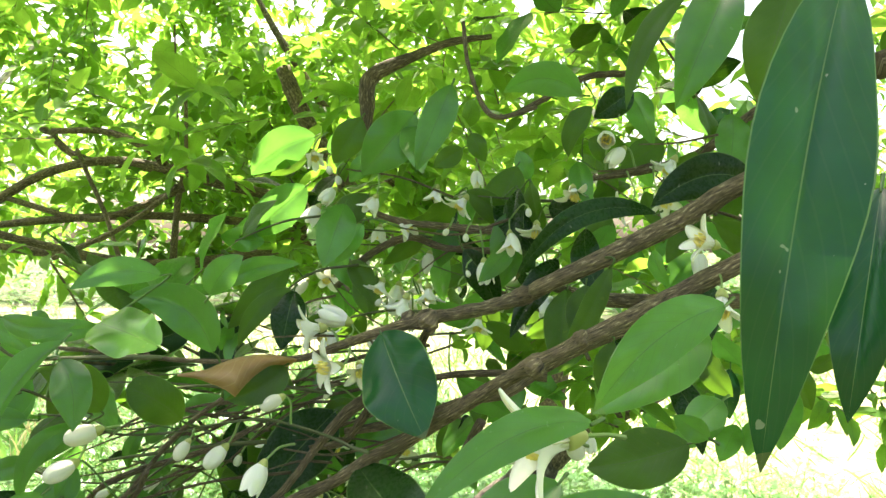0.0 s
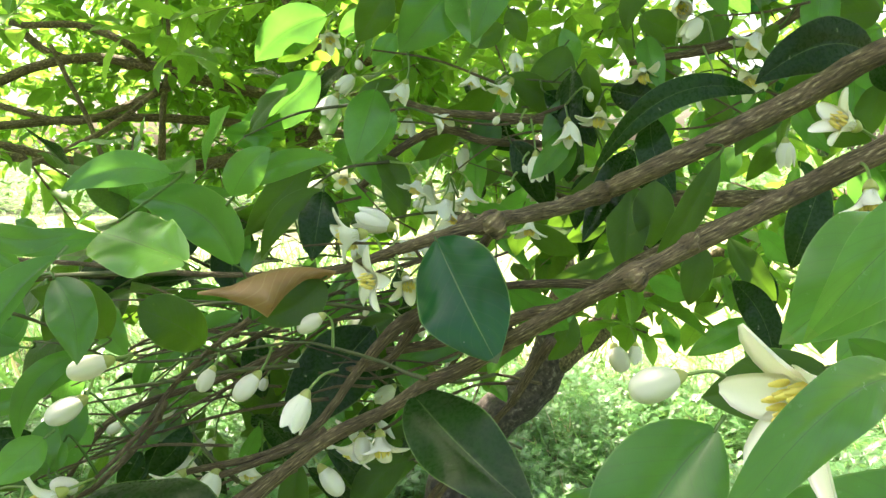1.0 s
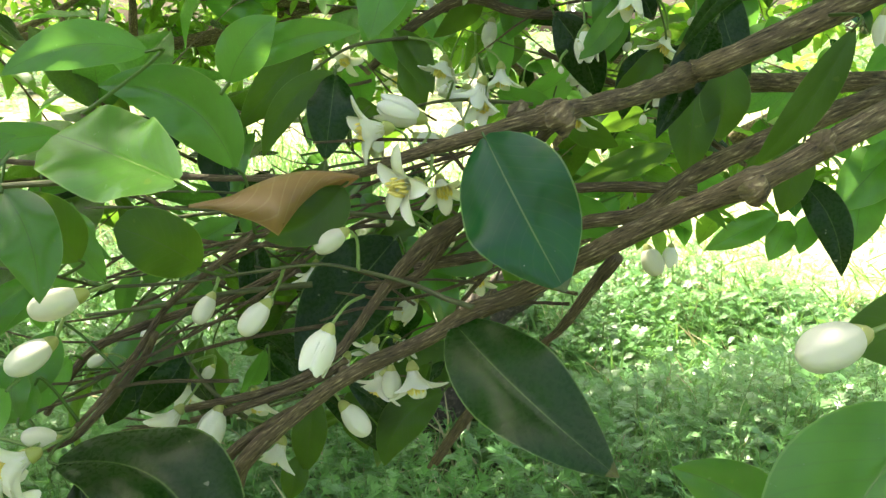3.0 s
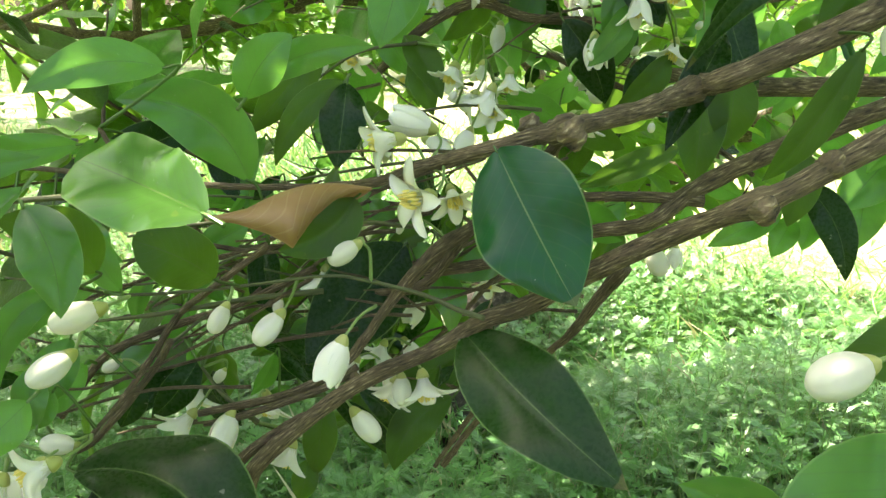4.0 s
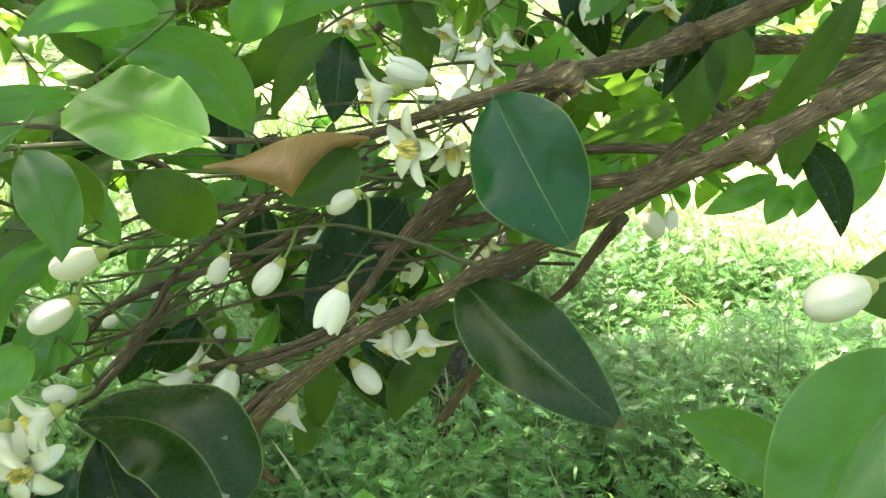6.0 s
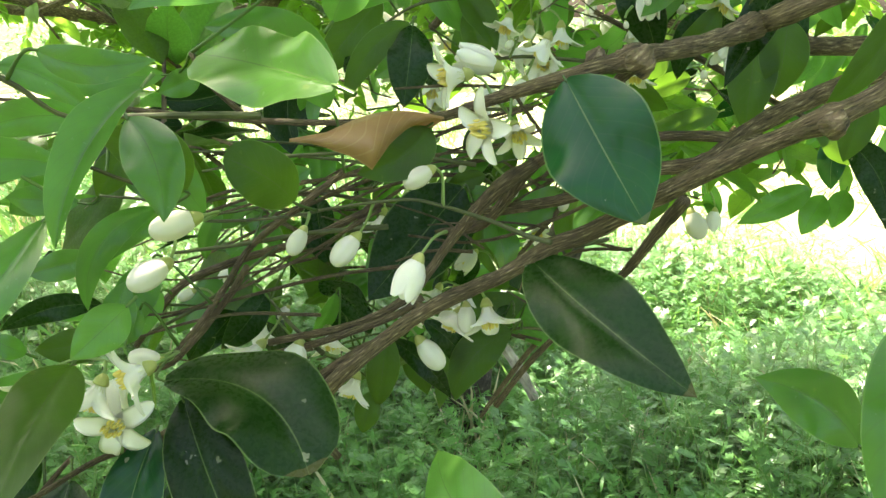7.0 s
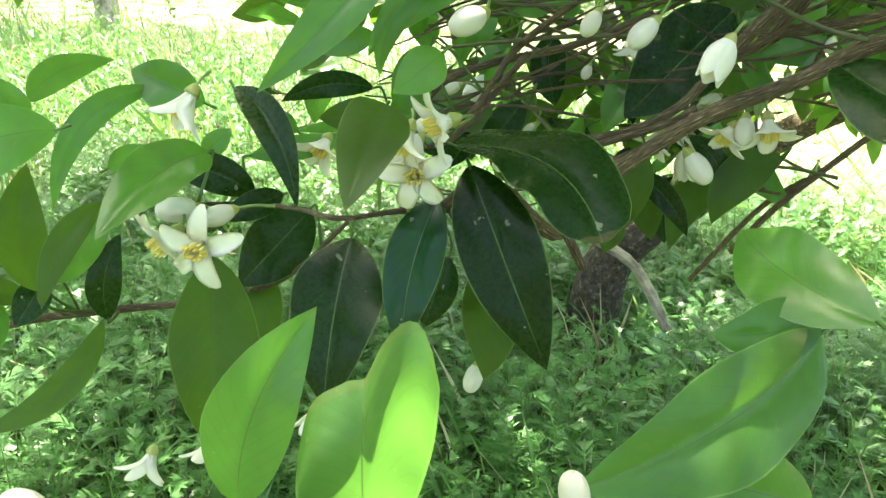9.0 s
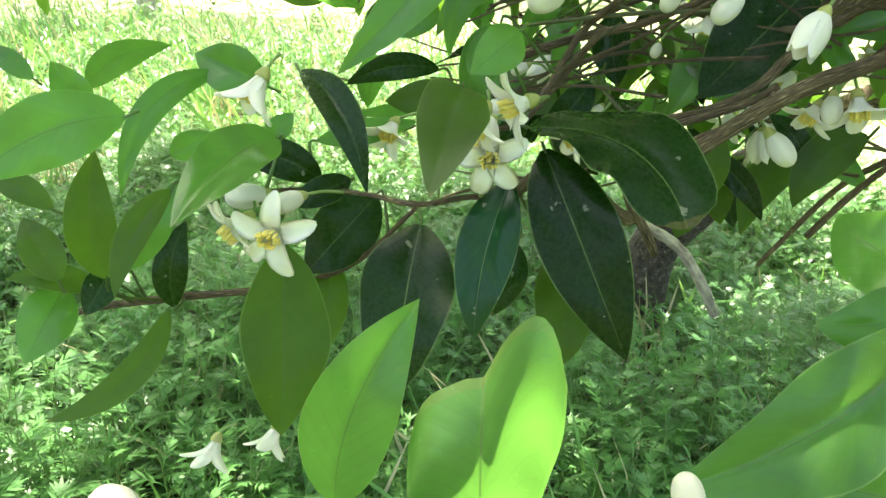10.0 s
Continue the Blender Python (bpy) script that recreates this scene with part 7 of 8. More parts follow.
leaf((-0.0716, 0.6525, 1.1196), (-0.1011, 0.6485, 1.1079), (-0.0098, -0.9372, 0.3485), 0.0142, "o", 0.1, -0.0295571, 0.294979, to=(-0.0642, 0.6374, 1.1118))
leaf((-0.0618, 0.7043, 0.9946), (-0.0410, 0.7013, 0.9824), (-0.3075, -0.9037, -0.2980), 0.0145, "o", 0.1, 0.111325, 0.142015, to=(-0.0526, 0.6892, 0.9982))
leaf((-0.0564, 0.7231, 1.1052), (-0.0591, 0.7106, 1.0869), (0.5287, -0.7370, 0.4211), 0.0114, "o", 0.1, 0.0293457, 0.296228, to=(-0.0466, 0.7308, 1.1118))
leaf((-0.1600, 0.7365, 1.1211), (-0.1354, 0.7480, 1.1012), (0.5807, -0.7647, 0.2794), 0.0113, "y", 0.1, -0.0569292, 0.249382, to=(-0.1551, 0.7375, 1.1130))
leaf((-0.1289, 0.7072, 1.1158), (-0.1448, 0.7135, 1.0836), (0.1835, -0.9442, -0.2736), 0.0135, "y", 0.1, -0.00529807, 0.0686045, to=(-0.1345, 0.7187, 1.1243))
leaf((-0.0932, 0.7547, 1.0836), (-0.0903, 0.7308, 1.0597), (0.4849, -0.5875, 0.6479), 0.0147, "y", 0.1, 0.0593293, 0.118467, to=(-0.0625, 0.7535, 1.1191))
leaf((-0.1082, 0.6335, 1.0760), (-0.1257, 0.6266, 1.0655), (0.4294, -0.8933, -0.1331), 0.0102, "o", 0.1, 0.142591, 0.127697, to=(-0.1143, 0.6275, 1.0848))
leaf((-0.2434, 0.6368, 1.0736), (-0.2208, 0.6338, 1.0648), (0.0039, -0.9442, 0.3295), 0.0109, "y", 0.1, 0.139982, 0.101695, to=(-0.2138, 0.6310, 1.1018))
leaf((-0.1290, 0.6963, 1.0407), (-0.1115, 0.6784, 1.0283), (-0.2660, -0.7112, 0.6507), 0.0096, "y", 0.1, 0.0489606, 0.106351, to=(-0.1239, 0.6887, 1.0561))
leaf((-0.2245, 0.6308, 1.0517), (-0.2109, 0.6253, 1.0258), (0.6521, -0.5979, 0.4662), 0.0125, "y", 0.1, -0.128675, 0.319185, to=(-0.2077, 0.5934, 1.0551))
leaf((-0.0686, 0.6410, 1.1126), (-0.0959, 0.6515, 1.0939), (-0.5621, -0.7102, 0.4238), 0.0129, "y", 0.1, -0.0388523, 0.174551, to=(-0.0642, 0.6374, 1.1118))
leaf((-0.1111, 0.6528, 1.0122), (-0.1260, 0.6389, 1.0099), (0.3577, -0.5144, 0.7794), 0.0067, "y", 0.1, 0.012783, 0.168631, to=(-0.1038, 0.6567, 1.0190))
leaf((-0.1849, 0.7187, 1.0161), (-0.2058, 0.7299, 1.0005), (-0.0270, -0.8277, -0.5605), 0.0129, "o", 0.1, -0.0422922, 0.173916, to=(-0.1429, 0.7027, 1.0022))
leaf((-0.0579, 0.6166, 1.0413), (-0.0677, 0.6153, 1.0275), (-0.7264, -0.4056, 0.5548), 0.0102, "m", 0.1, 0.0689296, 0.230347, to=(-0.0541, 0.6212, 1.0215))
leaf((-0.0672, 0.6346, 1.0314), (-0.0824, 0.6298, 1.0189), (0.4189, -0.8928, -0.1657), 0.0102, "o", 0.1, -0.066773, 0.157088, to=(-0.0676, 0.6230, 1.0188))
leaf((0.0333, 0.7538, 1.0855), (0.0192, 0.7354, 1.0647), (0.6732, -0.7177, 0.1780), 0.0157, "m", 0.1, -0.137412, 0.188896, to=(0.0295, 0.7533, 1.0983))
leaf((-0.1832, 0.7520, 0.9989), (-0.1856, 0.7502, 0.9805), (0.0962, -0.9916, 0.0861), 0.0072, "o", 0.1, 0.0075012, 0.215855, to=(-0.1689, 0.7402, 0.9566))
leaf((-0.2407, 0.6285, 1.1026), (-0.2538, 0.6294, 1.0698), (0.0935, -0.9935, -0.0655), 0.0122, "y", 0.1, -0.10236, 0.230799, to=(-0.2154, 0.6275, 1.1025))
leaf((-0.1530, 0.7566, 1.0156), (-0.1773, 0.7571, 0.9990), (-0.3656, -0.7803, 0.5073), 0.0111, "y", 0.1, -0.0677944, 0.345901, to=(-0.1441, 0.7421, 1.0510))
leaf((-0.0024, 0.6837, 1.1325), (-0.0311, 0.6666, 1.1264), (0.3891, -0.8091, 0.4405), 0.0094, "m", 0.1, 0.053263, 0.281852, to=(-0.0176, 0.6985, 1.0946))
leaf((-0.0098, 0.6689, 1.1165), (0.0138, 0.6589, 1.1075), (-0.4592, -0.8446, -0.2753), 0.0146, "y", 0.1, 0.0209366, 0.0704723, to=(-0.0176, 0.6985, 1.0946))
leaf((-0.2005, 0.7227, 1.1274), (-0.2091, 0.7017, 1.1189), (0.9134, -0.4003, 0.0735), 0.0089, "y", 0.1, -0.136577, 0.219704, to=(-0.1906, 0.7299, 1.1314))
limb("twig", [(-0.1914, 0.7236, 1.1841, 0.0006), (-0.2008, 0.7262, 1.1902, 0.0005), (-0.2147, 0.7511, 1.1991, 0.0003)], citrus, TWIG, 6, 6, 0.1)
limb("twig", [(-0.1246, 0.6720, 1.1297, 0.0009), (-0.1479, 0.6748, 1.1336, 0.0007), (-0.1742, 0.6990, 1.1376, 0.0005)], citrus, BARK, 6, 6, 0.1)
limb("twig", [(-0.1185, 0.7351, 1.1239, 0.0008), (-0.1397, 0.7299, 1.1032, 0.0007), (-0.1632, 0.7456, 1.0817, 0.0004)], citrus, TWIG, 6, 6, 0.1)
limb("twig", [(-0.1257, 0.7023, 1.1302, 0.0006), (-0.1409, 0.7077, 1.1436, 0.0005), (-0.1583, 0.7347, 1.1583, 0.0003)], citrus, TWIG, 6, 6, 0.1)
limb("twig", [(-0.1019, 0.6692, 1.1560, 0.0010), (-0.1120, 0.6723, 1.1633, 0.0008), (-0.1232, 0.6969, 1.1720, 0.0005)], citrus, BARK, 6, 6, 0.1)
limb("twig", [(-0.1350, 0.7167, 1.1642, 0.0007), (-0.1466, 0.7185, 1.1673, 0.0006), (-0.1605, 0.7422, 1.1723, 0.0004)], citrus, TWIG, 6, 6, 0.1)
limb("twig", [(-0.1366, 0.6892, 1.1534, 0.0006), (-0.1529, 0.6909, 1.1551, 0.0005), (-0.1721, 0.7141, 1.1578, 0.0003)], citrus, TWIG, 6, 6, 0.1)
limb("twig", [(-0.2127, 0.7480, 1.1794, 0.0010), (-0.2238, 0.7506, 1.1850, 0.0008), (-0.2400, 0.7756, 1.1936, 0.0005)], citrus, TWIG, 6, 6, 0.1)
limb("twig", [(-0.1205, 0.7205, 1.1328, 0.0007), (-0.1368, 0.7184, 1.1229, 0.0005), (-0.1551, 0.7375, 1.1130, 0.0004)], citrus, TWIG, 6, 6, 0.1)
limb("twig", [(-0.1710, 0.7559, 1.1673, 0.0007), (-0.1928, 0.7605, 1.1768, 0.0006), (-0.2188, 0.7874, 1.1892, 0.0004)], citrus, BARK, 6, 6, 0.1)
limb("twig", [(-0.1350, 0.7091, 1.1442, 0.0008), (-0.1610, 0.7088, 1.1376, 0.0007), (-0.1906, 0.7299, 1.1314, 0.0004)], citrus, BARK, 6, 6, 0.1)
limb("twig", [(-0.1535, 0.7438, 1.1355, 0.0007), (-0.1655, 0.7453, 1.1377, 0.0006), (-0.1804, 0.7685, 1.1411, 0.0004)], citrus, TWIG, 6, 6, 0.1)
flower((-0.1398, 0.6619, 1.0926), (-0.1992, -0.0459, -0.9789), 0.60, 1.05, 0, (-0.1428, 0.6825, 1.0943))
bud((-0.1695, 0.6577, 1.0734), (-0.3408, -0.2690, -0.9008), 0.0102, (-0.1517, 0.6776, 1.0940), 1.15)
flower((-0.0892, 0.6768, 1.0844), (-0.1189, -0.2163, -0.9691), 0.80, 1.05, 0, (-0.0983, 0.6796, 1.0932))
flower((-0.1200, 0.6420, 1.0356), (-0.4154, -0.4304, -0.8014), 0.5, 1.05, 0, (-0.0998, 0.6583, 1.0222))
bud((-0.2027, 0.6273, 1.0375), (-0.6187, -0.2038, -0.7588), 0.0103, (-0.2077, 0.5934, 1.0551), 1.15)
flower((-0.2199, 0.6254, 1.0282), (-0.0899, -0.4463, -0.8904), 0.5, 1.05, 0, (-0.1945, 0.6291, 1.0049))
flower((-0.1750, 0.6115, 1.0274), (0.1339, -0.5227, -0.8419), 0.5, 1.05, 0, (-0.1787, 0.5836, 1.0261))
bud((-0.0508, 0.6620, 1.1119), (-0.1669, -0.2940, -0.9411), 0.0100, (-0.0475, 0.6358, 1.1199), 1.15)
bud((-0.0120, 0.6763, 1.0992), (-0.3464, -0.2680, -0.8990), 0.0111, (-0.0176, 0.6985, 1.0946), 1.15)
flower((-0.2366, 0.6582, 1.0608), (-0.6419, -0.3464, -0.6840), 0.10, 1.05, 0, (-0.2135, 0.6788, 1.0820))

# leafy shoots above the branches
leaf((0.3494, 0.9806, 1.3369), (0.3026, 0.9493, 1.3002), (-0.3080, -0.4934, 0.8134), 0.0239, "y", 0.1, 0.0658675, 0.222205)
leaf((0.2433, 0.8875, 1.3197), (0.2745, 0.8676, 1.2700), (-0.2975, -0.9362, 0.1870), 0.0255, "o", 0.1, -0.0931176, 0.0675167, to=(0.2573, 0.8693, 1.3243))
leaf((0.1382, 0.7155, 1.2715), (0.1486, 0.6784, 1.2067), (-0.4460, -0.8057, 0.3897), 0.0284, "m", 0.1, -0.0742606, 0.0825107, to=(0.1228, 0.7489, 1.2986))
leaf((0.2500, 0.6884, 1.2768), (0.3084, 0.6879, 1.2490), (-0.2090, -0.8828, -0.4207), 0.0296, "o", 0.1, -0.00698924, 0.163407)
leaf((0.3484, 0.8532, 1.3869), (0.4190, 0.8673, 1.3660), (-0.0577, -0.7268, -0.6844), 0.0311, "y", 0.1, -0.11777, 0.270788, to=(0.3560, 0.8290, 1.3481))
leaf((0.3491, 0.8715, 1.3291), (0.3130, 0.8638, 1.2695), (-0.4816, -0.7833, 0.3931), 0.0300, "o", 0.1, 0.0811336, 0.201682, to=(0.3453, 0.8293, 1.3465))
leaf((0.1281, 0.7026, 1.3327), (0.1343, 0.6753, 1.2870), (-0.2319, -0.8492, 0.4744), 0.0210, "y", 0.1, -0.0495123, 0.211329, to=(0.1472, 0.7103, 1.3246))
leaf((0.1978, 0.7892, 1.4122), (0.2153, 0.7606, 1.3547), (-0.7963, -0.6023, 0.0561), 0.0307, "y", 0.1, 0.110623, 0.115641, to=(0.1931, 0.7804, 1.4325))
leaf((0.2203, 0.9896, 1.3541), (0.2318, 0.9763, 1.2975), (-0.5089, -0.8552, 0.0980), 0.0236, "o", 0.1, -0.047485, 0.27066)
leaf((0.2481, 0.7282, 1.3448), (0.2186, 0.7426, 1.3173), (0.1336, -0.8135, -0.5660), 0.0257, "o", 0.1, -0.0997855, 0.275573, to=(0.2434, 0.6926, 1.3554))
leaf((0.3617, 0.8685, 1.3732), (0.3994, 0.8676, 1.3385), (-0.3007, -0.9045, -0.3024), 0.0219, "y", 0.1, 0.0874052, 0.222985, to=(0.3614, 0.8289, 1.3489))
leaf((0.3256, 0.7221, 1.3241), (0.3544, 0.6925, 1.2944), (-0.8238, -0.3724, -0.4274), 0.0306, "m", 0.1, -0.118851, 0.278708)
leaf((0.3118, 0.9200, 1.3255), (0.2983, 0.9151, 1.2685), (-0.4353, -0.8822, 0.1795), 0.0293, "y", 0.1, -0.0670369, 0.222875)
leaf((0.3257, 0.7966, 1.4119), (0.3165, 0.7666, 1.3594), (-0.9391, -0.2000, 0.2795), 0.0252, "y", 0.1, -0.0971965, 0.183387, to=(0.3324, 0.7765, 1.3990))
leaf((0.1881, 0.8184, 1.2784), (0.1482, 0.7911, 1.2228), (-0.2771, -0.7692, 0.5757), 0.0304, "y", 0.1, 0.0224914, 0.129697, to=(0.1939, 0.8272, 1.2629))
leaf((0.2379, 0.6791, 1.2746), (0.2519, 0.6447, 1.2397), (-0.9559, -0.2695, -0.1171), 0.0214, "y", 0.1, 0.0927776, 0.246642)
leaf((0.3651, 0.7676, 1.3028), (0.3487, 0.7612, 1.2521), (-0.7483, -0.5841, 0.3145), 0.0289, "o", 0.1, -0.0228978, 0.249219)
leaf((0.2892, 0.7483, 1.3871), (0.2772, 0.7339, 1.3195), (0.2114, -0.9629, 0.1676), 0.0402, "y", 0.1, -0.000881408, 0.14448, to=(0.2962, 0.7775, 1.3722))
leaf((0.2767, 0.7715, 1.2861), (0.2292, 0.7615, 1.2375), (-0.3111, -0.8240, 0.4735), 0.0309, "o", 0.1, -0.0327197, 0.156145, to=(0.2668, 0.7942, 1.2996))
leaf((0.2440, 0.8603, 1.2502), (0.2573, 0.8361, 1.2107), (-0.8660, -0.4999, 0.0150), 0.0234, "y", 0.1, 0.0331073, 0.216148, to=(0.2628, 0.8369, 1.2809))
leaf((0.3186, 0.9836, 1.3121), (0.2850, 0.9485, 1.2593), (-0.5573, -0.4830, 0.6753), 0.0296, "o", 0.1, -0.0666141, 0.191235)
leaf((0.3858, 0.8058, 1.4045), (0.3167, 0.7768, 1.3695), (0.1579, -0.8896, 0.4285), 0.0283, "o", 0.1, -0.081092, 0.11475, to=(0.3719, 0.7755, 1.4192))
leaf((0.3539, 0.7997, 1.3158), (0.3754, 0.7666, 1.2939), (-0.8642, -0.4925, -0.1031), 0.0212, "y", 0.1, 0.0370544, 0.0779637, to=(0.3507, 0.8292, 1.3473))
leaf((0.3598, 0.9846, 1.3630), (0.3722, 0.9495, 1.3111), (-0.3981, -0.8011, 0.4469), 0.0238, "y", 0.1, -0.0928734, 0.249139)
leaf((0.3939, 0.8768, 1.3253), (0.3776, 0.8592, 1.2640), (-0.3960, -0.8494, 0.3489), 0.0304, "y", 0.1, 0.118029, 0.103567)
leaf((0.1921, 0.9149, 1.3619), (0.2117, 0.8836, 1.3225), (-0.8445, -0.5355, 0.0047), 0.0250, "o", 0.1, 0.0749407, 0.183924)
leaf((0.2361, 0.9263, 1.3308), (0.1831, 0.8963, 1.3083), (0.0790, -0.6831, 0.7260), 0.0271, "o", 0.1, -0.0251297, 0.0991758)
leaf((0.3123, 0.7993, 1.3618), (0.3558, 0.7810, 1.3155), (-0.4465, -0.8923, -0.0661), 0.0286, "y", 0.1, 0.0210989, 0.0897886, to=(0.3053, 0.7772, 1.3789))
leaf((0.1904, 0.9314, 1.3060), (0.2109, 0.9076, 1.2415), (-0.2799, -0.9260, 0.2533), 0.0323, "o", 0.1, 0.00749797, 0.103193)
leaf((0.1530, 0.7584, 1.3936), (0.1310, 0.7673, 1.3443), (-0.5555, -0.8254, 0.1005), 0.0248, "o", 0.1, -0.114669, 0.0715628, to=(0.1469, 0.7817, 1.4263))
leaf((0.5080, 0.9442, 1.3398), (0.4719, 0.9445, 1.2866), (0.3158, -0.9231, -0.2195), 0.0386, "m", 0.1, -0.0477997, 0.13117)
leaf((0.4938, 1.0072, 1.1445), (0.5333, 0.9893, 1.1087), (-0.6943, -0.4979, -0.5196), 0.0296, "y", 0.1, -0.109009, 0.0711218)
leaf((0.4132, 0.8608, 1.1777), (0.3993, 0.8557, 1.1189), (-0.2101, -0.9686, 0.1326), 0.0312, "y", 0.1, -0.0815887, 0.273914)
leaf((0.3760, 1.0788, 1.0940), (0.3204, 1.0523, 1.0766), (0.3967, -0.9103, 0.1181), 0.0214, "o", 0.1, -0.117201, 0.0756128)
leaf((0.4114, 0.9142, 1.1334), (0.3870, 0.9220, 1.0997), (-0.6821, -0.6440, 0.3462), 0.0194, "y", 0.1, 0.00633624, 0.25858)
leaf((0.1985, 0.9059, 1.1067), (0.2457, 0.8932, 1.0833), (-0.4060, -0.8385, -0.3633), 0.0281, "y", 0.1, 0.0493745, 0.142359)
leaf((0.4303, 0.9354, 1.1943), (0.4261, 0.9187, 1.1447), (-0.3421, -0.8816, 0.3251), 0.0228, "y", 0.1, -0.0178328, 0.0542376)
leaf((0.3355, 0.9415, 1.1531), (0.3799, 0.9374, 1.1106), (-0.5697, -0.6250, -0.5337), 0.0348, "y", 0.1, 0.100453, 0.0628143)
leaf((0.3661, 0.8814, 1.1882), (0.3342, 0.8802, 1.1547), (-0.0089, -0.9989, 0.0463), 0.0207, "y", 0.1, -0.07243, 0.205812)
leaf((0.5093, 0.9529, 1.1271), (0.4611, 0.9456, 1.1093), (0.2539, -0.9163, -0.3099), 0.0279, "o", 0.1, 0.111575, 0.10157)
limb("twig", [(0.2706, 0.8360, 1.2766, 0.0011), (0.2160, 0.8423, 1.3065, 0.0009), (0.1672, 0.8696, 1.3457, 0.0006)], citrus, BARK, 6, 6, 0.1)
limb("twig", [(0.2659, 0.8113, 1.2768, 0.0016), (0.2212, 0.8119, 1.2658, 0.0013), (0.1830, 0.8333, 1.2617, 0.0008)], citrus, BARK, 6, 6, 0.1)
limb("twig", [(0.3614, 0.8289, 1.3489, 0.0014), (0.3239, 0.8299, 1.3434, 0.0011), (0.2957, 0.8518, 1.3470, 0.0007)], citrus, BARK, 6, 6, 0.1)
limb("twig", [(0.1975, 0.6887, 1.3311, 0.0018), (0.1690, 0.6891, 1.3239, 0.0014), (0.1472, 0.7103, 1.3246, 0.0009)], citrus, BARK, 6, 6, 0.1)
limb("twig", [(0.3082, 0.7957, 1.3266, 0.0015), (0.2599, 0.7939, 1.2951, 0.0012), (0.2193, 0.8129, 1.2706, 0.0008)], citrus, BARK, 6, 6, 0.1)
limb("twig", [(0.3528, 0.8395, 1.2821, 0.0020), (0.3010, 0.8440, 1.2989, 0.0016), (0.2573, 0.8693, 1.3243, 0.0010)], citrus, BARK, 6, 6, 0.1)
limb("twig", [(0.3036, 0.8227, 1.2903, 0.0019), (0.2705, 0.8264, 1.3078, 0.0015), (0.2453, 0.8510, 1.3341, 0.0010)], citrus, BARK, 6, 6, 0.1)
limb("twig", [(0.2541, 0.6924, 1.3576, 0.0012), (0.2168, 0.6932, 1.3498, 0.0010), (0.1875, 0.7148, 1.3508, 0.0006)], citrus, BARK, 6, 6, 0.1)

# ---- trunk and limbs ----
limb("trunk", [(0.03, 2.36, -0.12, 0.100), (0.05, 2.35, 0.0, 0.084), (0.058, 2.35, 0.18, 0.077), (0.09, 2.35, 0.31, 0.074), (0.20, 2.34, 0.45, 0.070), (0.32, 2.33, 0.55, 0.062),
               (0.36, 2.31, 0.66, 0.056), (0.365, 2.30, 0.76, 0.050)], citrus, TRUNK_BARK, 18, 8, 0.12, "rough dark brown trunk rising from the weeds")
limb("limb", [(0.36, 2.31, 0.62, 0.046), (0.53, 2.28, 0.75, 0.038), (0.80, 1.95, 1.02, 0.032), (1.00, 1.45, 1.26, 0.028), (0.85, 0.90, 1.44, 0.022), (0.50, 0.60, 1.45, 0.016), (0.30, 0.52, 1.38, 0.010)], citrus, BARK, 12, 8, 0.2)
limb("limb", [(0.36, 2.30, 0.70, 0.044), (0.40, 2.40, 0.95, 0.028), (0.20, 2.60, 1.25, 0.021), (-0.20, 2.75, 1.55, 0.016), (-0.50, 2.85, 1.95, 0.014), (-0.70, 2.9, 2.3, 0.006)], citrus, BARK, 12, 8, 0.2)
limb("limb", [(0.20, 2.60, 1.25, 0.017), (-0.30, 2.50, 1.30, 0.014), (-0.80, 2.35, 1.34, 0.012), (-1.25, 2.2, 1.30, 0.010), (-1.8, 2.1, 1.2, 0.008)], citrus, BARK, 10, 8, 0.2)
limb("limb", [(-0.30, 2.50, 1.30, 0.014), (-0.75, 2.30, 1.20, 0.013), (-1.15, 2.1, 1.28, 0.010), (-1.6, 1.9, 1.45, 0.006)], citrus, BARK, 10, 8, 0.2)


def leaf_shape():
    """A small folded, pointed leaf of unit length for the crowns: points and quads."""
    pts, faces, uv = [], [], []
    for s in (0.0, 0.22, 0.5, 0.78, 1.0):
        w = 0.24 * leaf_outline(min(0.99, max(0.01, s)))
        for v in (-1, 0, 1):
            pts.append((s, w * v, 0.10 * w * abs(v) / 0.24 - 0.22 * (s - 0.3) ** 2))
            uv.append((s, 0.5 + 0.5 * v))
    for i in range(4):
        for j in range(2):
            faces.append((i * 3 + j, i * 3 + j + 1, i * 3 + j + 4, i * 3 + j + 3))
    return np.array(pts), np.array(faces), np.array(uv)


SHAPE = leaf_shape()


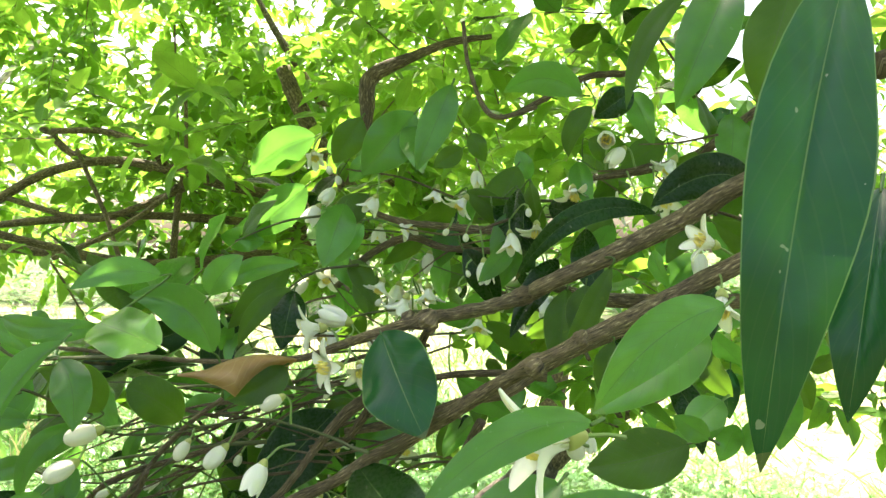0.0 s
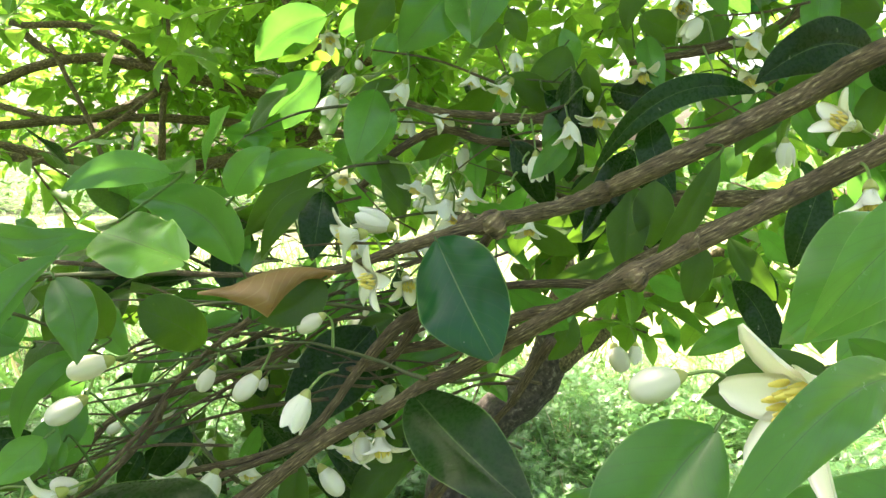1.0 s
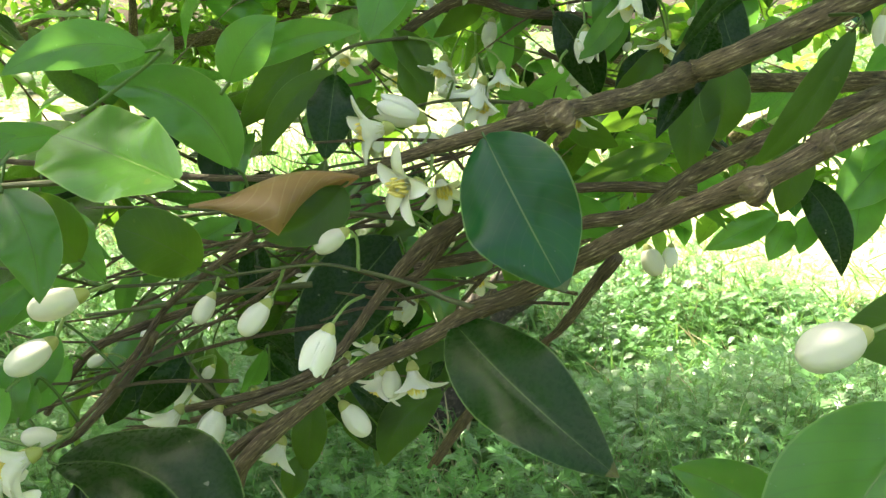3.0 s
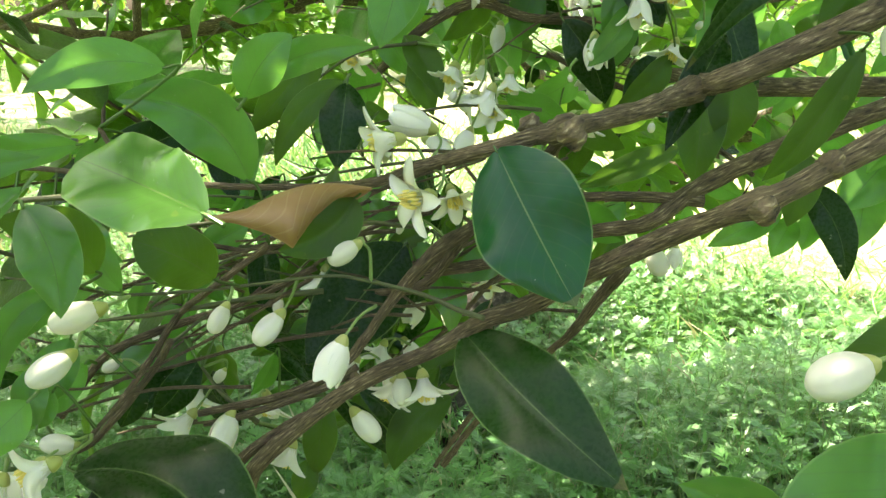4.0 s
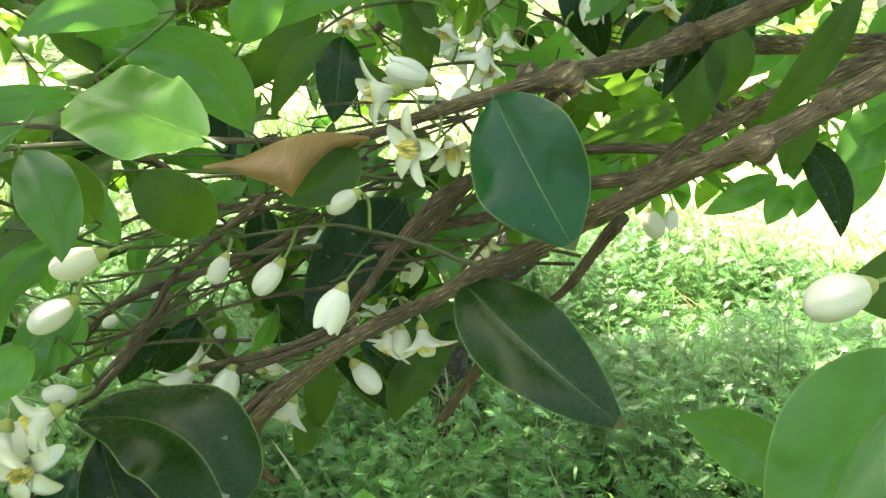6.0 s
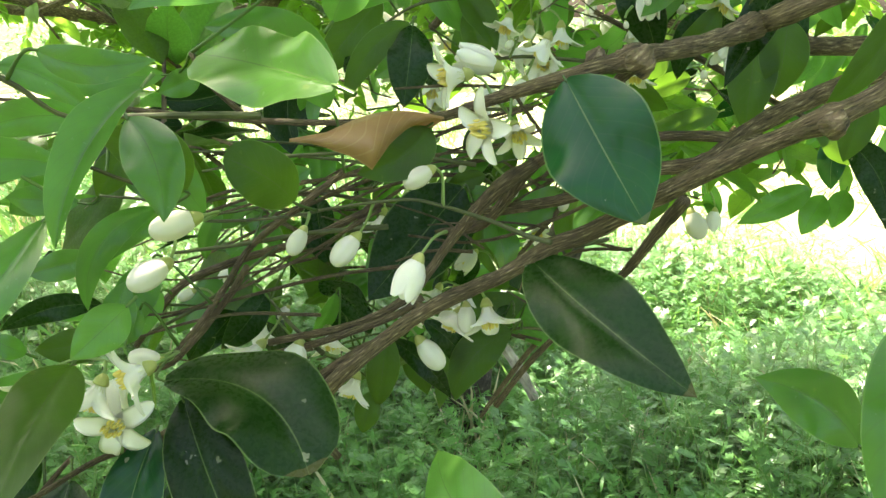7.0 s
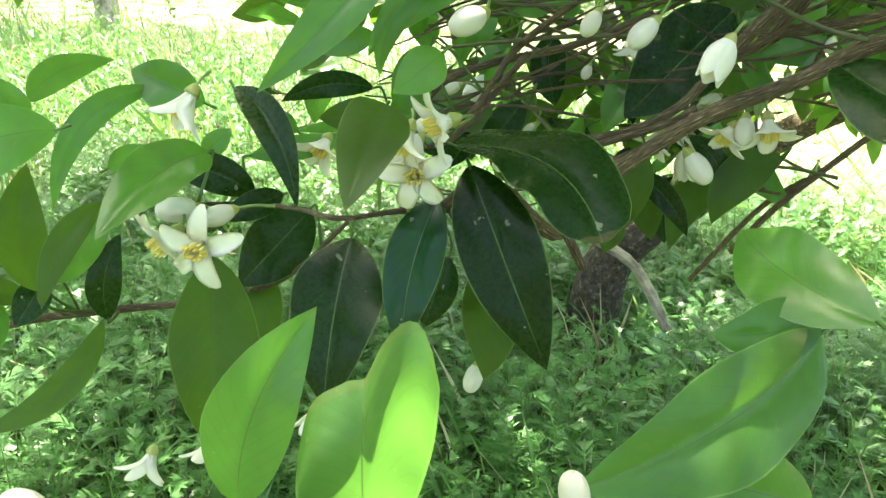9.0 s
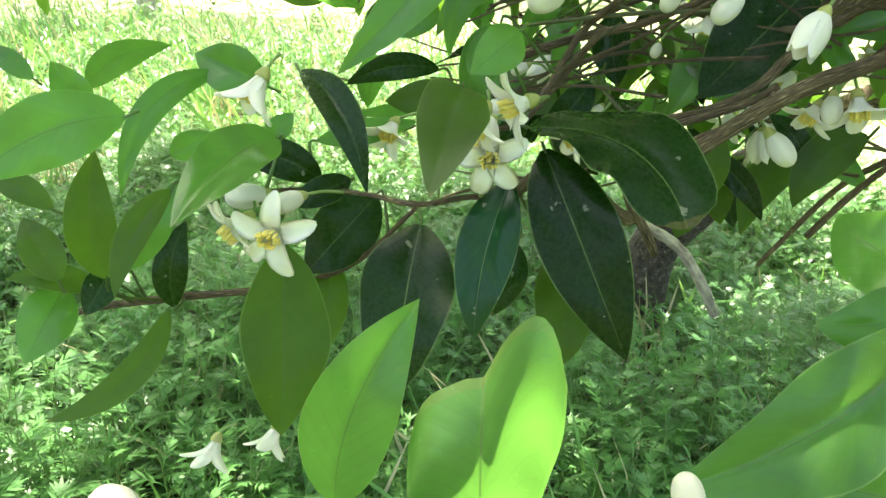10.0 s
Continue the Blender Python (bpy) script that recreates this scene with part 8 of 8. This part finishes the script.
def gather(name, places, shape, mat, parent, label=""):
    """Many small pieces as one mesh: places is a list of 4x4 arrays."""
    pts, quads, uv = shape
    m = np.array(places)
    verts = np.einsum("nij,pj->npi", m[:, :3, :3], pts) + m[:, None, :3, 3]
    faces = quads[None] + (np.arange(len(m)) * len(pts))[:, None, None]
    n = quads.shape[1]
    me = bpy.data.meshes.new(name)
    me.vertices.add(verts.shape[0] * verts.shape[1])
    me.vertices.foreach_set("co", verts.astype(np.float32).ravel())
    loops = faces.reshape(-1)
    me.loops.add(len(loops))
    me.loops.foreach_set("vertex_index", loops.astype(np.int32))
    me.polygons.add(len(loops) // n)
    me.polygons.foreach_set("loop_start", np.arange(0, len(loops), n, dtype=np.int32))
    layer = me.uv_layers.new(name="UVMap")
    layer.data.foreach_set("uv", np.tile(uv, (len(m), 1))[loops].astype(np.float32).ravel())
    me.polygons.foreach_set("use_smooth", np.ones(len(loops) // n, dtype=bool))
    me.materials.append(mat)
    me.update(calc_edges=True)
    ob = new(name, me)
    if parent is not None:
        ob.parent = parent
    return tagged(ob, label=label, kind="stuff")


def bases(rows):
    """Rows of way (3), up (3), scale and place (3) as 4x4 poses."""
    rows = np.asarray(rows, dtype=float)
    along, up, scale, place = rows[:, :3], rows[:, 3:6], rows[:, 6:7], rows[:, 7:]
    along = along / (np.linalg.norm(along, axis=1)[:, None] + 1e-9)
    side = np.cross(up, along)
    side /= np.linalg.norm(side, axis=1)[:, None] + 1e-9
    up = np.cross(along, side)
    m = np.zeros((len(rows), 4, 4))
    m[:, :3, 0], m[:, :3, 1], m[:, :3, 2], m[:, :3, 3], m[:, 3, 3] = along * scale, side * scale, up * scale, place, 1
    return m


def sprays(rng, centres, leaf_length, leaves, reach):
    """Short leafy shoots at the given centres: rows for bases() and shoot lines."""
    rows, lines = [], []
    for c in centres:
        hx, hy, hz = rng.normal(size=3) * (1, 1, 0.45)
        n = math.sqrt(hx * hx + hy * hy + hz * hz) + 1e-9
        hx, hy, hz = hx / n, hy / n, hz / n
        length = reach * rng.uniform(0.7, 1.3)
        lines.append([(c[0] + hx * length * s, c[1] + hy * length * s, c[2] + hz * length * s - 0.12 * length * s * s) for s in (0, 0.33, 0.66, 1.0)])
        flat = math.hypot(hx, hy) + 1e-9
        sx, sy = hy / flat, -hx / flat
        count = int(rng.integers(leaves[0], leaves[1]))
        wild = rng.normal(size=(count, 5))
        for k in range(count):
            s = (k + 0.6) / count
            turn = 2.4 * k + 0.3 * wild[k, 0]
            a, b = math.cos(turn), 0.6 * math.sin(turn)
            rows.append((hx * 0.55 + sx * a, hy * 0.55 + sy * a, hz * 0.55 + b - 0.28,
                         0.35 * wild[k, 1], 0.35 * wild[k, 2], 1 + 0.35 * wild[k, 3], leaf_length * min(1.35, max(0.55, 0.95 + 0.22 * wild[k, 4])),
                         c[0] + hx * length * s, c[1] + hy * length * s, c[2] + hz * length * s - 0.12 * length * s * s))
    return rows, lines


def shoots(name, lines, radius, mat, parent):
    """All the thin shoots of a crown as one mesh of tapered three-sided stems."""
    verts, faces = [], []
    for line in lines:
        start = len(verts)
        for k, p in enumerate(line):
            r = radius * (1 - 0.6 * k / (len(line) - 1))
            for a in (0.0, 2.1, 4.2):
                verts.append((p[0] + r * math.cos(a), p[1] + r * math.sin(a), p[2] + r * 0.6 * math.sin(a + 1)))
        for k in range(len(line) - 1):
            for j in range(3):
                faces.append((start + 3 * k + j, start + 3 * k + (j + 1) % 3, start + 3 * k + 3 + (j + 1) % 3, start + 3 * k + 3 + j))
    ob = mesh_object(name, verts, faces, mat, parent, [(p[0], p[1]) for p in verts])
    return tagged(ob, kind="stuff")


def crown_points(rng, count, low, high, keep):
    got = []
    while len(got) < count:
        p = np.array([rng.uniform(a, b) for a, b in zip(low, high)])
        if keep(p, rng):
            got.append(p)
    return got


rng = np.random.default_rng(11)


def low_edge(x, y):
    """The underside of the crown's near skirt."""
    return 0.93 + 0.45 * max(0.0, x + 0.1) - 0.35 * (y - 0.83)


GAPS = ((-0.232, 0.262, 1.04, 0.09), (0.083, 0.338, 1.202, 0.01), (-0.118, 0.393, 0.998, 0.0), (-0.175, 0.40, 1.206, -0.04), (-0.29, 0.45, 1.18, -0.03))


def in_gap(p):
    """Small holes cut in the unseen crown so that sun patches land on chosen outer leaves."""
    for x, y, z, r in GAPS:
        if ((Vector(p) - Vector((x, y, z))).cross(toward)).length < r + 0.11:
            return True
    return False


# unseen sprays, added above the view to shade the near branch
def unseen_overhead(p, rng):
    x, y, z = p
    if in_gap(p):
        return False
    if noise.noise(Vector(p) * 1.5) < -0.15:
        return False
    return z > 1.44 + 0.38 * max(y, 0.0)


def back(p, rng):
    """Unseen clumps added behind, with open sky between, to break up the leaves' reflections."""
    return noise.noise(Vector(p) * 1.9) > 0.0 and p[2] > 1.62


# further unseen sprays that close sun leaks over the near leaves
def shade_cover(p, rng):
    return p[2] > 1.46 + 0.38 * max(p[1], 0.0) and not in_gap(p)


def far_side(p, rng):
    x, y, z = p
    if noise.noise(Vector((x, y, z)) * 1.3) < (-0.18 if z < 1.9 else -0.02) or x > 0.3 and y > 2.2 or x < -1.1 and rng.uniform() < (0.3 if z < 1.8 else 0.75) or x > 0.1 and z > 1.6 and rng.uniform() < 0.5 or x > 0.35 and rng.uniform() < 0.4:
        return False
    if x < -0.1 and y < 2.25 and z < 2.05 and rng.uniform() < 0.85:
        return False
    return z > 1.16 + 0.08 * math.sin(x * 3) - (0.3 if x > 0.25 else 0.0) or rng.uniform() < 0.04 and z > 0.95


def mid_skirt(p, rng):
    x, y, z = p
    if -0.26 < x < 0.42 and y < 1.0 and z > 1.04:
        return False
    if x < -0.25 and z > 1.2 or x > 0.05 and rng.uniform() < 0.35:
        return False
    return z > low_edge(x, y) + 0.05 + (0.12 if x < -0.3 else 0.0) and noise.noise(Vector(p) * 4) > -0.25 and z < 1.42 + 0.36 * (y - 0.1)


# over and shade: out of view, added to shape sun and reflections
over = crown_points(rng, 330, (-2.4, 0.1, 1.5), (1.8, 1.2, 2.7), unseen_overhead)
shade = crown_points(rng, 640, (-1.0, 0.4, 1.6), (0.8, 1.7, 2.5), unseen_overhead) + crown_points(rng, 110, (-0.75, 0.7, 1.8), (0.15, 1.25, 2.4), unseen_overhead) + crown_points(rng, 75, (-0.75, 0.6, 1.75), (0.3, 1.25, 2.35), shade_cover) + crown_points(rng, 20, (-0.5, 0.8, 1.85), (-0.3, 1.0, 2.15), shade_cover)
over += crown_points(rng, 230, (-1.8, -1.9, 1.6), (1.8, 0.1, 2.6), back)
behind = crown_points(rng, 1700, (-3.4, 1.2, 0.9), (1.9, 3.8, 2.9), far_side) + crown_points(rng, 350, (-2.6, 2.5, 1.1), (0.3, 3.9, 2.4), far_side)
rows, lines = sprays(rng, over + shade, 0.085, (8, 13), 0.22)
more_rows, more_lines = sprays(rng, behind, 0.068, (11, 17), 0.22)
rows, lines = rows + more_rows, lines + more_lines


def sunlit(p):
    """True inside a break cut in the crown to let sun onto chosen leaves and weeds behind the branches."""
    for x, y, z, r in ((-0.12, 0.92, 1.33, 0.135), (0.10, 1.0, 1.30, 0.12), (-0.40, 0.95, 1.32, 0.10), (-0.1, 1.5, 1.4, 0.15), (0.45, 1.1, 1.15, 0.15), (0.22, 2.3, 0.25, 0.13), (0.40, 2.45, 0.25, 0.10)):
        d = Vector(p) - Vector((x, y, z))
        if d.dot(toward) > 0.03 and d.cross(toward).length < r:
            return True
    return False


# sprays added at the crown's far edge, placed to shade the weeds behind the branch
shade_rng = np.random.default_rng(23)
shade_rows, shade_lines = sprays(shade_rng, [shade_rng.uniform((0.0, 2.75, 1.95), (0.9, 3.35, 2.5)) for _ in range(85)], 0.075, (10, 15), 0.22)
left_rows, left_lines = sprays(shade_rng, [shade_rng.uniform((-2.4, 2.2, 1.9), (-1.0, 3.3, 2.6)) for _ in range(110)], 0.075, (10, 15), 0.22)
rows, lines = rows + shade_rows + left_rows, lines + shade_lines + left_lines
# unseen sprays above the outermost twigs are dropped to let skylight reach the leaves
rows = [r for r in rows if not (-1.3 < r[7] < 0.5 and -0.6 < r[8] < 0.5)]
lines = [l for l in lines if not (-1.3 < l[1][0] < 0.5 and -0.6 < l[1][1] < 0.5)]
rows = [r for r in rows if not sunlit(r[7:10])]
lines = [l for l in lines if not sunlit(l[1])]
gather("foliage", bases(rows), SHAPE, CANOPY, citrus, "dense bright green canopy leaves against the sky, with unseen sprays added for shade")
shoots("shoot", lines, 0.0022, BARK, citrus)

# leaves deeper in the near skirt, each a part of its own
skirt = crown_points(rng, 16, (-0.45, 0.66, 0.90), (0.25, 0.90, 1.30), mid_skirt) + crown_points(rng, 40, (-0.75, 0.70, 0.85), (0.65, 1.2, 1.85), mid_skirt)
rows, lines = sprays(rng, skirt, 0.080, (4, 6), 0.15)
shapes = []
for number, (kind, bend, fold) in enumerate((("m", 0.06, 0.15), ("y", -0.05, 0.3), ("o", 0.08, 0.1), ("y", 0.05, 0.25), ("o", 0.1, 0.05))):
    pattern = leaf((0, 0, 0), (1, 0, 0), (0, 0, 1), 0.46, kind, bend, 0.05 * (number - 2), fold, stalk=0.0)
    shapes.append(pattern.data)
    bpy.data.objects.remove(pattern)
for number, m in enumerate(bases(rows)[:300]):
    ob = new("leaf", shapes[number * 7 % 5])
    ob.parent = citrus
    ob.matrix_basis = Matrix(m.tolist())
shoots("shoot", lines, 0.0026, BARK, citrus)

# leaves of the crown's right side, hanging in front of the bright meadow
screen = random.Random(77)
for low, high, slope, count in (((0.34, 1.05, 0.13), (0.95, 1.75, 0.42), 0.324, 46), ((0.36, 0.95, 1.24), (1.0, 1.6, 1.62), 0.0, 46)):
    for _ in range(count):
        x, y, z = (screen.uniform(a, b) for a, b in zip(low, high))
        if slope:
            z += 1.24 - slope * (y - 0.18)
        size = screen.uniform(0.07, 0.105)
        drop = Vector((screen.uniform(-0.9, 0.6), screen.uniform(-0.5, 0.3), -screen.uniform(0.35, 1.0))).normalized()
        leaf((x, y, z), Vector((x, y, z)) + drop * size, (screen.uniform(-0.5, 0.5), -1.0, screen.uniform(-0.1, 0.7)), size * screen.uniform(0.36, 0.5),
             screen.choice("yyyoog"), 0.08, screen.uniform(-0.1, 0.1), 0.12, stalk=0.012)

# ---- ground and weeds ----
def ground_height(x, y):
    return 0.05 * noise.noise(Vector((x * 0.35, y * 0.35, 0.0))) + 0.02 * noise.noise(Vector((x * 1.4, y * 1.4, 3.0)))


def build_ground():
    near = list(np.linspace(-14, 14, 71))
    xs = [-400, -150, -60, -25] + near + [25, 60, 150, 400]
    verts = [(x, y + 3, ground_height(x, y + 3)) for y in xs for x in xs]
    n = len(xs)
    faces = [(j * n + i, j * n + i + 1, (j + 1) * n + i + 1, (j + 1) * n + i) for j in range(n - 1) for i in range(n - 1)]
    ob = mesh_object("ground", verts, faces, SOIL)
    return tagged(ob, "dark soil with moss and leaf litter under weeds", "ground", kind="structure")


ground = build_ground()


def field_edge(x):
    """Where the weeds give way to the pale ground that paints the meadow's glare."""
    return (4.3 - 1.05 * min(1.0, max(0.0, x - 0.85) / 0.85) if x > 0.6 else 4.3 + min(1.0, (0.6 - x) / 1.2) * 3.0) + 0.25 * noise.noise(Vector((x * 0.9, 0.0, 5.0)))


def build_field():
    verts, faces = [], []
    xs = np.linspace(-12, 14, 79)
    for x in xs:
        for s in np.linspace(0, 1, 14):
            y = field_edge(x) + (16.0 - field_edge(x)) * s * s
            verts.append((x, y, ground_height(x, y) + 0.006))
    for i in range(len(xs) - 1):
        for j in range(13):
            faces.append((i * 14 + j, (i + 1) * 14 + j, (i + 1) * 14 + j + 1, i * 14 + j + 1))
    return tagged(mesh_object("field", verts, faces, GLARE_GROUND), "pale straw-toned ground that paints the sunlit meadow's glare", "field", kind="structure")


field = build_field()


def blade_shape():
    """A narrow pointed leaflet of unit length that droops."""
    pts, uv, faces = [], [], []
    for s, w in ((0, 0.03), (0.35, 0.10), (0.7, 0.075), (1.0, 0.004)):
        for v in (-1, 1):
            pts.append((s, w * v, -0.35 * s * s))
            uv.append((s, 0.5 + 0.5 * v))
    for i in range(3):
        faces.append((2 * i, 2 * i + 1, 2 * i + 3, 2 * i + 2))
    return np.array(pts), np.array(faces), np.array(uv)


def lobed_shape():
    """A deeply cut weed leaf of unit length: a midrib with paired narrow lobes and one at the end."""
    pts, uv, faces = [], [], []

    def lobe(x, y, way, length, width):
        c, d = math.cos(way), math.sin(way)
        start = len(pts)
        for s, w in ((0.0, 0.35), (0.5, 1.0), (1.0, 0.03)):
            for v in (-1, 1):
                px, py = s * length, w * width * v
                qx, qy = x + px * c - py * d, y + px * d + py * c
                pts.append((qx, qy, -0.22 * qx * qx - 0.35 * qy * qy))
                uv.append((s, 0.5 + 0.5 * v))
        for i in range(2):
            faces.append((start + 2 * i, start + 2 * i + 1, start + 2 * i + 3, start + 2 * i + 2))

    lobe(0.0, 0.0, 0.0, 0.66, 0.028)
    lobe(0.58, 0.0, 0.0, 0.42, 0.050)
    for x, length in ((0.24, 0.25), (0.40, 0.40), (0.56, 0.40), (0.66, 0.27)):
        for sign in (-1, 1):
            lobe(x, 0.0, sign * (0.90 - 0.5 * x), length, 0.036)
    return np.array(pts), np.array(faces), np.array(uv)


BLADE = blade_shape()
LOBED = lobed_shape()
STRAND = (BLADE[0] * (1, 0.22, 1.6), BLADE[1], BLADE[2])


def weeds(rng, count, low, high, tall, leaf_length, cut=False):
    rows, stems = [], []
    for _ in range(count):
        x, y = rng.uniform(low[0], high[0]), rng.uniform(low[1], high[1])
        if y > field_edge(x) and y < 13.0 and rng.uniform() < (0.86 if x > 0.6 else 0.5 if y < 7.0 else 0.7):
            continue
        if abs(x - 0.05) < 0.16 and abs(y - 2.2) < 0.28 and rng.uniform() < 0.85:
            continue
        z = ground_height(x, y)
        h = tall * rng.uniform(0.4, 1.15) * (0.75 + 0.9 * noise.noise(Vector((x * 1.3, y * 1.3, 7.0))))
        h = max(0.06, h)
        lx, ly = rng.normal(size=2) * 0.18 * h
        stems.append([(x + lx * s * s, y + ly * s * s, z + h * s) for s in (0, 0.35, 0.7, 1.0)])
        turn = rng.uniform(0, 6.28)
        wild = rng.uniform(size=(11, 4))
        for k in range(11):
            s = 0.15 + 0.85 * k / 10
            turn += 2.2
            cx, cy = math.cos(turn), math.sin(turn)
            px, py, pz = x + lx * s * s, y + ly * s * s, z + h * s
            size = leaf_length * (0.6 + 0.6 * wild[k, 0]) * (1.15 - 0.5 * s)
            tilt = 0.25 + 0.7 * s
            ux, uy = 0.5 * (wild[k, 1] - 0.5), 0.5 * (wild[k, 2] - 0.5)
            rows.append((cx, cy, tilt, ux, uy, 1, size, px, py, pz))
            if wild[k, 3] < 0.6 and not cut:
                for sign in (-0.8, 0.8):
                    rows.append((cx - sign * cy, cy + sign * cx, tilt, 0, 0, 1, size * 0.6, px + cx * size * 0.3, py + cy * size * 0.3, pz + tilt * size * 0.3))
    return rows, stems


cut_rows, cut_stems = weeds(rng, 3300, (-2.2, 0.9), (2.2, 3.6), 0.30, 0.100, cut=True)
near_rows, near_stems = weeds(rng, 2300, (-2.6, 0.8), (2.6, 4.0), 0.32, 0.060)
mid_rows, mid_stems = weeds(rng, 4000, (-6.5, 3.6), (6.5, 9.0), 0.5, 0.10)
side_rows, side_stems = weeds(rng, 1100, (-6.5, -4.0), (6.5, 0.8), 0.35, 0.10)
for low, high in (((-6.5, 0.8), (-2.6, 3.6)), ((2.6, 0.8), (6.5, 3.6))):
    more_rows, more_stems = weeds(rng, 260, low, high, 0.38, 0.10)
    side_rows, side_stems = side_rows + more_rows, side_stems + more_stems
near_rows, near_stems = near_rows + side_rows, near_stems + side_stems
far_rows, far_stems = weeds(rng, 900, (-16.0, 8.5), (18.0, 13.5), 0.6, 0.24)
hedge_rows, hedge_stems = weeds(rng, 1300, (-26.0, 13.5), (28.0, 22.0), 2.2, 0.45)
far_rows, far_stems = far_rows + hedge_rows, far_stems + hedge_stems


def grass(rng, count, low, high, tall):
    """Single arching blades between the weeds."""
    rows = []
    spots = rng.uniform((low[0], low[1]), (high[0], high[1]), size=(count, 2))
    wild = rng.normal(size=(count, 4))
    for (x, y), w in zip(spots, wild):
        if y > field_edge(x) and w[0] * w[1] > (-0.7 if x > 0.6 else -0.2):
            continue
        rows.append((0.5 * w[0], 0.5 * w[1], 1.0, w[2], w[3], 0.1, tall * (0.8 + 0.3 * w[2] if abs(w[2]) < 1.5 else 0.7), x, y, ground_height(x, y)))
    return rows


blade_rows = grass(rng, 5000, (-2.6, 0.8), (2.6, 4.2), 0.22) + grass(rng, 9000, (-6.5, 3.8), (6.5, 9.0), 0.40)
tagged(gather("grass", bases(blade_rows), STRAND, WEED, None, "thin green grass blades growing between the weeds"), category="grass")
straw_rows = grass(rng, 1500, (-2.6, 0.9), (2.6, 4.2), 0.22) + grass(rng, 1800, (-6.5, 3.8), (6.5, 9.0), 0.40)
tagged(gather("dry_grass", bases(straw_rows), STRAND, STRAW, None, "pale dry grass blades standing among the weeds"), category="grass")
weed_patch = tagged(gather("weeds", bases(near_rows + mid_rows + far_rows), BLADE, WEED, None, "dense feathery green weeds covering the ground"), category="weeds")
cut_leaves = gather("cut_leaves", bases(cut_rows), LOBED, WEED, weed_patch, "deeply cut pale-tipped weed leaves")
stem_patch = shoots("weed_stems", cut_stems + near_stems + mid_stems + far_stems, 0.0018, GREEN, weed_patch)


# ---- trees beyond the meadow ----
def far_tree(x, y, tall, seed):
    rng = np.random.default_rng(seed)
    ob = tagged(new("tree"), "leafy tree with a pale grey trunk beyond the meadow", "tree", "trees beyond the meadow")
    ob.location = (x, y, ground_height(x, y))
    lean = rng.normal(size=2) * 0.15
    limb("trunk", [(0, 0, -0.1, 0.17), (0.02, 0, 0.6, 0.13), (lean[0], lean[1], 1.8, 0.11), (lean[0] * 2, lean[1] * 2, tall * 0.7, 0.05)], ob, PALE_BARK, 12, 5, 0.15)
    for k in range(4):
        a = k * 1.7 + rng.uniform(0, 1)
        limb("limb", [(lean[0], lean[1], 1.6 + 0.25 * k, 0.06), (lean[0] + 0.7 * math.cos(a), lean[1] + 0.7 * math.sin(a), 2.2 + 0.3 * k, 0.04),
                      (lean[0] + 1.6 * math.cos(a), lean[1] + 1.6 * math.sin(a), 2.8 + 0.35 * k, 0.012)], ob, PALE_BARK, 7, 4, 0.15)
    centres = []
    while len(centres) < 150:
        p = rng.uniform((-2.3, -2.3, 1.7), (2.3, 2.3, tall))
        if (p[0] / 2.3) ** 2 + (p[1] / 2.3) ** 2 + ((p[2] - tall * 0.6) / (tall * 0.42)) ** 2 < 1 + 0.5 * noise.noise(Vector(p) + Vector((seed, 0, 0))):
            centres.append(p)
    rows, lines = sprays(rng, centres, 0.20, (9, 14), 0.5)
    gather("crown", bases(rows), SHAPE, CANOPY, ob)
    return ob


for n, (x, y, tall) in enumerate(((-5.35, 9.4, 5.0), (-9.5, 12.5, 6.0), (-2.0, 14.5, 5.5), (3.5, 16.0, 6.5), (9.0, 13.0, 5.5), (-14.0, 17.0, 7.0), (14.0, 20.0, 7.0), (-6.0, 21.0, 7.5))):
    far_tree(x, y, tall, 40 + n)
